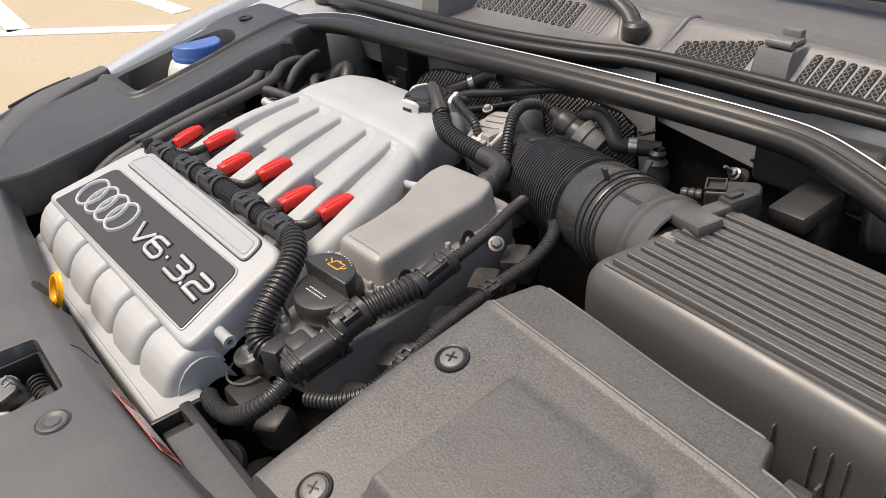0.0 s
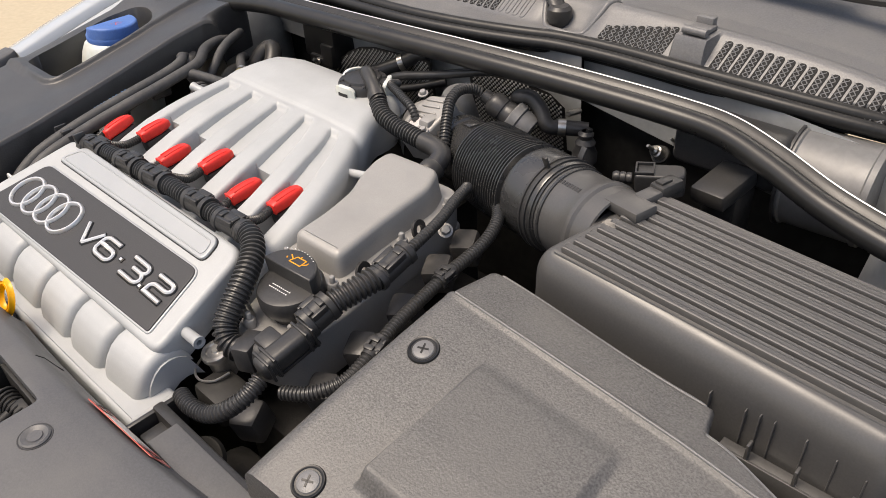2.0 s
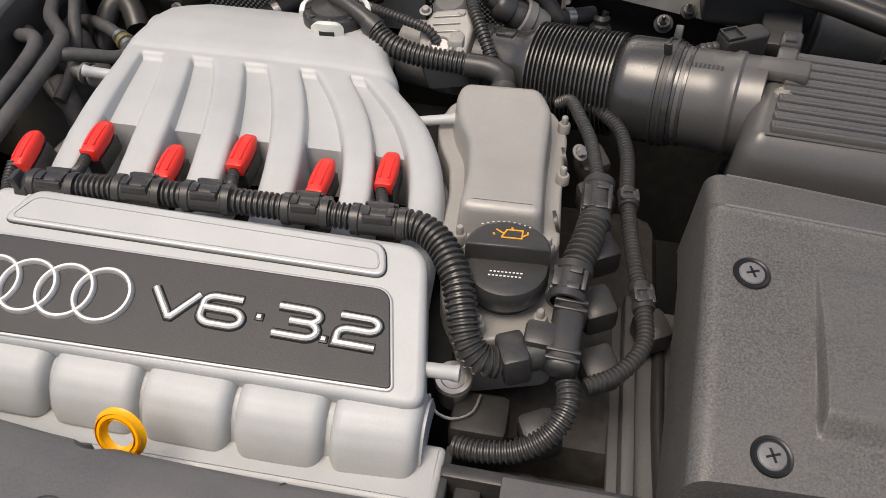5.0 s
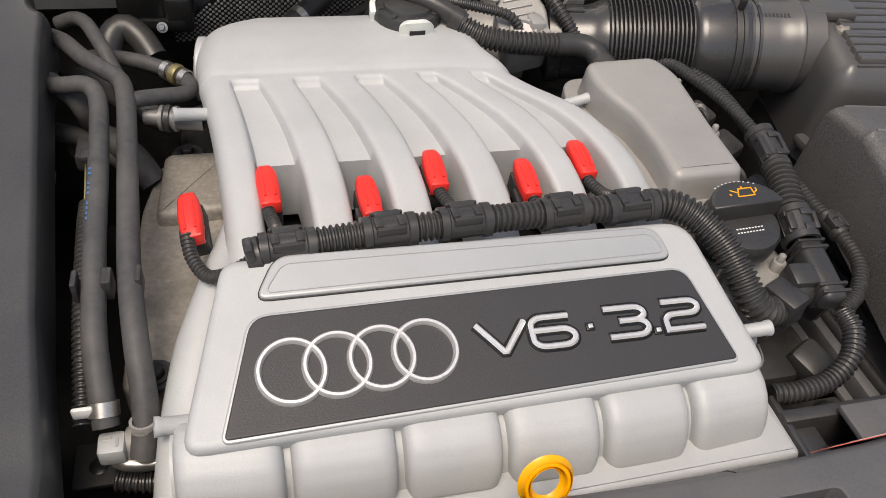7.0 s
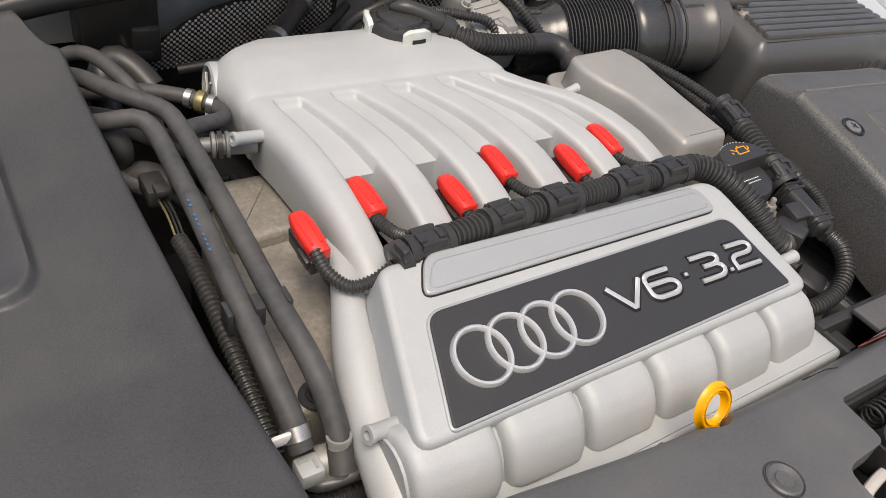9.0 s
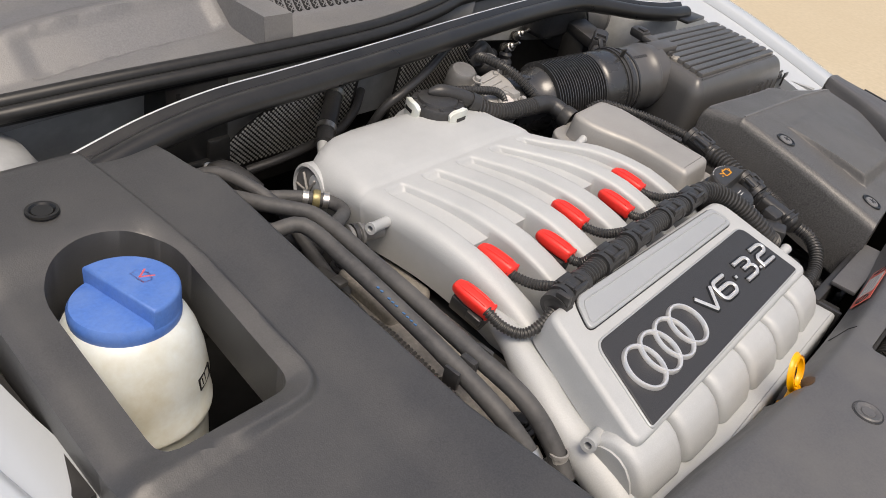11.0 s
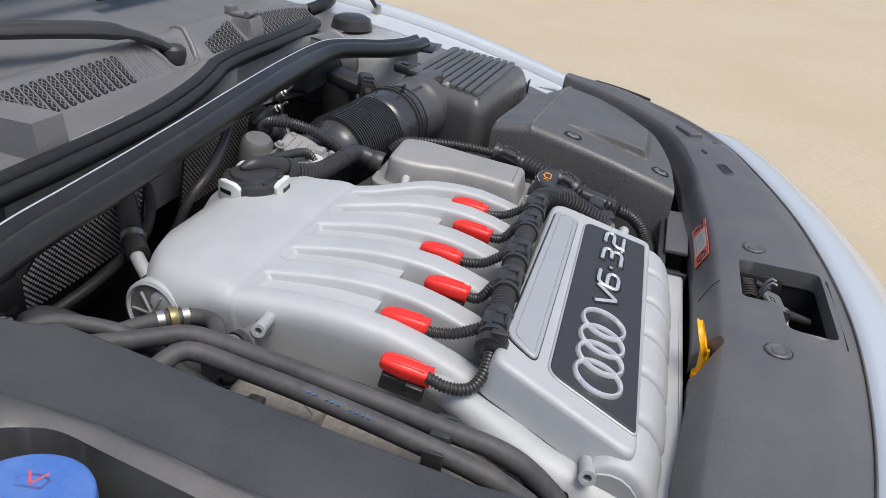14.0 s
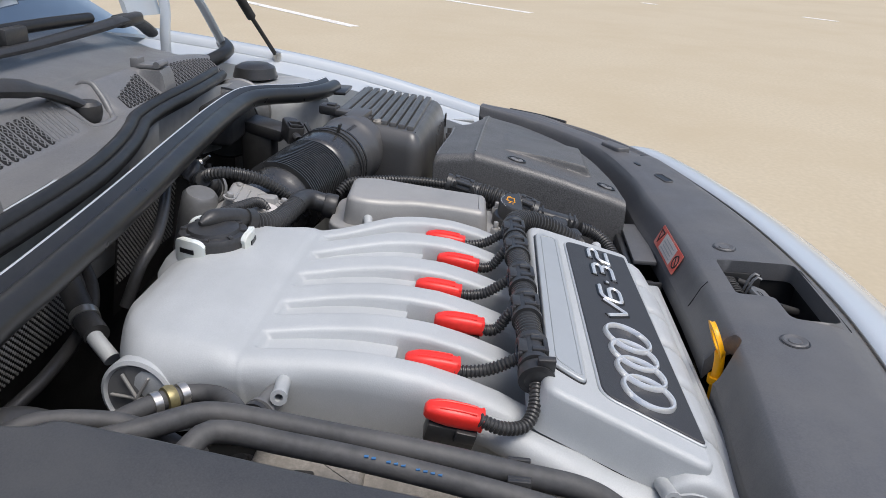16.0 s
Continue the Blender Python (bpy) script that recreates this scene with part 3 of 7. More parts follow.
def bay_walls():
    w = thing("firewall", "grey painted steel bulkhead behind the engine", "wall", (0, 0.80, 0.40), kind="structure")
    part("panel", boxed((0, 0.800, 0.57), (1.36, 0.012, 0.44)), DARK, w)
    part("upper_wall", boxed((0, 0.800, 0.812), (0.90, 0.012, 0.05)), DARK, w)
    # the pressed upper panel below the cowl, in a lighter colour
    bm = sheet(span(-0.36, 0.14, 24), span(0, 1, 8), lambda x, v: Vector((x, 0.758 - 0.014 * v, 0.700 + 0.146 * v)), None, 0.0)
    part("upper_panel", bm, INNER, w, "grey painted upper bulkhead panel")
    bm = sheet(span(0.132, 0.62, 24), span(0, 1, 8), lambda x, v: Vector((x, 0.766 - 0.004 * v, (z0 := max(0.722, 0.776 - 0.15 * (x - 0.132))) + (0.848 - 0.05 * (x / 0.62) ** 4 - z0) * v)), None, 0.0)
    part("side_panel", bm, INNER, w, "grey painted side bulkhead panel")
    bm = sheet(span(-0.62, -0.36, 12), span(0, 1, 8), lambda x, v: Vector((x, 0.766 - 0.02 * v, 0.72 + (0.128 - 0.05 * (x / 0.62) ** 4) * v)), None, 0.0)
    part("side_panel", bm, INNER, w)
    for x, z in ((0.142, 0.772), (0.055, 0.806), (0.30, 0.79)):
        part("stud", lathed([(0, 0.026), (0.0035, 0.026), (0.004, 0.024), (0.004, 0)], turned((x, 0.745, z), (1, 0, 0), (0, -1, 0.2)), n=10), STEEL, w)
    here(w)
    for side in (1, -1):
        g = thing("inner_wing", "inner wing panel of the engine bay", "inner wing", (side * 0.68, 0.45, 0.36), kind="structure")
        # left wall in a darker material than the right one
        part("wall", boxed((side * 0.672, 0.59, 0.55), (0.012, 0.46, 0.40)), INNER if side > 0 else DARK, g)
        # lower and front walls near-black, the bay's deep shade painted in
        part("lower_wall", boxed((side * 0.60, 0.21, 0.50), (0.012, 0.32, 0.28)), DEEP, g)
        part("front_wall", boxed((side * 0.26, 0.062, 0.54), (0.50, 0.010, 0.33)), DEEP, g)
        here(g)
        t = thing("strut_tower", "grey painted suspension turret with a black rubber cap", "strut tower", (side * 0.618, 0.72, 0.5), "strut towers")
        part("dome", lathed([(0, 0.006), (0.055, 0.004), (0.075, -0.006), (0.088, -0.03), (0.094, -0.09), (0.10, -0.30)], turned((side * 0.618, 0.722, 0.806))), INNER, t)
        part("cap", lathed([(0, 0.028), (0.025, 0.028), (0.036, 0.022), (0.040, 0.008), (0.041, 0.004)], turned((side * 0.616, 0.768, 0.812))), BLACK, t, "black rubber cap")
        here(t)


bay_walls()


COWL = [(0.68, 0.853), (0.745, 0.8545), (0.772, 0.8565), (0.778, 0.858), (0.812, 0.884), (0.817, 0.8895), (0.823, 0.8908), (0.830, 0.8903), (0.839, 0.8862), (0.87, 0.886), (0.95, 0.900), (1.04, 0.926)]


def cowl_z(x, y):
    """Height of the plenum cover below the windscreen."""
    return along(y, COWL) - 0.05 * (x / 0.62) ** 4 - 0.012 * ease((y - 0.772) / 0.02) * ease((0.045 - abs(x - 0.082)) / 0.02) * ease((0.85 - y) / 0.05)


SEAL_LINE = [(-0.62, 0.765), (-0.55, 0.740), (-0.45, 0.720), (-0.35, 0.708), (-0.25, 0.7025), (-0.15, 0.704), (-0.08, 0.711), (0.0, 0.727), (0.06, 0.744), (0.10, 0.757), (0.18, 0.766), (0.30, 0.770), (0.45, 0.790), (0.52, 0.812), (0.553, 0.842), (0.562, 0.90)]


def cowl():
    base = thing("cowl_cover", "dark grey plastic plenum cover below the windscreen", "cowl panel", (0, 0.8, 0.84))

    def fn(x, v):
        y0 = min(along(x, SEAL_LINE), 0.86) + 0.004
        y = y0 + (1.04 - y0) * v
        z = cowl_z(x, y)
        # the raised blocks that carry the clips
        for c in (-0.252, 0.262):
            z = max(z, 0.8875 * ease((0.024 - abs(x - c)) / 0.004) * ease((y - y0 - 0.001) / 0.007) * (1 if y < 0.83 else 0))
        # the sunk field beside the clip
        z -= 0.006 * ease((-0.285 - x) / 0.006) * ease((x + 0.50) / 0.006) * ease((y - 0.772) / 0.006) * ease((0.818 - y) / 0.006)
        return Vector((x, y, z))

    us = sorted(set(span(-0.64, 0.64, 150) + [c + d for c in (-0.252, 0.262) for d in (-0.0245, -0.022, -0.0195, 0.0195, 0.022, 0.0245)]))
    part("cover", sheet(us, span(0, 1, 70), fn, None, 0.02, 0.002), COWL_GREY, base)
    # air grilles: dark slots side by side with a lattice in each
    for x0, x1, n, blind in ((-0.224, 0.022, 19, 4), (0.290, 0.50, 17, 0), (0.138, 0.232, 9, 0)):
        for k in range(n):
            x = x0 + (k + 0.5) * (x1 - x0) / n
            ya, yb = 0.779, 0.8125
            if x0 == 0.138:
                yb = 0.794 + 0.0185 * (k + 1) / n
            shut = k >= n - blind
            w = 0.0047
            outline = rounded([(x - w - 0.002, ya), (x + w - 0.002, ya), (x + w + 0.002, yb), (x - w + 0.002, yb)], 0.0042, 4)
            if shut:
                bm = bmesh.new()
                loft(bm, [[Vector((p.x, p.y, cowl_z(p.x, p.y) + h)) for p in offset_ring(outline, d)] for d, h in ((0, 0), (0.0004, 0.0012), (0.0014, 0.0012), (0.0018, 0.0))], False, False)
                part("blind_slot", bm, COWL_GREY, base)
                continue
            slot = part("slot", slab(bmesh.new(), outline, -0.001, 0.0010, 0.0003, None, cowl_z, 1), DEEP, base, "black air slot")
            lat = bmesh.new()
            for j in range(int((yb - ya) / 0.0052)):
                y = ya + 0.001 + j * 0.0052
                for s in (1, -1):
                    a = Vector((x - w + 0.0012, y if s > 0 else y + 0.0050))
                    b = Vector((x + w - 0.0012, y + 0.0050 if s > 0 else y))
                    tube(lat, [(p.x, p.y, cowl_z(p.x, p.y) + 0.0010) for p in (a, b)], 0.00065, n=5, smooth=False)
            part("lattice", lat, COWL_GREY, slot)
    for x in (-0.252, 0.262):
        m = turned((x, 0.806, 0.8880))
        bm = boxed((0, 0.0, 0.003), (0.026, 0.034, 0.006), 0.002, m)
        box(bm, (-0.002, 0.016, 0.007), (0.022, 0.012, 0.014), m, 0.002)
        clip = part("clip", bm, COWL_GREY, base, "grey moulded clip")
        part("pin", tubed([(x - 0.014, 0.790, 0.8935), (x + 0.016, 0.790, 0.8935)], 0.0050, n=12), COWL_GREY, clip)
    # raised rim round the wiper recess
    rim = [(0.030, 0.822), (0.040, 0.800), (0.054, 0.783), (0.076, 0.777), (0.100, 0.782), (0.116, 0.797), (0.126, 0.820), (0.131, 0.846)]
    part("recess_rim", tubed([(q.x, q.y, cowl_z(q.x, q.y) - 0.0005 - 0.005 * ease((q.y - 0.834) / 0.012)) for q in smooth_path([(x, y, 0) for x, y in rim], 0.004)], 0.0042, n=10, smooth=False), COWL_GREY, base)
    # long slot beside the seal, the sky's reflection painted in as a silver floor
    mid = [(x, along(x, SEAL_LINE) + 0.0150) for x in span(-0.250, -0.136, 16)]
    ring = [Vector((x, y + 0.0058)) for x, y in mid] + [Vector((x, y - 0.0058)) for x, y in reversed(mid)]
    rim = part("slot_rim", slabbed(ring, -0.002, 0.0016, 0.0008, None, cowl_z), OUTLINE, base, "black rim of a long slot")
    part("slot_floor", slabbed(offset_ring(ring, 0.0018), 0.0, 0.0022, 0.0006, None, cowl_z), CAR, rim, "slot floor painted silver for the sky's reflection")
    here(base)
    s = thing("bonnet_seal", "black double-lipped rubber seal along the cowl edge", "rubber seal", (0, 0.72, 0.84))
    pts = [(x, y - 0.002, 0.858 - 0.03 * (abs(x) / 0.6) ** 4) for x, y in SEAL_LINE]
    part("upper_lip", tubed(pts, 0.0075, n=14, step=0.015, flat=1.1), SEAL, s)
    part("lower_lip", tubed([(x, y - 0.012, z - 0.006) for x, y, z in pts], 0.0078, n=14, step=0.015), SEAL, s)
    part("side_lip", tubed([(0.560, 0.838, 0.845), (0.60, 0.826, 0.852), (0.65, 0.830, 0.856), (0.71, 0.86, 0.858)], 0.0125, n=12), SEAL, s)
    part("skirt", tubed([(x, y - 0.003, z - 0.012) for x, y, z in pts], 0.006, n=10, step=0.015, flat=1.6), SEAL, s)
    here(s)
    # wiper spindle and arm
    for x, l, w in ((0.066, 1, "parked wiper arm on the plenum cover"), ):
        a = thing("wiper_arm", "black wiper arm with its spindle cap", "wiper", (x, 0.80, 0.862))
        part("spindle", lathed([(0, 0.030), (0.012, 0.030), (0.0165, 0.026), (0.0175, 0.018), (0.015, 0.008), (0.013, 0.006), (0.012, -0.004)], turned((x, 0.796, 0.852))), BLACK, a)
        part("arm", tubed([(x, 0.796, 0.874), (x - 0.025, 0.808, 0.890), (x - 0.08, 0.818, 0.910), (x - 0.16, 0.845, 0.922), (x - 0.30, 0.90, 0.934)], lambda f: 0.0115 + 0.006 * ease((f - 0.22) / 0.08) - 0.003 * f, n=12, flat=0.6), BLACK, a)
        part("blade", tubed([(x - 0.30, 0.90, 0.934), (x - 0.62, 0.93, 0.938)], 0.009, n=8, flat=0.7), SEAL, a)
        here(a)
    a = thing("wiper_arm", "black wiper arm lying against the windscreen foot", "wiper", (0.42, 0.93, 0.9))
    part("arm", tubed([(0.60, 0.952, 0.885), (0.55, 0.945, 0.905), (0.49, 0.935, 0.920), (0.43, 0.93, 0.924), (0.38, 0.93, 0.922), (0.20, 0.93, 0.919), (0.10, 0.93, 0.920)], lambda f: 0.0125 - 0.004 * f, n=10, flat=0.75), BLACK, a)
    part("head", boxed((0.475, 0.934, 0.922), (0.075, 0.026, 0.020), 0.007, None, 3), BLACK, a)
    part("blade", tubed([(0.375, 0.945, 0.934), (0.20, 0.945, 0.940), (-0.15, 0.95, 0.944)], 0.0085, n=10), SEAL, a)
    part("blade_joint", boxed((0.165, 0.94, 0.934), (0.05, 0.022, 0.024), 0.005), BLACK, a)
    here(a)
    bm = sheet(span(-0.72, 0.72, 20), span(0, 1, 10), lambda x, v: Vector((x, 1.02 + 0.75 * v - 0.12 * (x / 0.7) ** 2 * 0, 0.925 + 0.42 * v - 0.06 * (x / 0.7) ** 2)), None, 0.006)
    single("windscreen", bm, GLASS, "pale blue reflecting windscreen glass", "windscreen", kind="structure")


cowl()


def strut_bar():
    b = thing("strut_brace", "gloss black tubular brace between the suspension turrets", "strut brace", (0, 0.7, 0.8))
    pts = [(-0.63, 0.62, 0.806), (-0.563, 0.624, 0.808), (-0.46, 0.638, 0.826), (-0.38, 0.644, 0.835), (-0.30, 0.646, 0.838), (-0.20, 0.651, 0.840), (-0.10, 0.659, 0.841), (0.0, 0.670, 0.841), (0.10, 0.681, 0.840), (0.20, 0.692, 0.838), (0.30, 0.699, 0.836), (0.36, 0.695, 0.835), (0.42, 0.678, 0.828), (0.49, 0.652, 0.818), (0.563, 0.634, 0.811), (0.63, 0.628, 0.807)]
    # a rolled section: a broad round front lobe and a thin bead along its upper rear edge
    ring = []
    for a in span(0, 2 * math.pi, 96)[:-1]:
        d = Vector((math.cos(a), math.sin(a)))
        far = 0.0
        for c, r in ((Vector((-0.0050, -0.0025)), 0.0128), (Vector((0.0125, 0.0095)), 0.0038)):
            k = d.dot(c)
            q = k * k - c.dot(c) + r * r
            if q > 0:
                far = max(far, k + math.sqrt(q))
        ring.append(d * far)
    line = smooth_path(pts, 0.012)
    rings = []
    for i, q in enumerate(line):
        way = (line[min(i + 1, len(line) - 1)] - line[max(i - 1, 0)]).normalized()
        side = Vector((0, 0, 1)).cross(way).normalized()
        top = way.cross(side)
        rings.append([q + side * p.x + top * p.y for p in ring])
    part("bar", loft(bmesh.new(), rings), GLOSS, b, angle=50)
    # bright bead: the highlight along the gloss edge, put into a chrome colour
    bead = []
    for i, q in enumerate(line):
        way = (line[min(i + 1, len(line) - 1)] - line[max(i - 1, 0)]).normalized()
        side = Vector((0, 0, 1)).cross(way).normalized()
        bead.append(q + side * 0.0128 + way.cross(side) * 0.0125)
    part("edge_bead", tubed(bead, 0.0014, n=10, smooth=False), CHROME, b, "bright edge bead, a painted highlight")
    for s in (1, -1):
        part("foot", boxed((s * 0.625, 0.64, 0.800), (0.07, 0.09, 0.006), 0.002), GLOSS, b)
        bolt(turned((s * 0.64, 0.66, 0.803)), 0.006, 0.006, STEEL, b)
    here(b)


strut_bar()

# ---- slope of the engine's front cover ----
SLOPE_X, SLOPE_Y = -0.0247, 0.3107
COVER_N = Vector((-SLOPE_X, -SLOPE_Y, 1)).normalized()
COVER_M = turned((0, 0, 0.6912), (1, 0, SLOPE_X), COVER_N)


# ---- engine: intake manifold ----
def run_f(y):
    s = max(0.0, min(1.0, (0.495 - y) / 0.182))
    return 1 - (1 - s) ** 1.9


RUN_TOP = [-0.311, -0.284, -0.260, -0.229, -0.206, -0.173, -0.148, -0.114, -0.098, -0.062, -0.048, -0.012]
RUN_LOW = [-0.297, -0.266, -0.229, -0.197, -0.164, -0.132, -0.097, -0.064, -0.024, 0.004, 0.037, 0.069]


def plen_edge(y):
    """Left and right edge of the plenum behind the runners."""
    k = ease((y - 0.552) / 0.092)
    left = -0.312 - 0.004 * ease((y - 0.50) / 0.05) + 0.10 * k ** 2
    right = -0.012 - 0.02 * ease((y - 0.50) / 0.05) - 0.05 * k ** 2
    return left, right


def run_x(i, y):
    if y <= 0.495:
        return RUN_TOP[i] + (RUN_LOW[i] - RUN_TOP[i]) * run_f(y)
    l, r = plen_edge(y)
    return l + (r - l) * (RUN_TOP[i] - RUN_TOP[0]) / (RUN_TOP[-1] - RUN_TOP[0])


MAN_Z = [(0.235, 0.695), (0.255, 0.716), (0.275, 0.730), (0.30, 0.7425), (0.33, 0.7535), (0.36, 0.7625), (0.385, 0.7680), (0.40, 0.7708), (0.42, 0.7740), (0.45, 0.7765), (0.48, 0.7775), (0.4985, 0.7780), (0.5005, 0.7786), (0.505, 0.7850),
         (0.509, 0.7885), (0.516, 0.7902), (0.55, 0.7930), (0.58, 0.7926), (0.602, 0.788), (0.620, 0.777), (0.632, 0.760), (0.640, 0.735)]
RUN_H = [(0.30, 0.0130), (0.36, 0.0130), (0.40, 0.0115), (0.44, 0.0090), (0.48, 0.0074), (0.494, 0.0074), (0.4985, 0.0072), (0.5005, 0.0068), (0.505, 0.0026), (0.509, 0.0)]
POCKET = 0.3845


def manifold():
    ys = [0.235, 0.25, 0.262, 0.275, 0.288, 0.30, 0.315, 0.33, 0.345, 0.36, 0.372, 0.3838, 0.3852, 0.388, 0.395, 0.41, 0.425, 0.44, 0.455, 0.468, 0.478, 0.484, 0.487, 0.490, 0.4925, 0.4945, 0.4965, 0.498, 0.4995, 0.502, 0.5045,
          0.507, 0.5095, 0.512, 0.516, 0.522, 0.53, 0.54, 0.55, 0.56, 0.57, 0.58, 0.588, 0.595, 0.602, 0.608, 0.614, 0.62, 0.626, 0.632, 0.637, 0.640]
    cols = []
    for i in range(11):
        fr = [0.0, 0.03, 0.07, 0.13, 0.22, 0.35, 0.5, 0.65, 0.78, 0.87, 0.93, 0.97] if i % 2 == 0 else [0.0, 0.06, 0.2, 0.5, 0.8, 0.94]
        cols += [(i, f) for f in fr]
    cols.append((10, 1.0))

    def fn(c, y):
        i, f = cols[c]
        x = run_x(i, y) + (run_x(i + 1, y) - run_x(i, y)) * f
        z = along(y, MAN_Z)
        l, r = run_x(0, y), run_x(11, y)
        # rounded shoulders at both flanks
        rad = 0.016 + 0.005 * ease((y - 0.49) / 0.03)
        wide = rad + 0.013 * ease((y - 0.512) / 0.045)
        for d, q in ((x - l, wide), (r - x, rad)):
            if d < q:
                z -= q - math.sqrt(max(0.0, q * q - (q - d) ** 2))
        z -= 0.006 * ease((x + 0.10) / 0.12) * ease((y - 0.42) / 0.06)
        h = along(y, RUN_H)
        k = ease((y - 0.4865) / 0.0065)
        if i % 2 == 1:
            if y < POCKET and 0.03 < f < 0.97:
                z = 0.715
            else:
                z += h * (0.5 * (1 - ease(min(f, 1 - f) / 0.05)) * (1 - k) + k)
        else:
            e = min(1.0, min(f, 1 - f) / 0.2)
            z += h * ((0.5 + 0.5 * math.sqrt(max(0.0, 1 - (1 - e) ** 2))) * (1 - k) + k)
        return Vector((x, y, z))

    base = thing("intake_manifold", "silver painted cast intake manifold with six runners", "intake manifold", (-0.12, 0.3, 0.66))

    def gap(c, y):
        i, f = cols[int(c)]
        return i % 2 == 1 and y < POCKET - 0.0005 and 0.05 < f < 0.9

    bm = sheet(list(range(len(cols))), ys, lambda c, y: fn(int(c), y), gap)
    rim = [e for e in bm.edges if e.is_boundary and max(v.co.z for v in e.verts) > 0.72 or (e.is_boundary and all(v.co.y > 0.6 for v in e.verts))]
    out = bmesh.ops.extrude_edge_only(bm, edges=rim)
    for v in (w for w in out["geom"] if isinstance(w, bmesh.types.BMVert)):
        v.co += Vector((0.006 if v.co.x < -0.15 else -0.006, -0.004, -0.042))
    part("body", bm, SILVER, base, angle=50)

    # the round end of the plenum with its moulded disc
    m = turned((-0.3110, 0.574, 0.749), (0, 1, 0), (-1, 0.12, 0.05))
    bm = lathed([(0.031, -0.05), (0.0315, 0.0), (0.031, 0.003), (0.028, 0.0045), (0.0265, 0.003), (0.026, 0.0015)], m, 36)
    end = part("end_ring", bm, SILVER, base)
    bm = lathed([(0, 0.002), (0.026, 0.002), (0.0262, 0.0)], m, 36)
    part("end_disc", bm, DRUM, end, "grey cast end disc with raised ribs")
    bm = bmesh.new()
    for a in (0, 60, 120):
        box(bm, (0, 0, 0.0045), (0.044, 0.0022, 0.003), m @ Matrix.Rotation(radians(a), 4, "Z"), 0.0008)
    part("end_ribs", bm, CAST, end)

    # pipe stubs on the flanks
    for at, way, r, l in (((-0.314, 0.462, 0.771), (-1, -0.15, 0.15), 0.0056, 0.020), ((-0.322, 0.176, 0.722), (-1, -0.1, 0.2), 0.0062, 0.026),
                          ((0.082, 0.183, 0.733), (1, 0.0, 0.05), 0.0058, 0.026), ((0.025, 0.455, 0.765), (1, 0.2, 0.1), 0.005, 0.03)):
        m = turned(at, (0, 0, 1), way)
        part("stub", lathed([(r, -0.01), (r, l - 0.004), (r * 1.12, l - 0.003), (r * 1.12, l), (r * 0.55, l), (r * 0.5, l - 0.01), (0, l - 0.01)], m, 16), SILVER, base)

    # front face with its six pillows, each a cushion over a recessed back
    bx = [-0.338, -0.266, -0.193, -0.1205, -0.049, 0.0215, 0.090]
    prof = [(0.166, 0.726), (0.156, 0.7315), (0.146, 0.7325), (0.136, 0.7300), (0.127, 0.7240), (0.119, 0.7145), (0.1135, 0.7030), (0.1105, 0.6920), (0.1095, 0.684)]

    def cushion(q):
        k = q * (len(prof) - 1)
        i = min(int(k), len(prof) - 2)
        a, b = prof[i], prof[i + 1]
        return a[0] + (b[0] - a[0]) * (k - i), a[1] + (b[1] - a[1]) * (k - i)

    fs = [0.0, 0.015, 0.04, 0.08, 0.14, 0.22, 0.35, 0.5, 0.65, 0.78, 0.86, 0.92, 0.96, 0.985, 1.0]
    qs = span(0, 1, 26)
    for k in range(6):

        def fn3(f, q, low=0.0):
            x0, x1 = bx[k] + 0.0022, bx[k + 1] - 0.0022
            taper = 0.0035 * ease((q - 0.7) / 0.3)
            x = x0 + taper + (x1 - x0 - 2 * taper) * f
            y, z = cushion(q)
            e = min(f, 1 - f) / 0.14
            dip = 0.011 * (1 - math.sqrt(max(0.0, 1 - (1 - min(1, e)) ** 2))) + 0.006 * ease((q - 0.86) / 0.14) + low
            y += dip * (0.25 + 0.75 * q) + 0.007 * ease((abs(x + 0.125) - 0.1) / 0.15) - 0.004 * ease((x + 0.1) / 0.2) * 0
            return Vector((x, y, z - dip * (1 - 0.6 * q) + SLOPE_X * (x + 0.1) * 0.8))

        part("pillow", sheet(fs, qs, fn3, None, 0.012, 0.0, (0, 0.5, -0.8)), SILVER, base, angle=60)
    back = sheet(span(bx[0], bx[-1], 30), qs, lambda x, q: Vector((x, cushion(q)[0] + 0.012 * (0.25 + 0.75 * q) + 0.007 * ease((abs(x + 0.125) - 0.1) / 0.15), cushion(q)[1] - 0.012 * (1 - 0.6 * q) + SLOPE_X * (x + 0.1) * 0.8)), None, 0.03, 0.0, (0, 0.4, -1))
    part("front_back", back, SILVER, base, angle=60)
    # the flange below the pillows
    outline = rounded([(-0.322, 0.092), (0.106, 0.098), (0.106, 0.150), (-0.322, 0.150)], 0.006)
    part("flange", slabbed(outline, 0.640, 0.690, 0.005), SILVER, base)
    # the left flank curling down beside the cover
    bm = tubed([(-0.292, 0.345, 0.738), (-0.302, 0.298, 0.736), (-0.315, 0.255, 0.722), (-0.326, 0.21, 0.706), (-0.332, 0.165, 0.694), (-0.335, 0.125, 0.675), (-0.336, 0.10, 0.65)], lambda f: 0.008 + 0.010 * min(1, f * 2.5) + 0.002 * f, n=18, step=0.008)
    part("side_runner", bm, SILVER, base)
    part("end_seal", boxed((0.1085, 0.122, 0.672), (0.006, 0.056, 0.04), 0.002), BLACK, base, "black rubber end seal")
    here(base)


manifold()

# ---- engine: front cover with the badge ----
def flat(points):
    """Plan places on the sloping cover, laid into the cover's own plane."""
    back = COVER_M.inverted()
    return [(back @ Vector((x, y, 0.6912 + SLOPE_X * x + SLOPE_Y * y))).to_2d() for x, y in points]


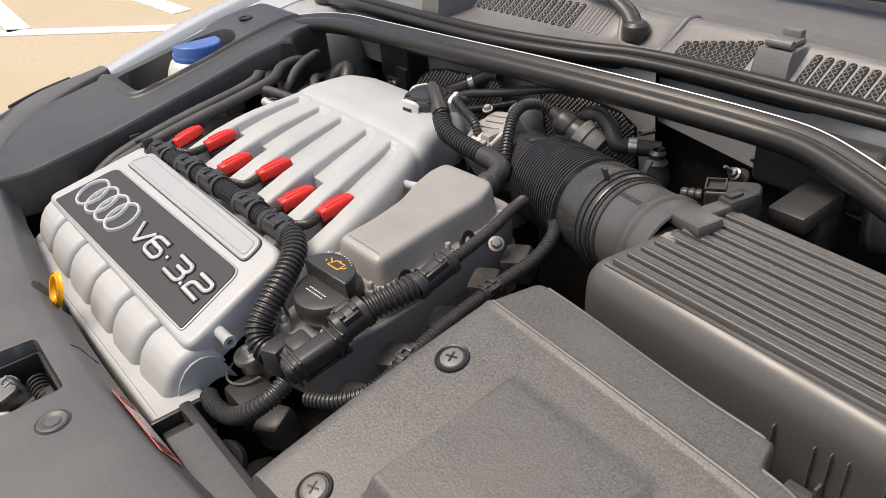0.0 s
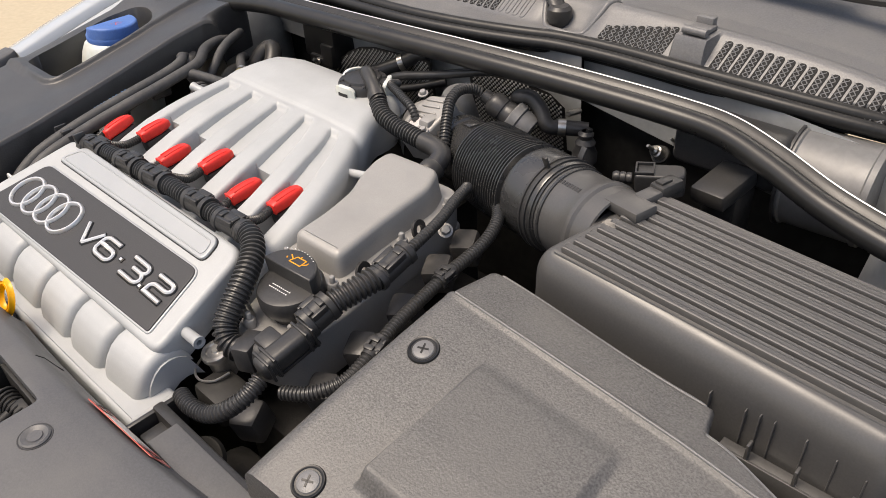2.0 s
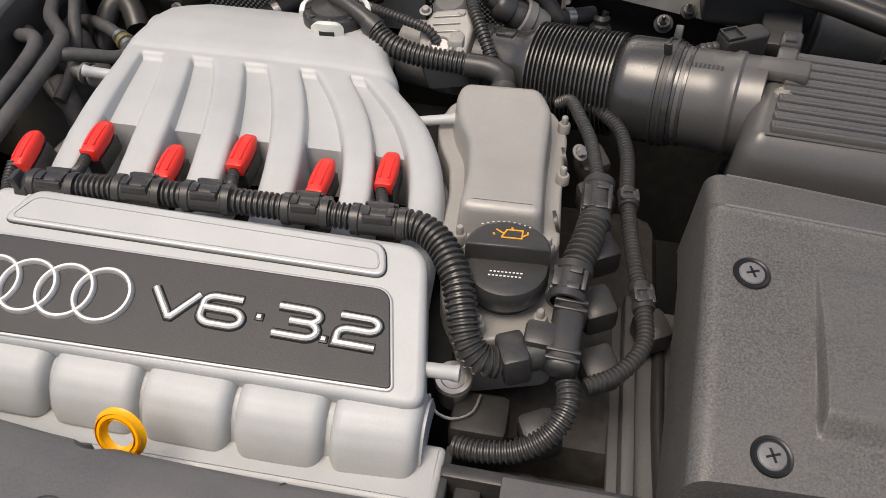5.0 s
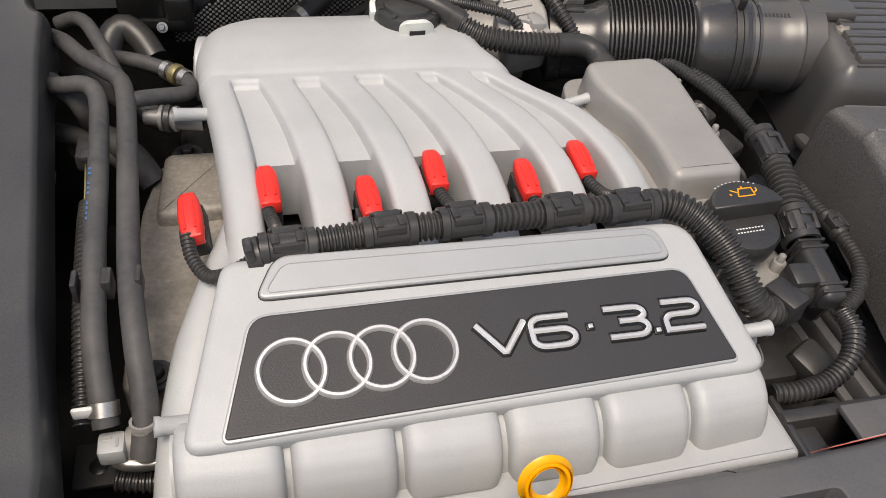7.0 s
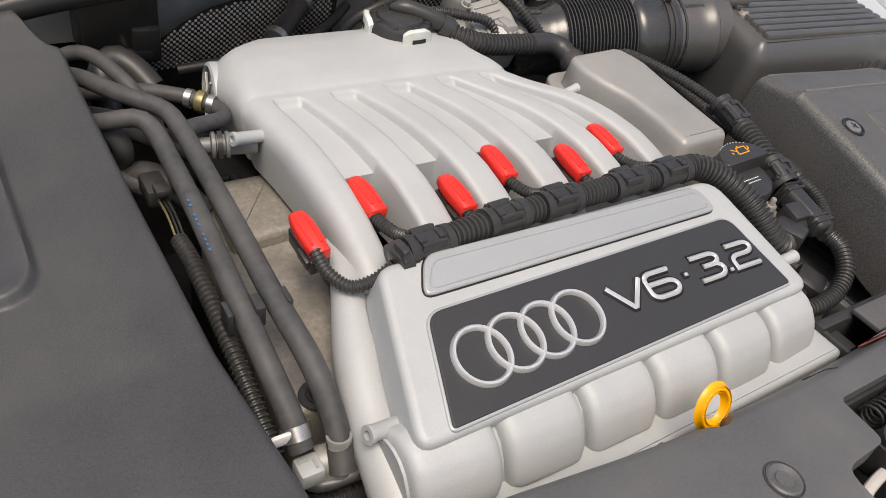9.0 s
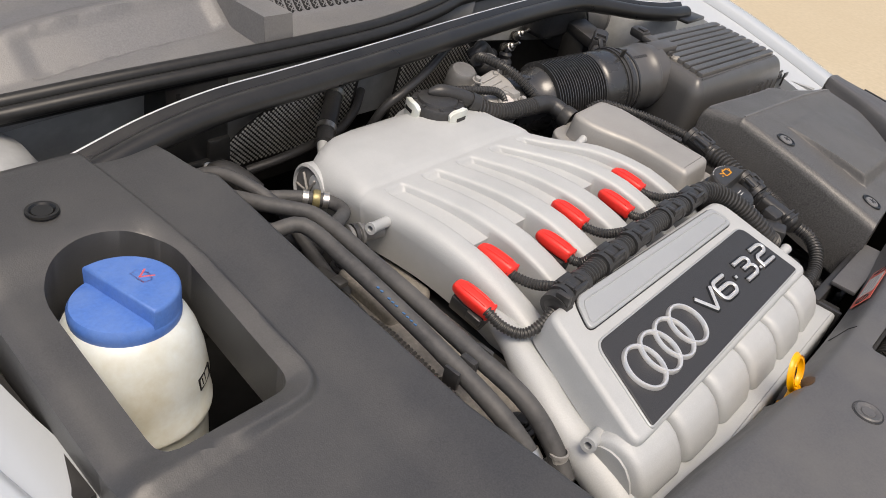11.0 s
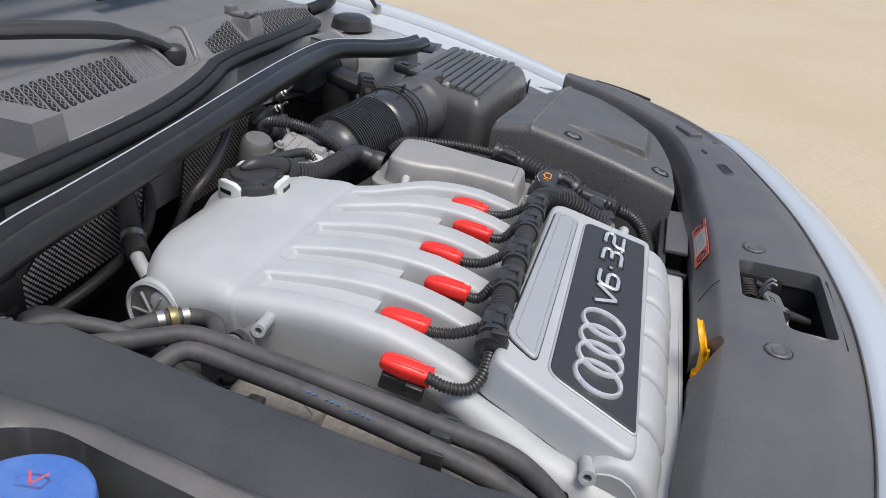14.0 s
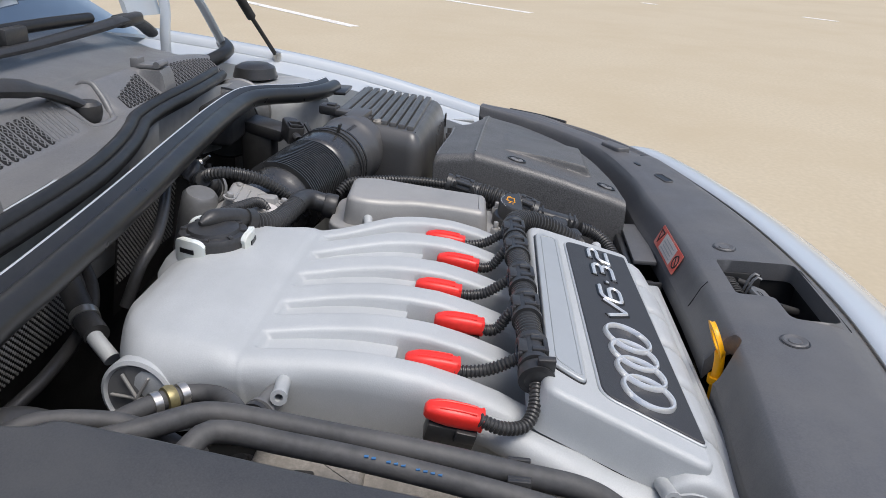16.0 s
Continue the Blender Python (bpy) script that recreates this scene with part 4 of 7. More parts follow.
def front_cover():
    base = thing("engine_cover", "silver engine cover plate with a black badge panel and raised lettering", "engine cover", (-0.12, 0.2, 0.72))
    outline = rounded(flat([(-0.330, 0.139), (0.089, 0.147), (0.066, 0.272), (-0.298, 0.266)]), [0.016, 0.016, 0.022, 0.012])
    part("shell", slabbed(outline, -0.038, 0.0, 0.006, COVER_M), SILVER, base)
    # raised strip at the top
    strip = flat([(-0.279, 0.2325), (0.0415, 0.2375), (0.034, 0.2665), (-0.262, 0.2655)])
    part("strip_groove", slabbed(rounded(strip, 0.012), -0.002, 0.0012, 0.0005, COVER_M), OUTLINE, base)
    s2 = offset_ring(rounded(strip, 0.012), 0.0010)
    part("strip", slabbed(s2, 0.0, 0.0038, 0.0016, COVER_M), SILVER_TRIM, base)
    bm = bmesh.new()
    stroke(bm, rounded(offset_ring(strip, 0.0095), 0.007), 0.0016, 0.003, 0.0045, COVER_M, True)
    part("strip_bead", bm, SILVER_TRIM, base)
    # black badge plate
    plate = flat([(-0.303, 0.1440), (0.0630, 0.1560), (0.0455, 0.2290), (-0.281, 0.2215)])
    part("badge_rim", slabbed(offset_ring(rounded(plate, [0.004, 0.004, 0.012, 0.012]), -0.0022), -0.002, 0.0016, 0.0012, COVER_M), SILVER_TRIM, base)
    badge = part("badge_plate", slabbed(rounded(plate, [0.004, 0.004, 0.012, 0.012]), -0.002, 0.0028, 0.0010, COVER_M), BADGE, base, "matt black badge panel")
    for k in range(4):
        bm = bmesh.new()
        c = flat([(-0.2580 + 0.0300 * k, 0.1820 + 0.0014 * k)])[0]
        stroke(bm, [(c.x + 0.0215 * math.cos(a), c.y + 0.0215 * math.sin(a)) for a in span(0, 2 * math.pi, 48)[:-1]], 0.0046, 0.002, 0.0064 + 0.0003 * (k % 2), COVER_M, True)
        part("ring", bm, CHROME, badge, "bright silver ring")
    # lettering V6.3.2
    h = 0.0222

    def arc(cx, cy2, rx, ry, a0, a1, n=10):
        return [(cx + rx * math.cos(radians(a)), cy2 + ry * math.sin(radians(a))) for a in span(a0, a1, n)]

    glyphs = {
        "V": [[(0, 1), (0.47, 0.04), (0.53, 0.04), (1, 1)]],
        "6": [[(0.92, 1), (0.30, 1)] + arc(0.30, 0.72, 0.28, 0.28, 90, 180, 6)[1:] + [(0.02, 0.30)] + arc(0.30, 0.28, 0.28, 0.28, 180, 270, 6)[1:] + arc(0.72, 0.28, 0.28, 0.28, 270, 450, 10) + [(0.05, 0.56)]],
        "3": [[(0.03, 1), (0.72, 1)] + arc(0.74, 0.77, 0.24, 0.23, 90, -90, 8) + [(0.34, 0.54)], arc(0.74, 0.27, 0.26, 0.27, 75, -90, 8) + [(0.03, 0)]],
        "2": [[(0.03, 1), (0.74, 1)] + arc(0.74, 0.77, 0.24, 0.23, 90, -90, 8) + [(0.30, 0.54)] + arc(0.30, 0.30, 0.26, 0.24, 90, 180, 6)[1:] + [(0.04, 0.0), (1.0, 0.0)]],
    }
    x = {"V": (-0.1315, 0.036), "6": (-0.0918, 0.0325), "3": (-0.0348, 0.0335), "2": (0.0125, 0.0310)}

    def base_y(a):
        return flat([(a, 0.1786 + 0.022 * (a + 0.13))])[0].y
    for g, (x0, w) in x.items():
        lines = glyphs[g]
        dark = bmesh.new()
        lite = bmesh.new()
        for k, line in enumerate(lines):
            pts = [(x0 + px * w, base_y(x0) + py * h) for px, py in line]
            stroke(dark, pts, 0.0084, 0.002, 0.0042 + 0.0002 * k, COVER_M)
            stroke(lite, pts, 0.0044, 0.003, 0.0056 + 0.0002 * k, COVER_M)
        letter = part("letter", dark, OUTLINE, badge, "raised black outline of the character " + g)
        part("letter_face", lite, CHROME, letter, "silver face of the character " + g)
    for x0, dy in ((-0.0465, 0.48), (0.0052, 0.04)):
        dot = part("dot", boxed((x0, base_y(x0) + dy * h, 0.003), (0.0068, 0.0062, 0.0026), 0.0006, COVER_M), OUTLINE, badge)
        part("dot_face", boxed((x0, base_y(x0) + dy * h, 0.0045), (0.0036, 0.0032, 0.0018), 0.0004, COVER_M), CHROME, dot)
    here(base)


front_cover()


# ---- engine: dipstick ----
def dipstick():
    d = thing("dipstick", "yellow plastic dipstick ring above the lock panel", "dipstick", (-0.112, 0.088, 0.69))
    m = turned((-0.109, 0.0865, 0.7335), (1, 0, 0), (0.0, -0.93, 0.37))
    bm = bmesh.new()
    stroke(bm, [(0.0142 * math.cos(a), 0.0155 * math.sin(a)) for a in span(0, 2 * math.pi, 40)[:-1]], 0.0046, -0.0024, 0.0024, m, True)
    stroke(bm, [(0.0142 * math.cos(a), 0.0155 * math.sin(a)) for a in span(0, 2 * math.pi, 40)[:-1]], 0.0046, 0.0024, -0.0024, m, True)
    part("ring", bm, YELLOW, d, angle=60)
    part("stem", tubed([(-0.109, 0.081, 0.720), (-0.110, 0.080, 0.708), (-0.111, 0.080, 0.69), (-0.112, 0.080, 0.65)], 0.0052, n=12), YELLOW, d)
    part("collar", lathed([(0, 0.003), (0.0085, 0.003), (0.0085, -0.004), (0.005, -0.005)], turned((-0.111, 0.080, 0.690))), YELLOW, d)
    here(d)


dipstick()


# ---- engine: ignition coils with red boots ----
def coil():
    """One coil with its origin at the boot's upper end; the boot points to -y and a little down."""
    c = thing("ignition_coil", "red plastic boot on a black ignition coil", "ignition coil", group="ignition coils")
    rings = []
    for y, w, h, dz in ((0.0, 0.0046, 0.0040, -0.001), (-0.0022, 0.0070, 0.0060, -0.0005), (-0.009, 0.0090, 0.0078, 0.0), (-0.020, 0.0100, 0.0088, 0.0), (-0.034, 0.0098, 0.0088, 0.0), (-0.0455, 0.0086, 0.0080, -0.0005), (-0.0478, 0.0080, 0.0074, -0.0006), (-0.0488, 0.0066, 0.0062, -0.0008)):
        ring = []
        for a in span(0, 2 * math.pi, 28)[:-1]:
            ca, sa = math.cos(a), math.sin(a)
            k = (abs(ca) ** 3.4 + abs(sa) ** 3.4) ** (-1 / 3.4)
            ring.append(Vector((w * 0.80 * ca * k, y * 0.82, h * 0.9 * sa * k + dz - 0.006)))
        rings.append(ring)
    boot = part("boot", loft(bmesh.new(), rings), RED, c, "bright red plastic boot")
    for x in (-0.0034, 0.0034):
        part("rib", tubed([(x * 0.6, -0.004, -0.0012), (x, -0.010, 0.0009), (x, -0.022, 0.0018), (x, -0.034, 0.0014)], 0.0010, n=8), RED, boot)
    part("end_collar", boxed((0, -0.0385, -0.0064), (0.0138, 0.0030, 0.0132), 0.0016), RED, boot)
    bm = boxed((0.0, -0.021, -0.0225), (0.0155, 0.034, 0.018), 0.002)
    box(bm, (-0.0085, -0.030, -0.0175), (0.004, 0.014, 0.010), None, 0.001)
    part("coil_body", bm, BLACK, c, "black coil body")
    return c


COILS = [(-0.323, 0.353, 0.775), (-0.262, 0.376, 0.7790), (-0.184, 0.359, 0.7755), (-0.1235, 0.383, 0.7790), (-0.045, 0.369, 0.7740), (0.0100, 0.387, 0.7765)]
first = coil()
first.matrix_basis = pose(*COILS[0], 12, -10, 3) @ Matrix.Diagonal((1.12, 1.12, 1.0, 1))
for at in COILS[1:]:
    copy_thing(first, pose(*at, 7, 0, random.uniform(-3, 5)))

# ---- engine: wiring harness across the runners ----
HARNESS = [(-0.280, 0.272, 0.774), (-0.255, 0.2745, 0.7785), (-0.20, 0.2785, 0.781), (-0.12, 0.2825, 0.782), (-0.04, 0.2865, 0.7795), (0.03, 0.289, 0.776)]


def sleeve(parent, at, way, l, r, label=""):
    """A clip-on branch housing: a split sleeve with end bands, latches and ribs."""
    m = turned(at, (0, 0, 1), way)
    prof = [(r * 0.9, -l / 2), (r * 1.12, -l / 2), (r * 1.12, -l / 2 + 0.006), (r * 1.02, -l / 2 + 0.007), (r * 1.02, l / 2 - 0.007), (r * 1.12, l / 2 - 0.006), (r * 1.12, l / 2), (r * 0.9, l / 2)]
    body = part("sleeve", lathed(prof, m, 20), BLACK, parent, label)
    for s in (-1, 1):
        part("latch", boxed((r * 0.97, 0.2 * r, s * l * 0.22), (0.004, 0.010, 0.006), 0.0008, m), BLACK, body)
        part("latch", boxed((0.4 * r, -r * 0.95, s * l * 0.25), (0.010, 0.003, 0.005), 0.0008, m), BLACK, body)
    part("rib", boxed((r * 0.75, r * 0.75, 0), (0.007, 0.004, l * 0.55), 0.001, m), BLACK, body)
    part("rib", boxed((r * 0.75, -r * 0.75, 0), (0.004, 0.007, l * 0.5), 0.001, m), BLACK, body)
    part("groove", boxed((0.1 * r, -r * 1.0, 0), (0.003, 0.004, l * 0.7), 0.0006, m), OUTLINE, body)
    return body


def harness():
    h = thing("wiring_harness", "black corrugated wiring harness with clip-on sleeves over the runners", "wiring harness", (-0.12, 0.28, 0.76))
    part("conduit", tubed(HARNESS, 0.0112, n=18, ribs=0.0022, pitch=0.0046), CONDUIT, h)
    for x, l in ((-0.2515, 0.040), (-0.1775, 0.040), (-0.1190, 0.040), (-0.0370, 0.038), (0.0225, 0.044)):
        y = along(x, [(p[0], p[1]) for p in HARNESS])
        z = along(x, [(p[0], p[2]) for p in HARNESS])
        sleeve(h, (x, y, z), (1, 0.05, 0.0), l, 0.0120, "black clip-on sleeve")
    m = turned((-0.274, 0.2725, 0.775), (0, 0, 1), (1, 0.08, 0.2))
    bm = lathed([(0.010, -0.006), (0.0145, -0.006), (0.0145, 0.004), (0.0118, 0.006)], m)
    box(bm, (0.014, 0.006, -0.002), (0.012, 0.014, 0.006), m, 0.001)
    part("end_cap", bm, BLACK, h)
    # leads to the coils
    ends = [-0.277, -0.255, -0.178, -0.114, -0.037, 0.021]
    for (cx, cy, cz), ex in zip(COILS, ends):
        ey, ez = along(ex, [(p[0], p[1]) for p in HARNESS]), along(ex, [(p[0], p[2]) for p in HARNESS])
        a = Vector((cx, cy - 0.0385, cz - 0.0112))
        if ex == ends[0]:
            pts = [a, (cx + 0.003, cy - 0.056, cz - 0.019), (cx + 0.013, cy - 0.073, cz - 0.022), (cx + 0.028, cy - 0.080, cz - 0.015), (ex - 0.002, ey, ez - 0.004)]
        else:
            pts = [a, a + Vector((0.0005, -0.008, -0.0025)), ((cx + ex) / 2 + 0.001, (a.y + ey + 0.006) / 2, min(a.z, ez) - 0.0010), (ex, ey + 0.012, ez - 0.001), (ex, ey + 0.003, ez)]
        part("lead", tubed(pts, 0.0054, n=14, ribs=0.0011, pitch=0.0034), CONDUIT, h)
    # the wide loop down to the branch piece
    loop = [(0.036, 0.289, 0.776), (0.056, 0.2875, 0.7775), (0.076, 0.275, 0.773), (0.092, 0.252, 0.763), (0.101, 0.230, 0.750), (0.108, 0.213, 0.737), (0.119, 0.206, 0.727), (0.133, 0.209, 0.722)]
    part("loop", tubed(loop, 0.0128, n=20, ribs=0.0026, pitch=0.0050), CONDUIT, h)
    m = turned((0.144, 0.2145, 0.7235), (0, 0, 1), (0.9, 0.35, 0.12))
    part("collar", lathe(boxed((0, 0, 0), (0.03, 0.032, 0.022), 0.004, m), [(0.0135, 0.01), (0.0135, 0.03), (0.0155, 0.03), (0.0155, 0.034), (0.013, 0.034)], 18, m), BLACK, h)
    # branch piece
    m = turned((0.181, 0.230, 0.737), (1, 0, 0), (0.05, 0.98, 0.2))
    bm = boxed((0, 0, 0.0), (0.0235, 0.0225, 0.062), 0.007, m, 4)
    box(bm, (-0.018, 0, -0.004), (0.026, 0.020, 0.022), m, 0.004)
    box(bm, (0.002, 0.0125, 0.006), (0.016, 0.004, 0.05), m, 0.001)
    for s in (-1, 1):
        box(bm, (-0.006, 0.0145, 0.016 * s), (0.005, 0.003, 0.010), m, 0.0006)
    piece = part("branch_piece", bm, BLACK, h, "black moulded branch piece")
    for d in (-0.024, -0.017, 0.020, 0.027):
        part("band", boxed((0, 0, d), (0.0262, 0.0252, 0.0032), 0.0012, m), BLACK, piece)
    part("upper_conduit", tubed([(0.179, 0.262, 0.748), (0.183, 0.29, 0.757), (0.190, 0.32, 0.763), (0.194, 0.345, 0.766)], 0.0132, n=18, ribs=0.0028, pitch=0.0056), CONDUIT, h)
    sleeve(h, (0.1795, 0.272, 0.752), (0.08, 0.95, 0.3), 0.032, 0.0142)
    sleeve(h, (0.1945, 0.357, 0.769), (0.0, 0.97, 0.25), 0.046, 0.0120)
    part("rear_conduit", tubed([(0.194, 0.375, 0.772), (0.190, 0.405, 0.775), (0.183, 0.44, 0.777), (0.171, 0.475, 0.778), (0.161, 0.503, 0.776), (0.150, 0.516, 0.764)], 0.0062, n=14, ribs=0.0014, pitch=0.0040), CONDUIT, h)
    part("lower_conduit", tubed([(0.186, 0.196, 0.728), (0.188, 0.178, 0.722), (0.178, 0.160, 0.711), (0.158, 0.150, 0.700), (0.132, 0.147, 0.695), (0.110, 0.150, 0.692)], 0.0088, n=18, ribs=0.0016, pitch=0.0042), CONDUIT, h)
    part("outer_conduit", tubed([(0.125, 0.540, 0.752), (0.152, 0.532, 0.758), (0.186, 0.524, 0.757), (0.210, 0.498, 0.755), (0.221, 0.460, 0.749), (0.223, 0.402, 0.743), (0.231, 0.33, 0.737), (0.241, 0.275, 0.729), (0.241, 0.245, 0.723), (0.224, 0.220, 0.717), (0.200, 0.205, 0.714)], 0.0072, n=16, ribs=0.0014, pitch=0.0038), CONDUIT, h)
    sleeve(h, (0.2235, 0.40, 0.743), (0.08, -0.99, -0.05), 0.022, 0.0080)
    sleeve(h, (0.2385, 0.290, 0.7315), (0.2, -0.95, -0.2), 0.024, 0.0080)
    here(h)


harness()


# ---- engine: cast cover beside the manifold, head plate and oil filler ----
def chain_cover():
    c = thing("chain_cover", "grey cast aluminium timing cover with a rounded raised top", "engine cover", (0.1, 0.4, 0.72))
    top = [(0.056, 0.488), (0.131, 0.492), (0.1455, 0.462), (0.1465, 0.39), (0.151, 0.324), (0.081, 0.322), (0.081, 0.368), (0.075, 0.408), (0.061, 0.436), (0.053, 0.465)]
    low = [(0.052, 0.500), (0.138, 0.502), (0.1545, 0.468), (0.1555, 0.39), (0.160, 0.314), (0.075, 0.312), (0.074, 0.366), (0.067, 0.405), (0.053, 0.433), (0.044, 0.464)]
    zt = lambda x, y: 0.7778 + 0.105 * (y - 0.33)
    rt, rl = rounded(top, 0.011), rounded(low, 0.011)
    rings = []
    for k, z in ((0.0, None), (0.2, None), (0.55, None), (0.85, None)):
        ring = []
        for p, q in zip(rl, rt):
            w = p + (q - p) * (k ** 0.75)
            ring.append(Vector((w.x, w.y, 0.722 + (zt(w.x, w.y) - 0.008 - 0.722) * k)))
        rings.append(ring)
    for d, dz in ((0.0, -0.0065), (0.0012, -0.0035), (0.0035, -0.0012), (0.007, -0.0002), (0.0095, 0.0)):
        rings.append([Vector((q.x, q.y, zt(q.x, q.y) + dz)) for q in offset_ring(rt, d)])
    part("casting", loft(bmesh.new(), rings), CAST, c, angle=50)
    ledge = offset_ring(rl, -0.0085)
    part("ledge", slabbed(ledge, 0.700, 0.7505, 0.003, None, lambda x, y: 0.06 * (y - 0.33)), CAST, c)
    bm = slabbed(rounded([(0.046, 0.505), (0.150, 0.508), (0.172, 0.312), (0.176, 0.245), (0.105, 0.222), (0.078, 0.262), (0.052, 0.40)], 0.012), 0.66, 0.7235, 0.004)
    part("flange", bm, CAST, c)
    for x, y in ((0.085, 0.309), (0.158, 0.309), (0.163, 0.40), (0.158, 0.475), (0.113, 0.236), (0.160, 0.252)):
        m = turned((x, y, 0.7495 + 0.06 * (y - 0.33) if y > 0.3 else 0.7235))
        part("bolt", lathe(lathed([(0.0062, 0), (0.0062, 0.008), (0.0052, 0.0095), (0, 0.0095)], m, 16), [(0.0032, 0.0095), (0.0032, 0.016), (0.0024, 0.017), (0, 0.017)], 10, m), CAST, c)
    for y, z in ((0.425, 0.762), (0.345, 0.752)):
        m = turned((0.163, y, z), (0, 0, 1), (1, 0.2, 0.3))
        part("eyelet", lathed([(0.005, -0.0015), (0.011, -0.0015), (0.011, 0.0015), (0.005, 0.0015), (0.005, -0.0015)], m, 18), BLACK, c, "black bracket eyelet")
    bolt(turned((0.176, 0.452, 0.752), (0, 1, 0), (0.5, -0.4, 0.7)), 0.0055, 0.006, CAST, c)
    part("stub", lathed([(0.006, 0), (0.006, 0.026), (0.0072, 0.027), (0.0072, 0.03), (0.004, 0.03), (0.0038, 0.012), (0, 0.012)], turned((0.101, 0.243, 0.7235), (1, 0, 0), (-0.1, -0.15, 1)), 16), STEEL, c)
    here(c)

    o = thing("oil_filler_cap", "black oil filler cap with an amber oil can symbol", "oil cap", (0.128, 0.283, 0.74))
    m = turned((0.128, 0.281, 0.742), (1, 0.06, 0), (0, -0.10, 1))
    bm = lathed([(0.026, -0.02), (0.0275, -0.004), (0.0335, -0.003), (0.0345, 0.001), (0.0345, 0.013), (0.0325, 0.017), (0.028, 0.0185), (0, 0.0185)], m, 40)
    part("cap", bm, BLACK, o)
    # the grip: a high rear half with a straight front face
    half = [Vector((0.0335 * math.cos(a), 0.0315 * math.sin(a))) for a in span(radians(-2), radians(182), 22)]
    half = [Vector((p.x, p.y * 0.86 + 0.002)) for p in half]
    grip = part("grip", slabbed(half, 0.012, 0.036, 0.0028, m), BLACK, o)
    # amber oil can
    bm = bmesh.new()
    k = m @ Matrix.Translation((0.002, 0.0145, 0.0))
    stroke(bm, [(-0.008, -0.004), (0.008, -0.004), (0.0085, 0.0045), (-0.004, 0.0045), (-0.008, -0.004)], 0.0013, 0.0359, 0.0364, k)
    stroke(bm, [(0.008, -0.002), (0.0125, 0.001), (0.0125, 0.0035)], 0.0013, 0.0359, 0.0364, k)
    stroke(bm, [(-0.006, 0.0), (-0.0125, 0.0042)], 0.0013, 0.0359, 0.0364, k)
    stroke(bm, [(0.0, 0.0045), (0.0, 0.007)], 0.0016, 0.0359, 0.0364, k)
    stroke(bm, [(-0.0145, 0.0), (-0.0135, -0.002)], 0.0016, 0.0359, 0.0364, k)
    part("symbol", bm, AMBER, grip, "amber oil can symbol")
    bm = bmesh.new()
    for y, a, b in ((-0.0105, -0.013, 0.014), (-0.0145, -0.014, 0.013)):
        for x in range(9):
            x0 = a + (b - a) * x / 9
            box(bm, (x0 + 0.0013, y, 0.0188), (0.0018, 0.0011, 0.0004), m)
    part("print", bm, WHITE, o, "two lines of small white print")
    bm = bmesh.new()
    for x in range(10):
        box(bm, (-0.022 + 0.0042 * x, 0.0275 - 0.00022 * (x - 4.5) ** 2, 0.0362), (0.0016, 0.0007, 0.0004), m)
    part("print", bm, WHITE, grip)
    here(o)


chain_cover()


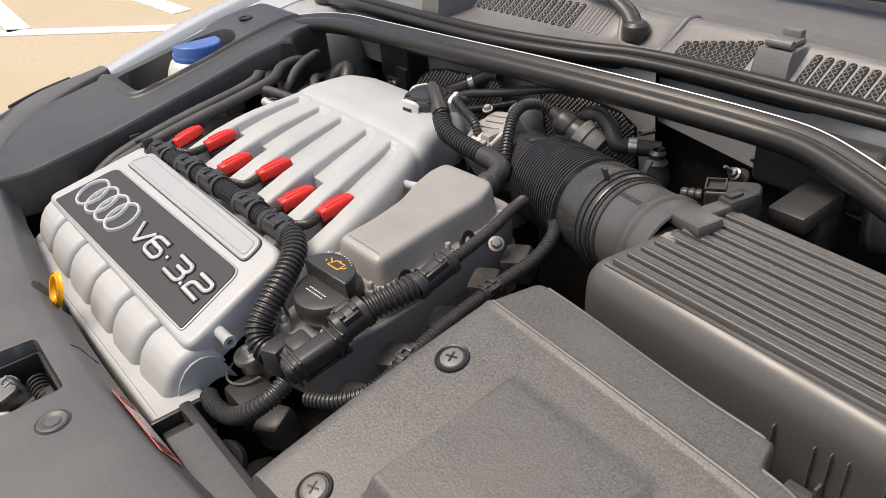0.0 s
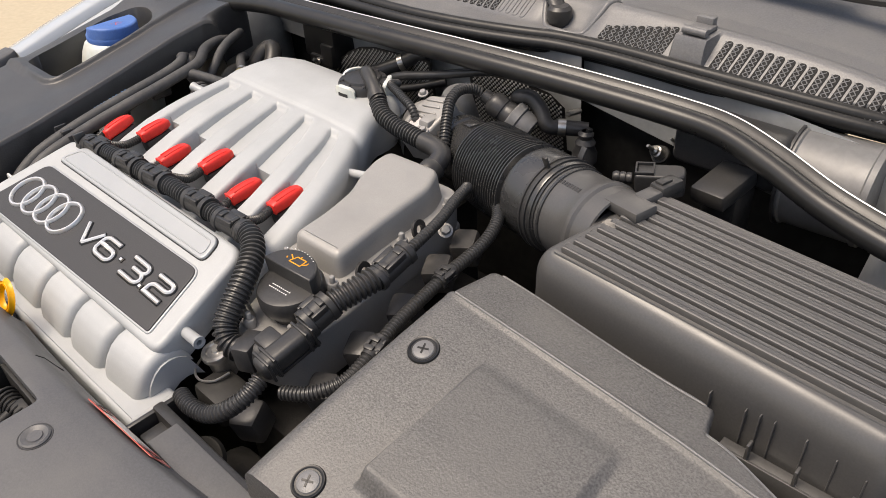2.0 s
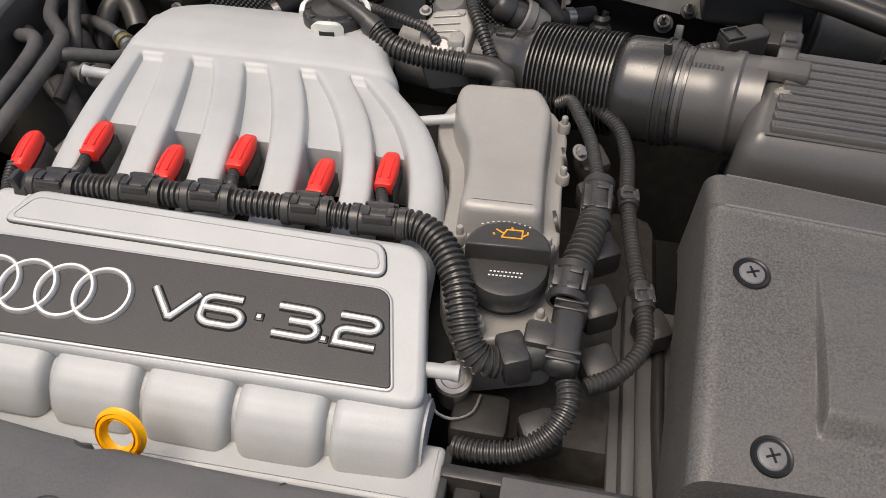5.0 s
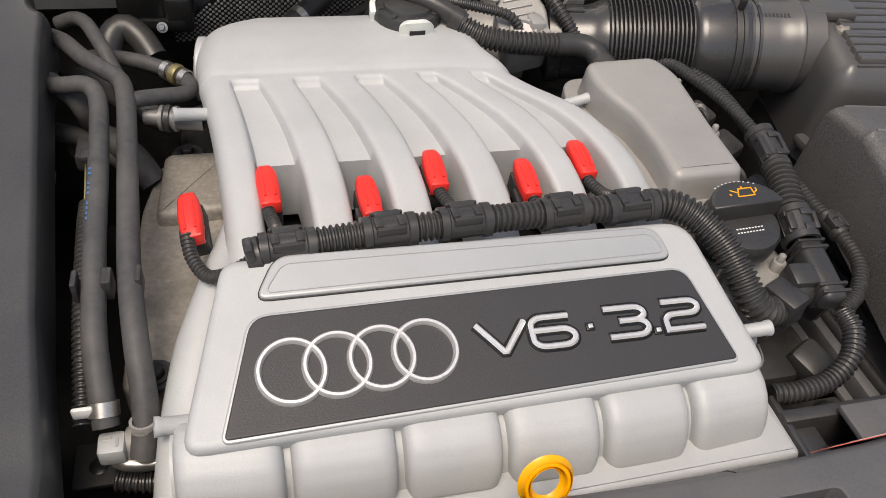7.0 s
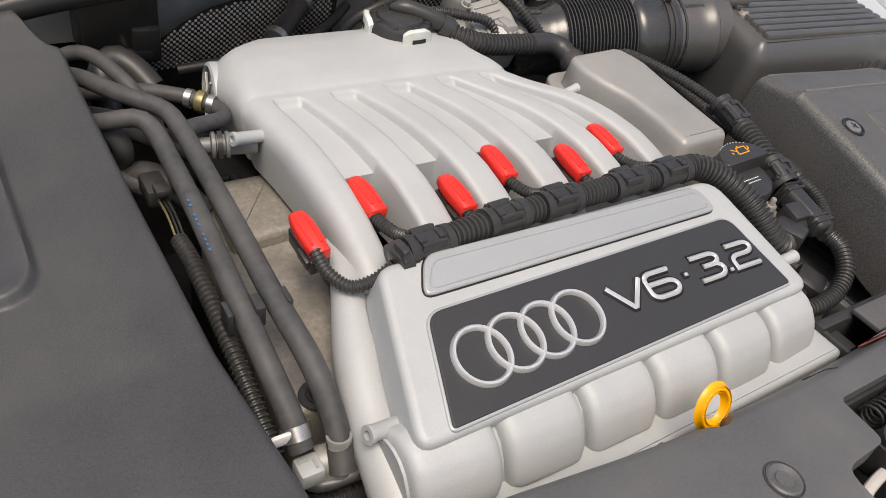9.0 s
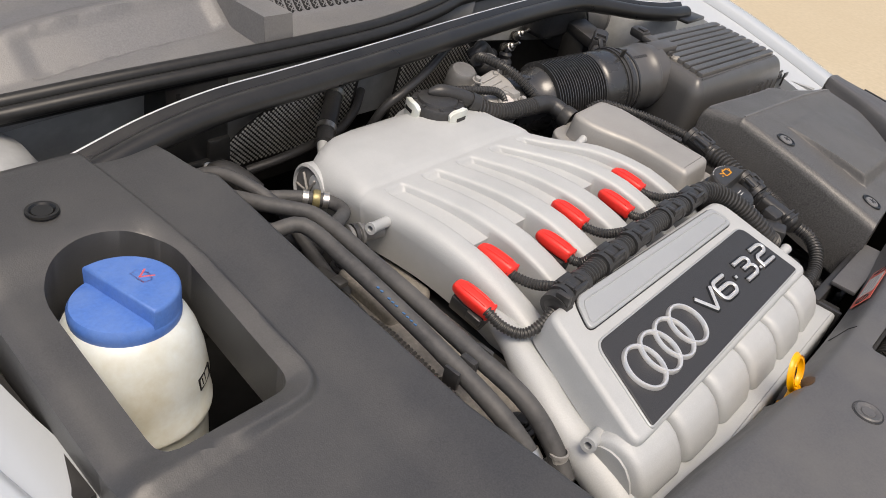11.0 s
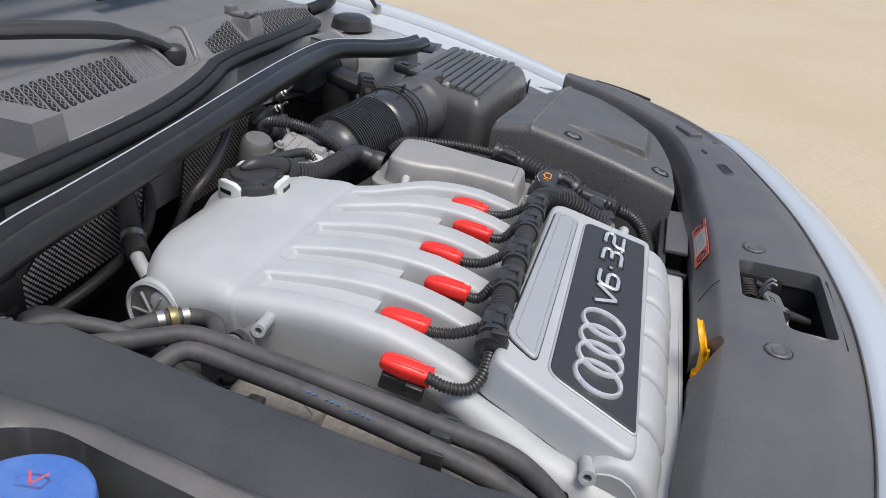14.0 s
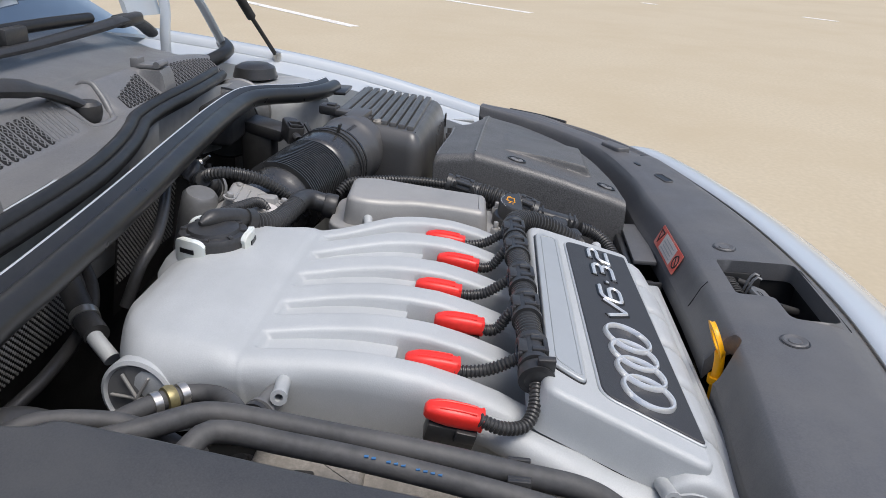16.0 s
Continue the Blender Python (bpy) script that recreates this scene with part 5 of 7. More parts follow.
def front_right_engine():
    """Regulator, brackets and dark castings at the front right of the engine."""
    r = thing("pressure_valve", "steel pressure valve with a bright cap and wire clip", "valve", (0.118, 0.185, 0.66))
    part("cap", lathed([(0, 0.004), (0.003, 0.004), (0.004, 0.0025), (0.0090, 0.0025), (0.0102, 0.0036), (0.0140, 0.0034), (0.0152, 0.0015), (0.0150, -0.002), (0.0125, -0.003), (0.0125, -0.03)], turned((0.101, 0.199, 0.706), (1, 0, 0), (0.0, -0.2, 1))), STEEL, r)
    part("wire_clip", tubed([(0.084, 0.190, 0.694), (0.090, 0.178, 0.691), (0.105, 0.173, 0.691), (0.119, 0.181, 0.692), (0.123, 0.197, 0.694)], 0.0013, n=6), STEEL, r)
    part("body", boxed((0.125, 0.185, 0.672), (0.045, 0.04, 0.035), 0.006), DARK, r)
    here(r)
    e = thing("engine_block", "engine block painted near-black for shade and grimy gearbox casting deep in the bay", "engine", (0, 0.35, 0.37))
    # block colour includes the shade under the manifold; gearbox is grimy casting
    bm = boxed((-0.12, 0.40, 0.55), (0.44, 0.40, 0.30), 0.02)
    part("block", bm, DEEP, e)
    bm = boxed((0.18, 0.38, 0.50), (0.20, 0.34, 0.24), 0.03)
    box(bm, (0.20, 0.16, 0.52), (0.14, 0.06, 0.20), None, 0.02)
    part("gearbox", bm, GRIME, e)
    for x, y, z in ((0.206, 0.30, 0.700), (0.212, 0.245, 0.688), (0.172, 0.185, 0.672), (0.196, 0.42, 0.722), (0.262, 0.33, 0.65), (0.205, 0.36, 0.71), (0.19, 0.47, 0.725)):
        part("lug", boxed((0, 0, 0), (0.030, 0.032, 0.034), 0.006, pose(x, y, z, 12, -9, 25)), BLACK if y < 0.4 else GRIME, e)
    bm = lathed([(0.014, 0.0), (0.022, 0.0), (0.022, 0.006), (0.014, 0.006), (0.014, 0)], turned((0.165, 0.135, 0.655), (1, 0, 0), (0.2, -0.7, 0.7)))
    part("lifting_eye", bm, DARK, e)
    here(e)
    e = thing("battery_tray", "dark ribbed plastic tray deep beside the gearbox", "tray", (0.33, 0.25, 0.60))
    bm = boxed((0.335, 0.25, 0.618), (0.21, 0.27, 0.008), 0.003)
    box(bm, (0.245, 0.25, 0.628), (0.012, 0.27, 0.024), None, 0.004)
    part("floor", bm, PANEL_SMOOTH, e)
    for k in range(3):
        part("rib", tubed([(0.275 + 0.05 * k, 0.13, 0.624), (0.272 + 0.05 * k, 0.25, 0.625), (0.275 + 0.05 * k, 0.37, 0.624)], 0.006, n=10), BLACK, e)
    here(e)
    c = thing("cable_clip", "small cream plastic cable clip beside the radiator", "cable clip", (0.125, 0.112, 0.67))
    bm = boxed((0.125, 0.113, 0.676), (0.006, 0.008, 0.008), 0.0015)
    box(bm, (0.132, 0.112, 0.675), (0.007, 0.004, 0.005), None, 0.0012)
    part("body", bm, CREAM, c)
    bm = boxed((0.126, 0.114, 0.672), (0.02, 0.03, 0.022), 0.003)
    part("holder", bm, BLACK, c)
    here(c)
    s = thing("radiator_shroud", "dark plastic radiator shroud edge behind the lock panel", "radiator shroud", (0.2, 0.12, 0.6))
    bm = boxed((0.218, 0.1105, 0.700), (0.138, 0.030, 0.006), 0.0015)
    part("ledge", bm, PANEL_SMOOTH, s)
    bm = boxed((0.20, 0.128, 0.62), (0.19, 0.012, 0.15), 0.003)
    part("wall", bm, BLACK, s)
    here(s)


front_right_engine()

# ---- air path: throttle body, bellows, air meter and filter box ----
AXIS = [Vector((0.030, 0.610, 0.748)), Vector((0.335, 0.531, 0.775))]


def axis_m(d):
    """A pose on the air path's axis, d metres from the throttle."""
    w = (AXIS[1] - AXIS[0]).normalized()
    return turned(AXIS[0] + w * d, (0, 0, 1), w)


def air_path():
    t = thing("throttle_body", "grey cast aluminium throttle body with a round boss", "throttle body", (0.0, 0.61, 0.69))
    m = axis_m(-0.012)
    bm = lathed([(0.0, -0.05), (0.036, -0.05), (0.038, -0.02), (0.040, 0.0), (0.040, 0.018), (0.0, 0.018)], m, 28)
    part("bore", bm, CAST, t)
    m2 = turned((0.018, 0.567, 0.784), (1, 0.1, 0), (-0.12, -0.42, 0.9))
    bm = slabbed(rounded([(-0.022, -0.020), (0.026, -0.018), (0.034, 0.026), (0.026, 0.052), (-0.014, 0.050), (-0.026, 0.022)], 0.008), -0.046, 0.0, 0.004, m2)
    for y in (0.020, 0.030, 0.040):
        box(bm, (0.004, y, 0.0006), (0.030, 0.0022, 0.0030), m2, 0.0008)
    box(bm, (0.034, 0.588, 0.770), (0.018, 0.05, 0.05), None, 0.005)
    part("housing", bm, CAST, t)
    bm = lathed([(0.0105, -0.004), (0.0105, 0.002), (0.0118, 0.0036), (0.0142, 0.0036), (0.0155, 0.0016), (0.0158, -0.004)], m2, 28)
    part("boss_rim", bm, CAST, t)
    part("boss", lathed([(0.0098, -0.004), (0.0098, 0.0014), (0.0090, 0.0024), (0, 0.0024)], m2, 24), LABEL, t, "pale round boss")
    part("motor", lathed([(0, 0.03), (0.016, 0.029), (0.020, 0.024), (0.021, 0.0), (0.021, -0.05)], turned((0.016, 0.652, 0.772), (1, 0, 0), (-0.1, -0.25, 1)), 24), DRUM, t)
    m3 = turned((0.097, 0.668, 0.775), (0, 0, 1), (-0.040, -0.010, 0.024))
    bm = lathed([(0, -0.026), (0.018, -0.024), (0.020, -0.016), (0.020, -0.006), (0.0225, -0.004), (0.0225, 0.006), (0.020, 0.008), (0.0175, 0.002), (0, 0.002)], m3, 28)
    part("outlet", bm, DRUM, t)
    part("plug", lathed([(0.0165, 0.0), (0.0165, 0.014), (0.0150, 0.016), (0.0150, 0.020), (0.0160, 0.021), (0.0160, 0.034), (0.0130, 0.040), (0.0095, 0.042), (0.0090, 0.052), (0, 0.053)], m3, 24), BLACK, t, "round black plug")
    for x, y, z in ((0.040, 0.558, 0.784), (-0.006, 0.606, 0.803), (0.034, 0.608, 0.801)):
        bolt(turned((x, y, z), (1, 0, 0), (0, -0.3, 1)), 0.0045, 0.005, CAST, t)
    here(t)

    h = thing("intake_bellows", "black ribbed rubber intake hose with a spring clamp", "intake hose", (0.17, 0.56, 0.70))
    prof = [(0.038, 0.030), (0.043, 0.032), (0.043, 0.045), (0.0405, 0.047), (0.0405, 0.074), (0.0430, 0.084), (0.0470, 0.092)]
    d = 0.095
    for k in range(20):
        prof += [(0.0470, d), (0.0535, d + 0.0010), (0.0535, d + 0.0024), (0.0470, d + 0.0034)]
        d += 0.0046
    prof += [(0.050, d + 0.002), (0.0525, d + 0.006), (0.0528, d + 0.012), (0.0528, d + 0.056), (0.052, d + 0.058), (0.047, d + 0.0585)]
    part("bellows", lathed(prof, axis_m(0), 48), DUCT, h, angle=30)
    part("pad", boxed((0.0405, 0.0, 0.060), (0.004, 0.016, 0.020), 0.0015, axis_m(0)), DUCT, h)
    e = d + 0.046
    clamp = part("spring_clamp", lathed([(0.0526, e - 0.005), (0.0547, e - 0.005), (0.0547, e - 0.0025), (0.0530, e - 0.002), (0.0530, e + 0.002), (0.0547, e + 0.0025), (0.0547, e + 0.006), (0.0526, e + 0.006)], axis_m(0), 40), BLACK, h, "black steel spring clamp")
    for a in (18, -30):
        mm = axis_m(e) @ Matrix.Rotation(radians(a), 4, "Z")
        part("tab", boxed((0.0605, 0.0, 0.0), (0.014, 0.003, 0.008), 0.001, mm), BLACK, clamp)
    here(h)

    a = thing("air_meter", "black plastic air mass meter tube with a wired connector", "air meter", (0.28, 0.53, 0.72))
    s = d + 0.056
    bm = lathed([(0.0485, s - 0.01), (0.0490, s), (0.0490, s + 0.030), (0.0490, s + 0.048), (0.0512, s + 0.051), (0.0516, s + 0.058), (0.0490, s + 0.061), (0.0490, s + 0.082), (0.047, s + 0.083)], axis_m(0), 44)
    part("tube", bm, AIRBOX, a)
    for q in (s + 0.004, s + 0.012):
        part("band", lathed([(0.0488, q - 0.002), (0.0506, q - 0.0015), (0.0506, q + 0.0015), (0.0488, q + 0.002)], axis_m(0), 44), DUCT, a)
    m = axis_m(0.335) @ Matrix.Rotation(radians(2), 4, "Z")
    bm = boxed((0.043, -0.002, 0.002), (0.012, 0.028, 0.046), 0.003, m)
    box(bm, (0.044, -0.026, 0.002), (0.010, 0.026, 0.018), m, 0.003)
    part("sensor_seat", bm, AIRBOX, a)
    conn = part("connector", boxed((0.045, -0.050, 0.002), (0.015, 0.030, 0.020), 0.004, m), BLACK, a, "black wired connector")
    mp = pose(0.330, 0.624, 0.796, 6, -4, 28)
    part("plug", slabbed(rounded([(-0.026, -0.012), (0.026, -0.012), (0.026, 0.012), (-0.026, 0.012)], [0.003, 0.010, 0.010, 0.003]), -0.014, 0.012, 0.003, mp), BLACK, conn, "black oval plug")
    bm = bmesh.new()
    for xx, yy, sx, sy in ((-0.016, 0.009, 0.020, 0.002), (-0.016, -0.009, 0.020, 0.002), (-0.007, 0.0, 0.002, 0.016), (-0.025, 0.0, 0.002, 0.016)):
        box(bm, (xx, yy, 0.0135), (sx, sy, 0.004), mp, 0.0006)
    part("latch", bm, BLACK, conn)
    part("latch", boxed((0.0535, -0.046, 0.002), (0.003, 0.014, 0.010), 0.0008, m), BLACK, conn)
    for k in range(3):
        part("screw_rib", lathed([(0, 0.004), (0.006, 0.004), (0.0066, 0.0), (0.005, -0.003)], turned((0.288 + 0.006 * k, 0.604 + 0.003 * k, 0.793), (0, 0, 1), (1, 0.5, 0.1)), 14), BLACK, a)
    # raised mould mark
    bm = bmesh.new()
    for k in range(9):
        mm = axis_m(s + 0.010 + 0.0040 * k) @ Matrix.Rotation(radians(22), 4, "Z")
        box(bm, (0.0490, 0.0, 0.0), (0.0008, 0.005, 0.0024), mm)
    part("mould_mark", bm, BLACK, a, "faint raised mould mark")
    here(a)

    f = thing("air_filter_box", "satin black plastic air filter box with a ribbed lid", "air filter box", (0.47, 0.48, 0.62))
    # lid corners, rear left round to front left
    corners = [(0.352, 0.570), (0.640, 0.566), (0.640, 0.425), (0.318, 0.434)]
    zt = lambda x, y: 0.805 + 0.10 * (y - 0.434) - 0.048 * (x - 0.33)
    rt = rounded(corners, [0.012, 0.014, 0.014, 0.014])
    ro = offset_ring(rt, -0.0093)
    rings = [[Vector((p.x, p.y, 0.690)) for p in offset_ring(rt, -0.012)], [Vector((p.x, p.y, 0.735)) for p in offset_ring(rt, -0.010)], [Vector((p.x, p.y, zt(p.x, p.y) - 0.030)) for p in ro]]
    for dd, dz in ((-0.0085, -0.0225), (-0.0072, -0.0170), (-0.0050, -0.0115), (-0.0020, -0.0068), (0.0010, -0.0035), (0.0038, -0.0013), (0.0060, -0.0003), (0.0075, 0.0)):
        rings.append([Vector((p.x, p.y, zt(p.x, p.y) + dz)) for p in offset_ring(rt, dd)])
    lid = part("lid", loft(bmesh.new(), rings, True, True), AIRBOX, f, angle=50)
    n = 9
    for k in range(n):
        y = 0.446 + k * 0.0137
        x0 = 0.3235 + (y - 0.434) * 0.25 + 0.012
        bm = bmesh.new()
        outline = rounded([(x0 - 0.004, y - 0.0052), (0.630, y - 0.0052), (0.630, y + 0.0052), (x0 - 0.004, y + 0.0052)], 0.002, 3)
        slab(bm, outline, -0.001, 0.0064, 0.0020, None, zt, 2)
        part("rib", bm, AIRBOX, lid)
    part("rim", tubed([(x, 0.5655, zt(x, 0.5655) + 0.0005) for x in span(0.362, 0.632, 12)], 0.0026, n=8), AIRBOX, lid)
    part("rim", tubed([(x, 0.4372, zt(x, 0.4372) + 0.0003) for x in span(0.330, 0.632, 12)], 0.0009, n=6), AIRBOX, lid)
    # bolted corner tab, clips and the lower half
    bm = boxed((0.341, 0.530, 0.803), (0.022, 0.075, 0.009), 0.003, None, 2)
    part("shoulder", bm, AIRBOX, lid)
    part("screw", lathed([(0, 0.003), (0.005, 0.003), (0.0065, 0.001), (0.008, 0.0), (0.008, -0.006)], turned((0.350, 0.497, 0.8135))), CAST_DIRTY, lid)
    low = boxed((0.478, 0.497, 0.64), (0.30, 0.135, 0.11), 0.012)
    part("lower_case", low, BLACK, f)
    for x, h in ((0.505, 0.765), (0.535, 0.766), (0.5465, 0.768), (0.558, 0.769), (0.583, 0.768), (0.606, 0.764), (0.628, 0.760)):
        part("stiffener", boxed((x, 0.419, (h + 0.695) / 2), (0.0012, 0.009, h - 0.705), 0.0004), AIRBOX, f)
    bm = boxed((0.585, 0.408, 0.724), (0.12, 0.010, 0.003), 0.0008)
    for x in (0.548, 0.586, 0.626):
        box(bm, (x, 0.404, 0.733), (0.0025, 0.008, 0.020), None, 0.0006)
    box(bm, (0.585, 0.4005, 0.716), (0.12, 0.0025, 0.022), None, 0.0008)
    part("clip_rail", bm, AIRBOX, f)
    for x in (0.656,):
        bm = boxed((x, 0.43, 0.752), (0.018, 0.022, 0.010), 0.002)
        for k in range(4):
            box(bm, (x + 0.012, 0.415 + 0.010 * k, 0.748), (0.016, 0.003, 0.024), None, 0.0008)
        part("side_clip", bm, BLACK, f)
    bm = boxed((0.325, 0.425, 0.715), (0.05, 0.04, 0.012), 0.004)
    part("snorkel", bm, AIRBOX, f)
    here(f)


air_path()


def vent_hoses():
    v = thing("breather_valve", "black breather valve in white clips on the plenum", "breather valve", (-0.105, 0.59, 0.78))
    m = turned((-0.103, 0.588, 0.798), (1, -0.15, 0), (0, 0, 1))
    part("neck", lathed([(0.056, -0.038), (0.049, -0.026), (0.041, -0.018), (0.036, -0.014), (0.034, -0.012)], m, 40), SILVER, v, "silver neck of the plenum")
    part("disc", lathed([(0.031, -0.012), (0.0345, -0.008), (0.0345, 0.002), (0.0325, 0.0055), (0.026, 0.0062), (0.0245, 0.0095), (0.013, 0.0120), (0, 0.0125)], m, 40), BLACK, v)
    for a in range(15, 360, 45):
        mm = m @ Matrix.Rotation(radians(a), 4, "Z")
        part("lug", boxed((0.0290, 0, 0.0062), (0.0060, 0.0045, 0.0032), 0.0008, mm), BLACK, v)
    for a in (-78, 42, 168):
        bm = bmesh.new()
        rings = []
        for d in span(a - 27, a + 27, 12):
            ca, sa = math.cos(radians(d)), math.sin(radians(d))
            top = 0.0085 - 0.006 * (abs(d - a) / 27) ** 4
            rings.append([m @ Vector((r * ca, r * sa, z)) for r, z in ((0.0352, -0.018), (0.0392, -0.018), (0.0392, top - 0.001), (0.0382, top), (0.0335, top), (0.0335, top - 0.0022), (0.0352, top - 0.0030))])
        clip = part("clip", loft(bm, rings), TANK, v, "white plastic clip")
        mm = m @ Matrix.Rotation(radians(a), 4, "Z")
        part("clip_slot", boxed((0.0390, 0, -0.003), (0.0012, 0.016, 0.0045), 0.0, mm), OUTLINE, clip)
    here(v)
    h = thing("breather_hose", "black breather hose with a ribbed middle", "hose", (0.0, 0.55, 0.77))
    part("smooth_end", tubed([(-0.112, 0.598, 0.8125), (-0.094, 0.590, 0.8125), (-0.070, 0.577, 0.806), (-0.048, 0.566, 0.796)], lambda f: 0.0096 * min(1.0, math.sqrt(0.06 + 5.0 * f)), n=18), BLACK, h)
    part("band", lathed([(0.0098, -0.006), (0.0118, -0.006), (0.0118, 0.006), (0.0098, 0.006)], turned((-0.056, 0.5695, 0.799), (0, 0, 1), (0.8, -0.4, -0.35)), 22), BLACK, h)
    part("ribbed_hose", tubed([(-0.052, 0.567, 0.793), (-0.030, 0.555, 0.786), (0.0, 0.550, 0.781), (0.034, 0.548, 0.779), (0.054, 0.547, 0.778)], 0.0120, n=18, ribs=0.0024, pitch=0.0050), CONDUIT, h)
    part("elbow", tubed([(0.050, 0.547, 0.778), (0.074, 0.546, 0.777), (0.089, 0.538, 0.774), (0.093, 0.520, 0.768)], 0.0125, n=16), BLACK, h)
    part("nut", lathed([(0.0145, -0.008), (0.0155, -0.006), (0.0155, 0.006), (0.0145, 0.008)], turned((0.093, 0.514, 0.766), (1, 0, 0), (0.1, -1, -0.2)), 20), CONDUIT, h)
    here(h)
    for name, pts, r, ribs, label in (
        ("wiring_conduit", [(-0.075, 0.625, 0.792), (-0.06, 0.60, 0.803), (-0.025, 0.585, 0.802), (0.005, 0.575, 0.796), (0.020, 0.568, 0.775)], 0.0058, 0.0012, "thin black ribbed conduit over the breather valve"),
        ("wiring_conduit", [(0.052, 0.653, 0.806), (0.044, 0.641, 0.813), (0.042, 0.622, 0.816), (0.048, 0.600, 0.812), (0.060, 0.580, 0.800), (0.074, 0.560, 0.780), (0.078, 0.552, 0.762)], 0.0072, 0.0016, "ribbed black conduit arching over the throttle"),
        ("vacuum_hose", [(-0.140, 0.668, 0.730), (-0.125, 0.655, 0.770), (-0.10, 0.650, 0.787), (-0.04, 0.665, 0.80), (0.03, 0.69, 0.815), (0.07, 0.70, 0.818)], 0.006, 0, "thin black vacuum hose along the bulkhead"),
        ("coolant_hose", [(0.082, 0.690, 0.790), (0.090, 0.684, 0.799), (0.104, 0.690, 0.800), (0.120, 0.690, 0.788), (0.134, 0.686, 0.771), (0.145, 0.700, 0.767), (0.175, 0.72, 0.765)], 0.0098, 0, "black rubber coolant hose behind the throttle"),
        ("brake_hose", [(-0.125, 0.735, 0.785), (-0.142, 0.728, 0.782), (-0.160, 0.713, 0.771), (-0.182, 0.693, 0.760), (-0.206, 0.672, 0.752), (-0.225, 0.652, 0.746)], 0.0115, 0, "black rubber hose with bright clamps before the heat shield"),
        ("coolant_hose", [(-0.09, 0.735, 0.752), (-0.13, 0.705, 0.742), (-0.18, 0.685, 0.734), (-0.26, 0.680, 0.725), (-0.31, 0.69, 0.715)], 0.0060, 0, "black rubber hose beside the heat shield"),
    ):
        o = thing(name, label, "hose", pts[0])
        part("hose", tubed(pts, r, n=14, step=0.006, ribs=ribs, pitch=0.0042), CONDUIT if ribs else BLACK, o)
        if name == "brake_hose":
            part("pipe", tubed([(-0.212, 0.667, 0.750), (-0.226, 0.654, 0.745), (-0.240, 0.632, 0.732)], 0.0072, n=14), SILVER, o, "silver pipe end")
            for p, w in (((-0.160, 0.713, 0.771), (-0.7, -0.6, -0.35)), ((-0.206, 0.672, 0.752), (-0.7, -0.6, -0.3))):
                part("clamp", lathed([(0.0117, -0.004), (0.0130, -0.004), (0.0130, 0.004), (0.0117, 0.004)], turned(p, (1, 0, 0), w), 24), STEEL, o, "bright steel clamp")
        if name == "coolant_hose" and pts[0][0] > 0:
            part("clamp", lathed([(0.0100, -0.005), (0.0113, -0.005), (0.0113, 0.005), (0.0100, 0.005)], turned((0.146, 0.701, 0.767), (0, 0, 1), (0.8, 0.6, -0.05)), 20), STEEL, o, "bright steel clamp")
        here(o)


vent_hoses()


def heat_shield():
    s = thing("heat_shield", "dimpled metal heat shield on the bulkhead, its shade painted dark", "heat shield", (-0.15, 0.72, 0.70))
    crest = [(-0.35, 0.715), (-0.32, 0.735), (-0.295, 0.753), (-0.265, 0.768), (-0.23, 0.776), (-0.10, 0.784), (-0.045, 0.793), (0.06, 0.800), (0.11, 0.796), (0.135, 0.782)]

    def at(x, v):
        return Vector((x, 0.742 - 0.020 * v, 0.655 + (along(x, crest) - 0.655) * v))

    # two sheets, each with rows of pressed dimples set off by half
    pitch = 0.0068
    for x0, x1 in ((-0.350, -0.108), (-0.032, 0.135)):
        # sheet colour holds the shade, dimple colour the glints
        panel = part("sheet", sheet(span(x0, x1, 30), span(0, 1, 10), at, None, 0.0), SHIELD, s)
        bm = bmesh.new()
        for j in range(12, 50):
            for i in range(1, int((x1 - x0) / pitch)):
                x = x0 + (i + 0.5 * (j % 2)) * pitch
                h = 0.655 + j * pitch * 0.5
                if h > along(x, crest) - 0.004:
                    continue
                q = at(x, (h - 0.655) / (along(x, crest) - 0.655))
                ring = [bm.verts.new(q + Vector((0.0019 * math.cos(k * math.pi / 3), -0.0003, 0.0019 * math.sin(k * math.pi / 3)))) for k in range(6)]
                peak = bm.verts.new(q + Vector((0, -0.0015, -0.0002)))
                for k in range(6):
                    bm.faces.new((ring[k], ring[(k + 1) % 6], peak))
        tagged(part("dimpling", bm, FOIL, panel, "pressed dimples with their glints painted pale"), kind="stuff")
    here(s)


heat_shield()


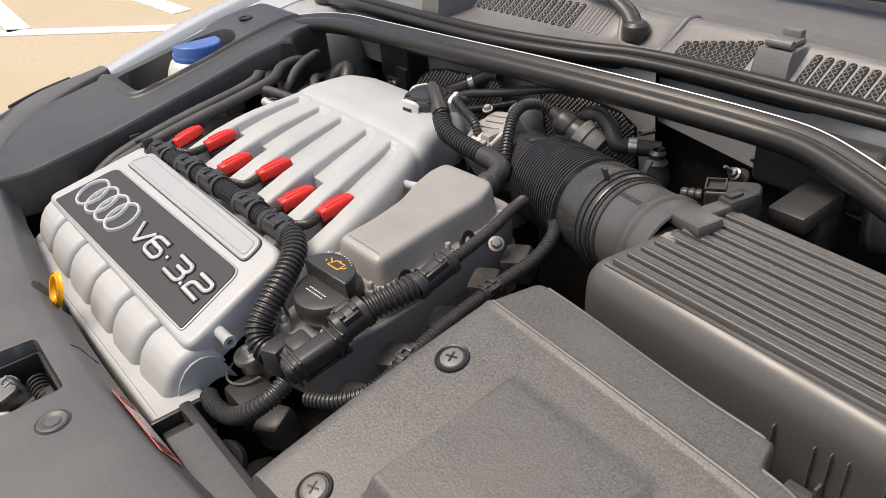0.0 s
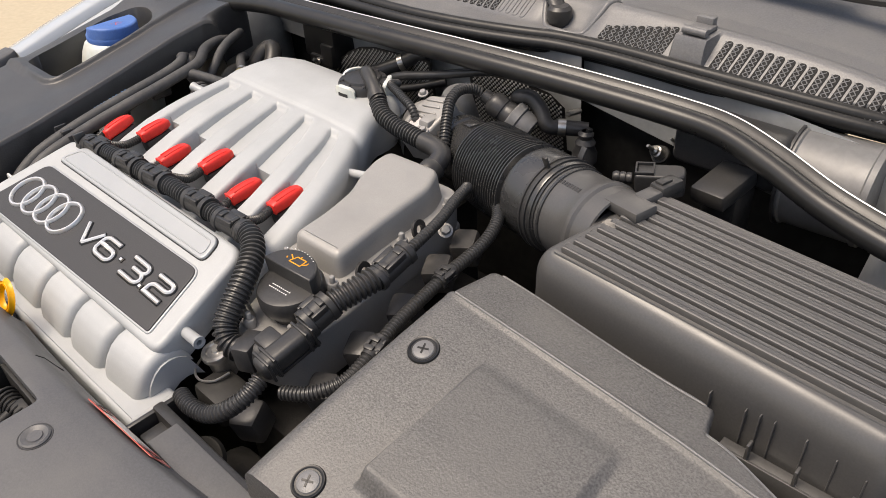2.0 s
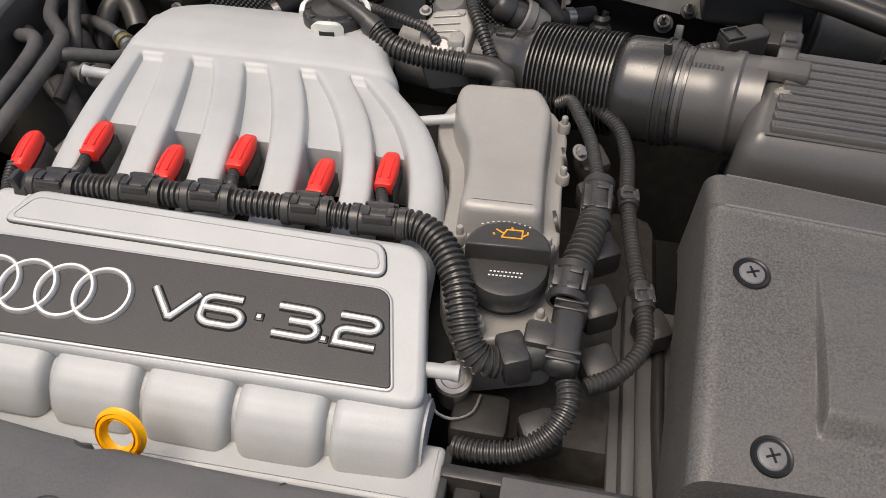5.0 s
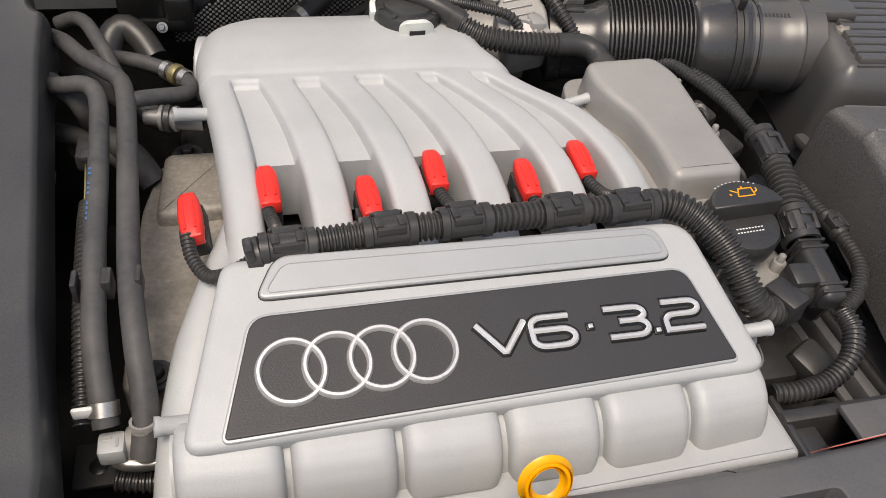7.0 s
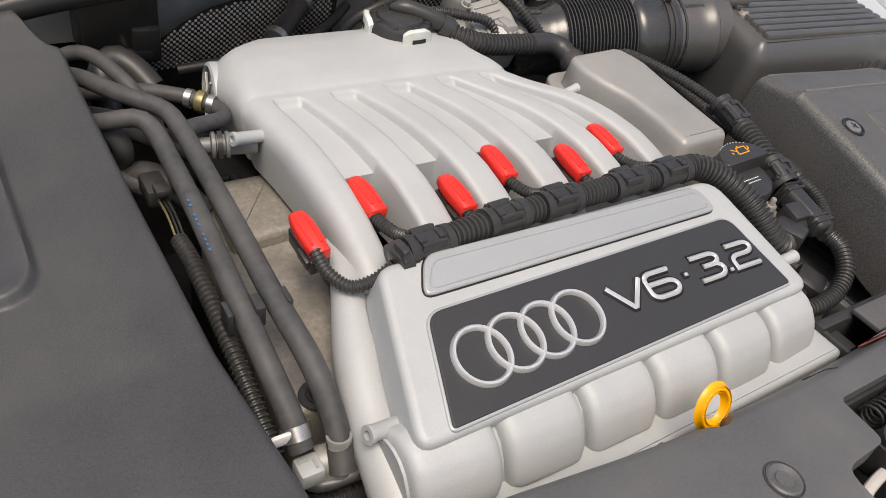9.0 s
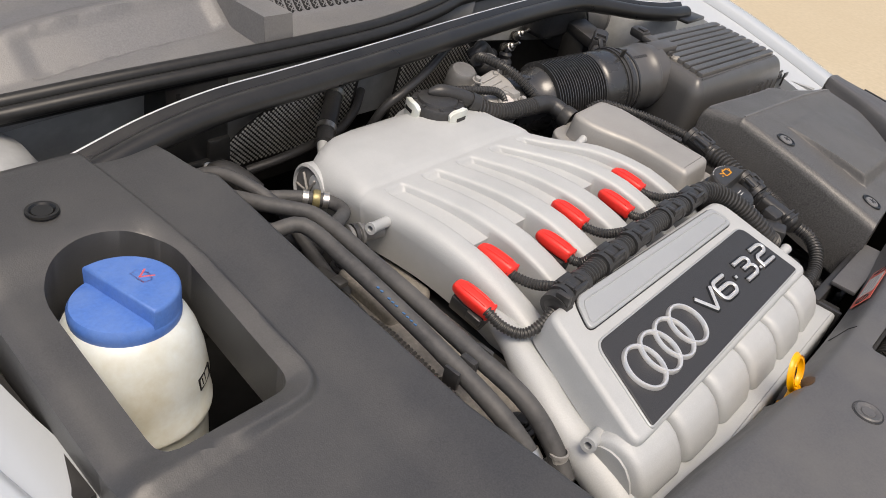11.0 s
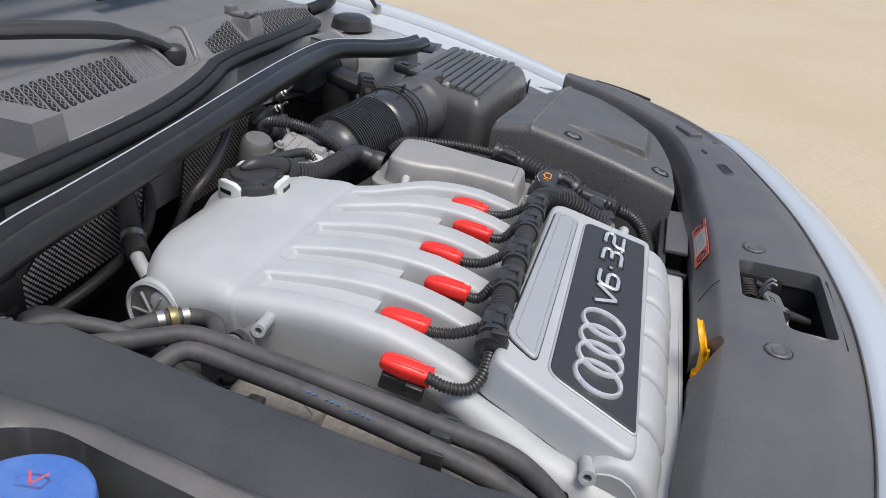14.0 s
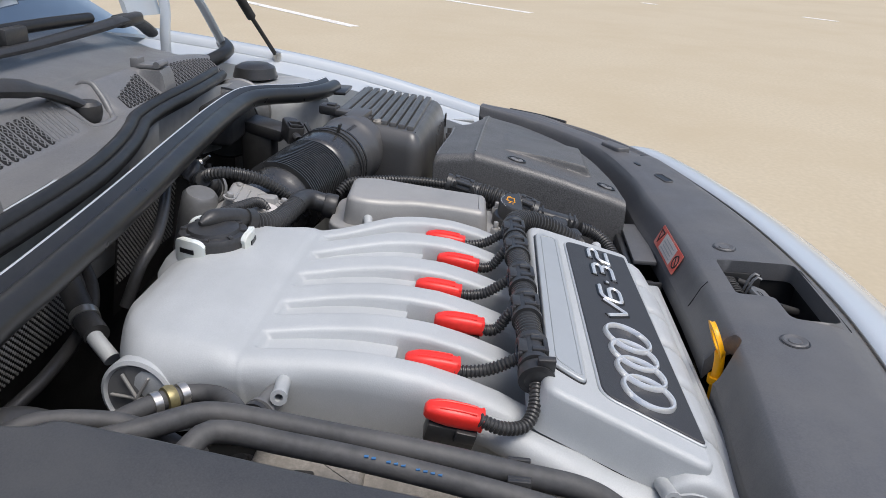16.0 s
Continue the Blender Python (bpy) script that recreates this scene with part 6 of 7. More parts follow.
# ---- right side: control unit cover and rear corner ----
def ecu_cover():
    c = thing("control_unit_cover", "dark grey textured plastic cover with recessed screws", "plastic cover", (0.42, 0.26, 0.60))

    def edge_front(x):
        lo, hi = 0.0, 1.0
        for k in range(24):
            mid = (lo + hi) / 2
            lo, hi = (mid, hi) if nose(mid, NOSE_IN).x < x else (lo, mid)
        return nose(lo, NOSE_IN).y + 0.021

    def rear(x):
        return 0.405 - 0.012 * ease((x - 0.29) / 0.2) + 0.0 * x - 0.028 * ease((x - 0.512) / 0.012) - 0.02 * ease((x - 0.53) / 0.09)

    def top(x, y):
        z = 0.794 - 0.30 * max(0.0, 0.30 - y) * ease((0.32 - y) / 0.08) - 0.035 * ease((0.30 - y) / 0.2)
        z = along(y, [(0.09, 0.728), (0.115, 0.738), (0.148, 0.748), (0.22, 0.767), (0.284, 0.7815), (0.325, 0.790), (0.341, 0.793), (0.36, 0.791), (0.40, 0.786), (0.42, 0.782)])
        z -= 0.055 * max(0.0, x - 0.28) + 0.06 * max(0.0, x - 0.52)
        # the raised wedge
        w = ease((x - 0.350 - 0.06 * (y - 0.17)) / 0.004) * ease((0.497 - x) / 0.012) * ease((0.308 - y) / 0.014) * ease((y - 0.165) / 0.014)
        # the bead along the crease
        z += 0.0022 * math.exp(-((y - 0.345 + 0.035 * max(0, x - 0.29)) / 0.0030) ** 2)
        return z + w * (0.0015 + 0.095 * (0.308 - y))

    us = [0, 0.0015, 0.004, 0.008, 0.014, 0.022, 0.032, 0.044] + span(0.056, 0.2, 14) + span(0.203, 0.26, 24) + span(0.265, 0.55, 26) + span(0.553, 0.60, 20) + span(0.605, 1, 60)
    vs = span(0, 0.66, 90) + span(0.664, 0.80, 34) + span(0.81, 0.96, 12) + [0.967, 0.974, 0.981, 0.987, 0.992, 0.996, 0.9985, 1.0]

    def fn(u, v):
        x = 0.266 + 0.385 * u
        a, b = edge_front(x), rear(x)
        c = min(0.350, b - 0.012)
        y = a + (c - a) * v / 0.8 if v < 0.8 else c + (b - c) * (v - 0.8) / 0.2
        xx = x + 0.018 * v * (1 - u)
        z = top(xx, y)
        # softly rolled border
        for d, r in ((x - 0.266, 0.014), (b - y, 0.010)):
            if d < r:
                z -= r - math.sqrt(max(0.0, r * r - (r - d) ** 2))
        return Vector((xx, y, z))

    part("shell", sheet(us, vs, fn, None, 0.080, 0.0, (-0.06, 0.0, -1)), DUSTY_LIT, c, angle=45)
    # scuffed crease and rear edge, their bright highlights painted in as paler tubes
    line = [(x, 0.345 - 0.035 * (x - 0.29)) for x in span(0.292, 0.64, 40)]
    part("crease_bead", tubed([(x, y, top(x, y) + 0.0002) for x, y in line], 0.0013, n=8, smooth=False), COWL_GREY, c, "pale crease, scuffed and with its highlight painted in")
    line = [(x, rear(x) - 0.0045) for x in span(0.300, 0.636, 90)]
    part("edge_bead", tubed([(x, y, top(x, y) - 0.0030) for x, y in line], 0.0024, n=8, smooth=False), COWL_GREY, c, "pale rear edge, scuffed and with its highlight painted in")
    for x, y in ((0.311, 0.284), (0.320, 0.148)):
        e = 0.005
        n = Vector((-(top(x + e, y) - top(x - e, y)) / (2 * e), -(top(x, y + e) - top(x, y - e)) / (2 * e), 1))
        m = turned((x, y, top(x, y) + 0.0004), (1, 0.4, 0), n)
        ring = part("screw_seat", lathed([(0.0, 0.0), (0.0110, 0.0004), (0.0118, 0.0012), (0.0134, 0.0014), (0.0142, 0.0)], m), OUTLINE, c)
        screw = part("screw", lathed([(0, 0.0022), (0.006, 0.0022), (0.009, 0.0014), (0.0098, 0.0002)], m), COWL_GREY, ring, "dull steel cross-head screw")
        bm = boxed((0, 0, 0.0022), (0.010, 0.0016, 0.0006), 0, m)
        box(bm, (0, 0, 0.0022), (0.0016, 0.010, 0.0006), m)
        bmesh.ops.translate(bm, verts=bm.verts, vec=n.normalized() * 0.0002)
        part("recess", bm, OUTLINE, screw)
    here(c)


ecu_cover()


def right_rear():
    b = thing("relay_box", "black plastic relay box with a sloping lid", "relay box", (0.36, 0.70, 0.68))
    m = pose(0.378, 0.676, 0.783, 10, -4, -8)
    part("lid", boxed((0, 0, 0), (0.042, 0.062, 0.020), 0.004, m), BLACK, b)
    part("case", boxed((0.38, 0.690, 0.74), (0.04, 0.05, 0.08), 0.006), DARK, b)
    here(b)
    c = thing("brake_servo_shroud", "large dark plastic shroud below the brace", "plastic shroud", (0.37, 0.74, 0.75))
    bm = boxed((0.358, 0.732, 0.800), (0.125, 0.05, 0.06), 0.010, pose(0, 0, 0), 3)
    part("shell", bm, BLACK, c)
    here(c)
    t = thing("fluid_tank", "grey metal drum with black end rim beside the strut turret", "fluid tank", (0.47, 0.70, 0.72))
    m = turned((0.462, 0.762, 0.776), (0, 0, 1), (1, 0.04, 0.02))
    part("drum", lathed([(0, -0.046), (0.052, -0.046), (0.056, -0.044), (0.0565, -0.038), (0.0545, -0.036), (0.0545, 0.036), (0.0565, 0.038), (0.056, 0.044), (0.052, 0.046), (0, 0.046)], m, 56), DRUM, t)
    part("end_rim", lathed([(0.0570, -0.0445), (0.0590, -0.0440), (0.0590, -0.0410), (0.0570, -0.0405)], m, 56), BLACK, t, "black end rim")
    here(t)
    for i, (x, y, z, r) in enumerate(((0.258, 0.738, 0.758, 0.0055), (0.285, 0.742, 0.775, 0.0045))):
        u = thing("bleed_valve", "small steel valve fitting on the dark bulkhead", "valve", (x, y, z))
        m = turned((x, y, z), (1, 0, 0), (-0.1, -0.6, 0.5))
        part("fitting", lathed([(r * 1.4, -0.02), (r * 1.4, -0.006), (r, -0.005), (r, 0.0), (r * 0.45, 0.002), (r * 0.45, 0.014), (r * 0.3, 0.016), (0, 0.016)], m, 14), STEEL, u)
        part("plate", lathed([(0, -0.018), (r * 2.1, -0.018), (r * 2.2, -0.022)], m, 20), DARK, u)
        here(u)
    g = thing("shift_linkage", "dark metal shift linkage with rubber boot", "linkage", (0.19, 0.70, 0.68))
    part("rod", tubed([(0.18, 0.70, 0.68), (0.185, 0.70, 0.76), (0.188, 0.702, 0.778)], 0.004, n=10), DARK, g)
    part("boot", lathed([(0.006, 0.03), (0.010, 0.026), (0.009, 0.02), (0.013, 0.014), (0.012, 0.008), (0.016, 0.0), (0.016, -0.012), (0.010, -0.014)], turned((0.184, 0.70, 0.745))), BLACK, g)
    here(g)


right_rear()


# ---- left side: washer bottle, its cover and the coolant pipes ----
OPENING = rounded([(-0.5225, 0.339), (-0.5225, 0.495), (-0.540, 0.526), (-0.578, 0.536), (-0.612, 0.524), (-0.630, 0.495), (-0.630, 0.339)], [0.018, 0.03, 0.03, 0.03, 0.03, 0.03, 0.018])
COLLAR = rounded([(-0.503, 0.322), (-0.507, 0.47), (-0.525, 0.60), (-0.535, 0.70), (-0.760, 0.70), (-0.760, 0.322)], [0.03, 0.01, 0.01, 0.01, 0.01, 0.01])


def collar_depth(x, y):
    """Distance inside the raised collar's outline, negative outside it."""
    p = Vector((x, y))
    best = 1.0
    for i in range(len(COLLAR)):
        q, d = COLLAR[i - 1], COLLAR[i] - COLLAR[i - 1]
        t = max(0.0, min(1.0, (p - q).dot(d) / max(1e-12, d.dot(d))))
        best = min(best, (q + d * t - p).length)
    return best if inside(p, COLLAR) else -best


def left_cover_z(x, y):
    base = along(y, [(0.07, 0.752), (0.10, 0.750), (0.14, 0.748), (0.25, 0.7595), (0.39, 0.7855), (0.50, 0.8085), (0.56, 0.818), (0.60, 0.823), (0.66, 0.826)])
    d = collar_depth(x, y)
    lift = 0.0065 * ease((y - 0.26) / 0.06) * ease((d + 0.003) / 0.006)
    # dished towards the opening
    lift -= 0.0085 * ease((y - 0.30) / 0.03) * ease((0.55 - y) / 0.05) * ease((d - 0.001) / 0.026)
    base += 0.003 * ease((x + 0.50) / 0.05)
    return base + lift - 0.02 * ease((-0.645 - x) / 0.05)


def washer_cover():
    c = thing("washer_bottle_cover", "dark grey textured plastic cover around the washer bottle", "plastic cover", (-0.53, 0.38, 0.66))
    xs = span(-0.664, -0.545, 18) + span(-0.540, -0.494, 26) + span(-0.488, -0.428, 10) + span(-0.424, -0.405, 9)
    ys = span(0, 0.34, 26) + span(0.345, 0.50, 44) + span(0.507, 0.93, 50) + span(0.937, 0.988, 10) + [0.992, 0.996, 0.9985, 1]

    def fn(x, v):
        front = 0.100 + 0.9 * max(0, -x - 0.43) ** 1.5
        rear = 0.655 - 0.10 * ease((x + 0.47) / 0.06)
        if x > -0.47:
            rear = 0.655 - 0.075 * ease((x + 0.47) / 0.065)
        y = front + (rear - front) * v
        xx = x - along(y, [(0.14, 0.0), (0.25, 0.015), (0.39, 0.025), (0.50, 0.032), (0.60, 0.035)]) * ease((x + 0.48) / 0.075)
        z = left_cover_z(xx, y)
        # softly rolled rear and engine-side borders
        for d, q in ((rear - y, 0.030), (-0.405 - x, 0.005)):
            if d < q:
                z -= q - math.sqrt(max(0.0, q * q - (q - d) ** 2))
        return Vector((xx, y, z))

    def hole(x, v):
        return inside(fn(x, v).xy, OPENING)

    bm = sheet(xs, ys, fn, hole)
    snap(bm, OPENING, 0.009, left_cover_z)
    part("shell", skirted(bm, 0.055, 0.004), PANEL, c, angle=45)
    m = turned((-0.592, 0.570, left_cover_z(-0.592, 0.570) + 0.0006))
    part("screw", lathed([(0, 0.001), (0.008, 0.001), (0.0085, 0.0), (0.010, 0.002), (0.0125, 0.002), (0.013, 0.0)], m), OUTLINE, c)
    here(c)

    b = thing("washer_bottle", "translucent white washer fluid bottle with a blue cap", "washer bottle", (-0.575, 0.455, 0.62))
    m = turned((-0.582, 0.468, 0.785), (0.15, -0.98, 0), (0.02, 0.05, 1))
    body = lathed([(0.0, 0.006), (0.030, 0.006), (0.041, 0.001), (0.0465, -0.004), (0.0520, -0.016), (0.0570, -0.034), (0.0600, -0.056), (0.0605, -0.080), (0.0620, -0.082), (0.0620, -0.087), (0.058, -0.090), (0.058, -0.16), (0, -0.16)], m, 48)
    part("bottle", body, TANK, b)
    part("cap_skirt", lathed([(0.036, -0.004), (0.0400, -0.002), (0.0412, 0.004), (0.0412, 0.010), (0.0390, 0.0135), (0.034, 0.0145), (0.0, 0.0145)], m, 44), BLUE, b)
    half = [Vector((0.0410 * math.cos(a), 0.0410 * math.sin(a))) for a in span(radians(-8), radians(188), 30)]
    part("grip", slabbed(half, 0.004, 0.028, 0.0035, m), BLUE, b, "blue raised half-round grip")
    # faded symbol on the cap
    bm = bmesh.new()
    k = m @ Matrix.Translation((0.0, 0.016, 0.0007))
    stroke(bm, [(-0.008, -0.004), (0.008, -0.004), (0.0095, 0.003), (0.0, 0.006), (-0.0095, 0.003), (-0.008, -0.004)], 0.0022, 0.0269, 0.0273, k)
    stroke(bm, [(-0.006, 0.008), (-0.002, 0.002), (0.0, -0.002)], 0.0020, 0.0269, 0.0274, k)
    stroke(bm, [(0.006, 0.008), (0.002, 0.002), (0.0, -0.002)], 0.0020, 0.0269, 0.0274, k)
    part("symbol", bm, RED_PRINT, b, "faded red washer symbol")
    # open book mark moulded on the bottle
    bm = bmesh.new()
    mw = Vector((0.62, -0.78, 0))
    mm = turned(Vector((-0.583, 0.4655, 0.735)) + mw * 0.0590, Vector((0.78, 0.62, 0)), mw + Vector((0, 0, 0.12)))
    for s in (-1, 1):
        stroke(bm, [(0, -0.006), (s * 0.010, -0.0045), (s * 0.010, 0.0055), (0, 0.005)], 0.0015, -0.0005, 0.0008, mm)
    stroke(bm, [(0, -0.006), (0, 0.005)], 0.0014, -0.0005, 0.0009, mm)
    stroke(bm, [(-0.005, -0.003), (-0.005, 0.003)], 0.0012, -0.0005, 0.0009, mm)
    part("book_mark", bm, OUTLINE, b, "black open book mark")
    here(b)


washer_cover()


def left_pipes():
    for pts, r, label in (
        ([(-0.445, 0.60, 0.775), (-0.428, 0.566, 0.787), (-0.408, 0.531, 0.790), (-0.390, 0.513, 0.788), (-0.376, 0.497, 0.786), (-0.371, 0.470, 0.782), (-0.3685, 0.42, 0.774), (-0.3665, 0.36, 0.765), (-0.364, 0.29, 0.752), (-0.359, 0.235, 0.738), (-0.356, 0.20, 0.712), (-0.360, 0.175, 0.688)], lambda f: 0.0074 + 0.0016 * f, "grey black rubber coolant hose running beside the engine"),
        ([(-0.445, 0.52, 0.770), (-0.424, 0.498, 0.783), (-0.403, 0.488, 0.789), (-0.3935, 0.474, 0.786), (-0.3905, 0.44, 0.779), (-0.389, 0.39, 0.771), (-0.3885, 0.32, 0.758), (-0.387, 0.25, 0.740), (-0.384, 0.215, 0.722), (-0.382, 0.195, 0.704)], lambda f: 0.0074 + 0.0016 * f, "second coolant hose lying along the first"),
        ([(-0.44, 0.612, 0.782), (-0.424, 0.606, 0.790), (-0.412, 0.592, 0.793), (-0.402, 0.570, 0.791), (-0.391, 0.545, 0.783), (-0.382, 0.525, 0.768), (-0.378, 0.50, 0.748), (-0.378, 0.46, 0.73)], 0.0066, "thinner black hose arching over the coolant hoses"),
    ):
        h = thing("coolant_hose", label, "hose", (pts[5][0], pts[5][1], 0.70), "coolant hoses beside the engine")
        part("hose", tubed(pts, r, n=18, step=0.008), RUBBER, h)
        x, y, z = pts[6]
        if "thinner" not in label:
            part("clip", box(boxed((x - 0.0115, 0.285, 0.750), (0.004, 0.016, 0.018), 0.001), (x + 0.0115, 0.285, 0.750), (0.004, 0.016, 0.018), None, 0.001), BLACK, h, "black plastic clip")
        if "second" in label:
            bm = bmesh.new()
            for k in range(11):
                if k in (2, 6):
                    continue
                box(bm, (-0.3935, 0.385 - 0.0048 * k, 0.7772 - 0.0009 * k), (0.0020, 0.0028, 0.0008), pose(0, 0, 0))
            part("print", bm, BLUE_PRINT, h, "faded blue print")
        if "second" in label:
            part("clamp", lathed([(0.0092, -0.005), (0.0104, -0.005), (0.0104, 0.005), (0.0092, 0.005)], turned((-0.3828, 0.204, 0.712), (1, 0, 0), (0, 0.75, 0.66)), 20), STEEL, h, "steel spring clamp")
            part("clamp_tab", boxed((-0.395, 0.200, 0.716), (0.014, 0.004, 0.010), 0.002), WHITE, h, "pale clamp tab")
            bm = boxed((-0.380, 0.187, 0.690), (0.018, 0.018, 0.016), 0.003)
            part("fitting", bm, SILVER, h, "square silver pipe fitting")
            for dx, dy, w, l in ((-0.003, 0.003, 0.007, 0.002), (0.004, -0.001, 0.002, 0.008)):
                part("slot", boxed((-0.380 + dx, 0.187 + dy, 0.6982), (w, l, 0.0008)), INNER, h)
        here(h)
    q = thing("heater_hose", "black hose with a brass quick coupling and bright clamps", "hose", (-0.35, 0.53, 0.75))
    part("hose", tubed([(-0.43, 0.61, 0.745), (-0.400, 0.585, 0.760), (-0.372, 0.566, 0.766), (-0.350, 0.553, 0.766), (-0.331, 0.540, 0.764), (-0.322, 0.527, 0.763), (-0.321, 0.514, 0.763), (-0.328, 0.503, 0.766), (-0.345, 0.490, 0.773), (-0.363, 0.479, 0.778), (-0.378, 0.474, 0.776)], 0.0072, n=14), RUBBER, q)
    m = turned((-0.333, 0.5405, 0.764), (0, 0, 1), (0.76, -0.64, -0.05))
    part("coupling", lathed([(0.007, -0.0040), (0.0098, -0.0036), (0.0106, 0.0), (0.0098, 0.0036), (0.007, 0.0040)], m, 20), BRASS, q, "olive brass coupling ring")
    for d in (-0.011, 0.010):
        part("clamp", lathed([(0.0074, d - 0.003), (0.0090, d - 0.003), (0.0090, d + 0.003), (0.0074, d + 0.003)], m, 18), STEEL, q, "bright steel clamp")
    here(q)
    k = thing("pump_bracket", "black gloss bracket box with a steel stud on the bulkhead", "bracket", (-0.352, 0.725, 0.70))
    bm = boxed((-0.360, 0.735, 0.780), (0.080, 0.05, 0.11), 0.006)
    box(bm, (-0.336, 0.715, 0.738), (0.030, 0.02, 0.04), None, 0.004)
    part("case", bm, GLOSS, k)
    part("foot", boxed((-0.355, 0.712, 0.727), (0.052, 0.016, 0.016), 0.004), GLOSS, k)
    part("stud", lathed([(0, 0.012), (0.003, 0.012), (0.0035, 0.010), (0.0035, 0.003), (0.006, 0.003), (0.006, 0)], turned((-0.355, 0.703, 0.727), (1, 0, 0), (0, -0.9, 0.5)), 12), STEEL, k, "steel stud")
    here(k)
    s = thing("sensor", "grey sensor fitting with black rings on the manifold flank", "sensor", (-0.345, 0.465, 0.75))
    m = turned((-0.338, 0.474, 0.760), (0, 0, 1), (-1, 0.22, 0.0))
    part("body", lathed([(0.009, -0.03), (0.009, -0.008), (0.0115, -0.007), (0.0115, -0.004), (0.0090, -0.003), (0.0090, 0.004), (0.0115, 0.005), (0.0115, 0.008), (0.007, 0.009), (0.007, 0.022), (0, 0.022)], m, 20), DRUM, s)
    part("ring", lathed([(0.0092, -0.001), (0.0120, -0.001), (0.0120, 0.003), (0.0092, 0.003)], m, 20), BLACK, s)
    here(s)
    v = thing("cam_cover", "dirty cast aluminium head cover beside the manifold", "head cover", (-0.33, 0.35, 0.66))
    outline = rounded([(-0.376, 0.224), (-0.30, 0.224), (-0.285, 0.488), (-0.355, 0.488), (-0.370, 0.42)], 0.012)
    part("cover", slabbed(outline, 0.62, 0.702, 0.006), CAST_DIRTY, v)
    outline = rounded([(-0.356, 0.395), (-0.29, 0.400), (-0.285, 0.484), (-0.350, 0.484)], 0.010)
    part("step", slabbed(outline, 0.69, 0.716, 0.007), CAST_DIRTY, v)
    for x, y, z in ((-0.352, 0.234, 0.702), (-0.330, 0.492, 0.706)):
        m = turned((x, y, z))
        w = part("washer", lathed([(0, 0.002), (0.014, 0.002), (0.015, 0.0)], m, 24), BLACK, v)
        bolt(m @ Matrix.Translation((0, 0, 0.002)), 0.0065, 0.006, DARK, w)
    here(v)
    for pts, r, label, rib in (
        ([(-0.402, 0.385, 0.742), (-0.401, 0.35, 0.742), (-0.400, 0.28, 0.728), (-0.398, 0.20, 0.70)], 0.0070, "ribbed black conduit below the coolant hoses", 0.0016),
        ([(-0.381, 0.187, 0.690), (-0.379, 0.184, 0.680), (-0.368, 0.181, 0.676), (-0.340, 0.180, 0.676)], 0.0058, "short steel pipe below the hose fitting", 0),
        ([(-0.385, 0.186, 0.652), (-0.365, 0.182, 0.650), (-0.335, 0.180, 0.648)], 0.0085, "short ribbed conduit at the front of the engine", 0.0016),
    ):
        o = thing("wiring_conduit" if rib else "coolant_pipe", label, "conduit" if rib else "pipe", pts[0])
        part("tube", tubed(pts, r, n=14, ribs=rib, pitch=0.0045), CONDUIT if rib else STEEL, o)
        here(o)
    o = thing("coolant_outlet", "dull cast coolant outlet pipe below the hose end", "pipe", (-0.35, 0.19, 0.67))
    part("pipe", lathed([(0, -0.022), (0.011, -0.022), (0.012, -0.020), (0.012, 0.024), (0, 0.024)], turned((-0.350, 0.190, 0.686), (0, 0, 1), (1, -0.15, 0.05)), 20), CAST, o)
    part("neck", lathed([(0.008, -0.012), (0.008, 0.016), (0.009, 0.017), (0.009, 0.020), (0.007, 0.020)], turned((-0.3585, 0.186, 0.692), (1, 0, 0), (0.05, 0.25, 1)), 16), CAST, o)
    here(o)
    o = thing("pipe_bracket", "dark steel bracket with a bolt hole", "bracket", (-0.397, 0.20, 0.64))
    part("plate", boxed((-0.397, 0.198, 0.655), (0.032, 0.036, 0.004), 0.001), DARK, o)
    part("hole", lathed([(0, 0.0026), (0.006, 0.0026), (0.007, 0.002)], turned((-0.396, 0.196, 0.655)), 16), OUTLINE, o)
    here(o)
    k = thing("wiring_connector", "black wiring connector with thin brown wires", "connector", (-0.405, 0.41, 0.70))
    part("body", boxed((-0.404, 0.440, 0.752), (0.018, 0.03, 0.016), 0.003), BLACK, k)
    part("clip", boxed((-0.402, 0.425, 0.7615), (0.012, 0.014, 0.006), 0.002), BLACK, k)
    for dx, mat in ((-0.002, BRASS), (0.001, DARK), (0.004, BLACK)):
        part("wire", tubed([(-0.403 + dx, 0.426, 0.752), (-0.402 + dx, 0.405, 0.750), (-0.402 + dx, 0.384, 0.743)], 0.0010, n=6), mat, k)
    here(k)
    f = thing("hose_bundle", "black rubber hoses curving behind the coolant hoses", "hose", (-0.40, 0.60, 0.70), kind="")
    part("hose", tubed([(-0.43, 0.60, 0.73), (-0.40, 0.56, 0.74), (-0.37, 0.53, 0.735), (-0.34, 0.52, 0.72)], 0.011, n=14), RUBBER, f)
    part("hose", tubed([(-0.44, 0.525, 0.772), (-0.420, 0.505, 0.768), (-0.412, 0.502, 0.750), (-0.413, 0.528, 0.712)], 0.0088, n=14), RUBBER, f)
    part("hose", tubed([(-0.445, 0.52, 0.722), (-0.42, 0.505, 0.722), (-0.40, 0.49, 0.718), (-0.378, 0.48, 0.70)], 0.0088, n=14), RUBBER, f)
    part("elbow", tubed([(-0.402, 0.59, 0.715), (-0.400, 0.622, 0.752), (-0.386, 0.636, 0.764), (-0.370, 0.626, 0.757), (-0.357, 0.608, 0.742)], 0.0135, n=14), BLACK, f)
    part("hose", tubed([(-0.43, 0.52, 0.70), (-0.40, 0.50, 0.725), (-0.375, 0.475, 0.72), (-0.36, 0.46, 0.70)], 0.012, n=14), RUBBER, f)
    here(f)


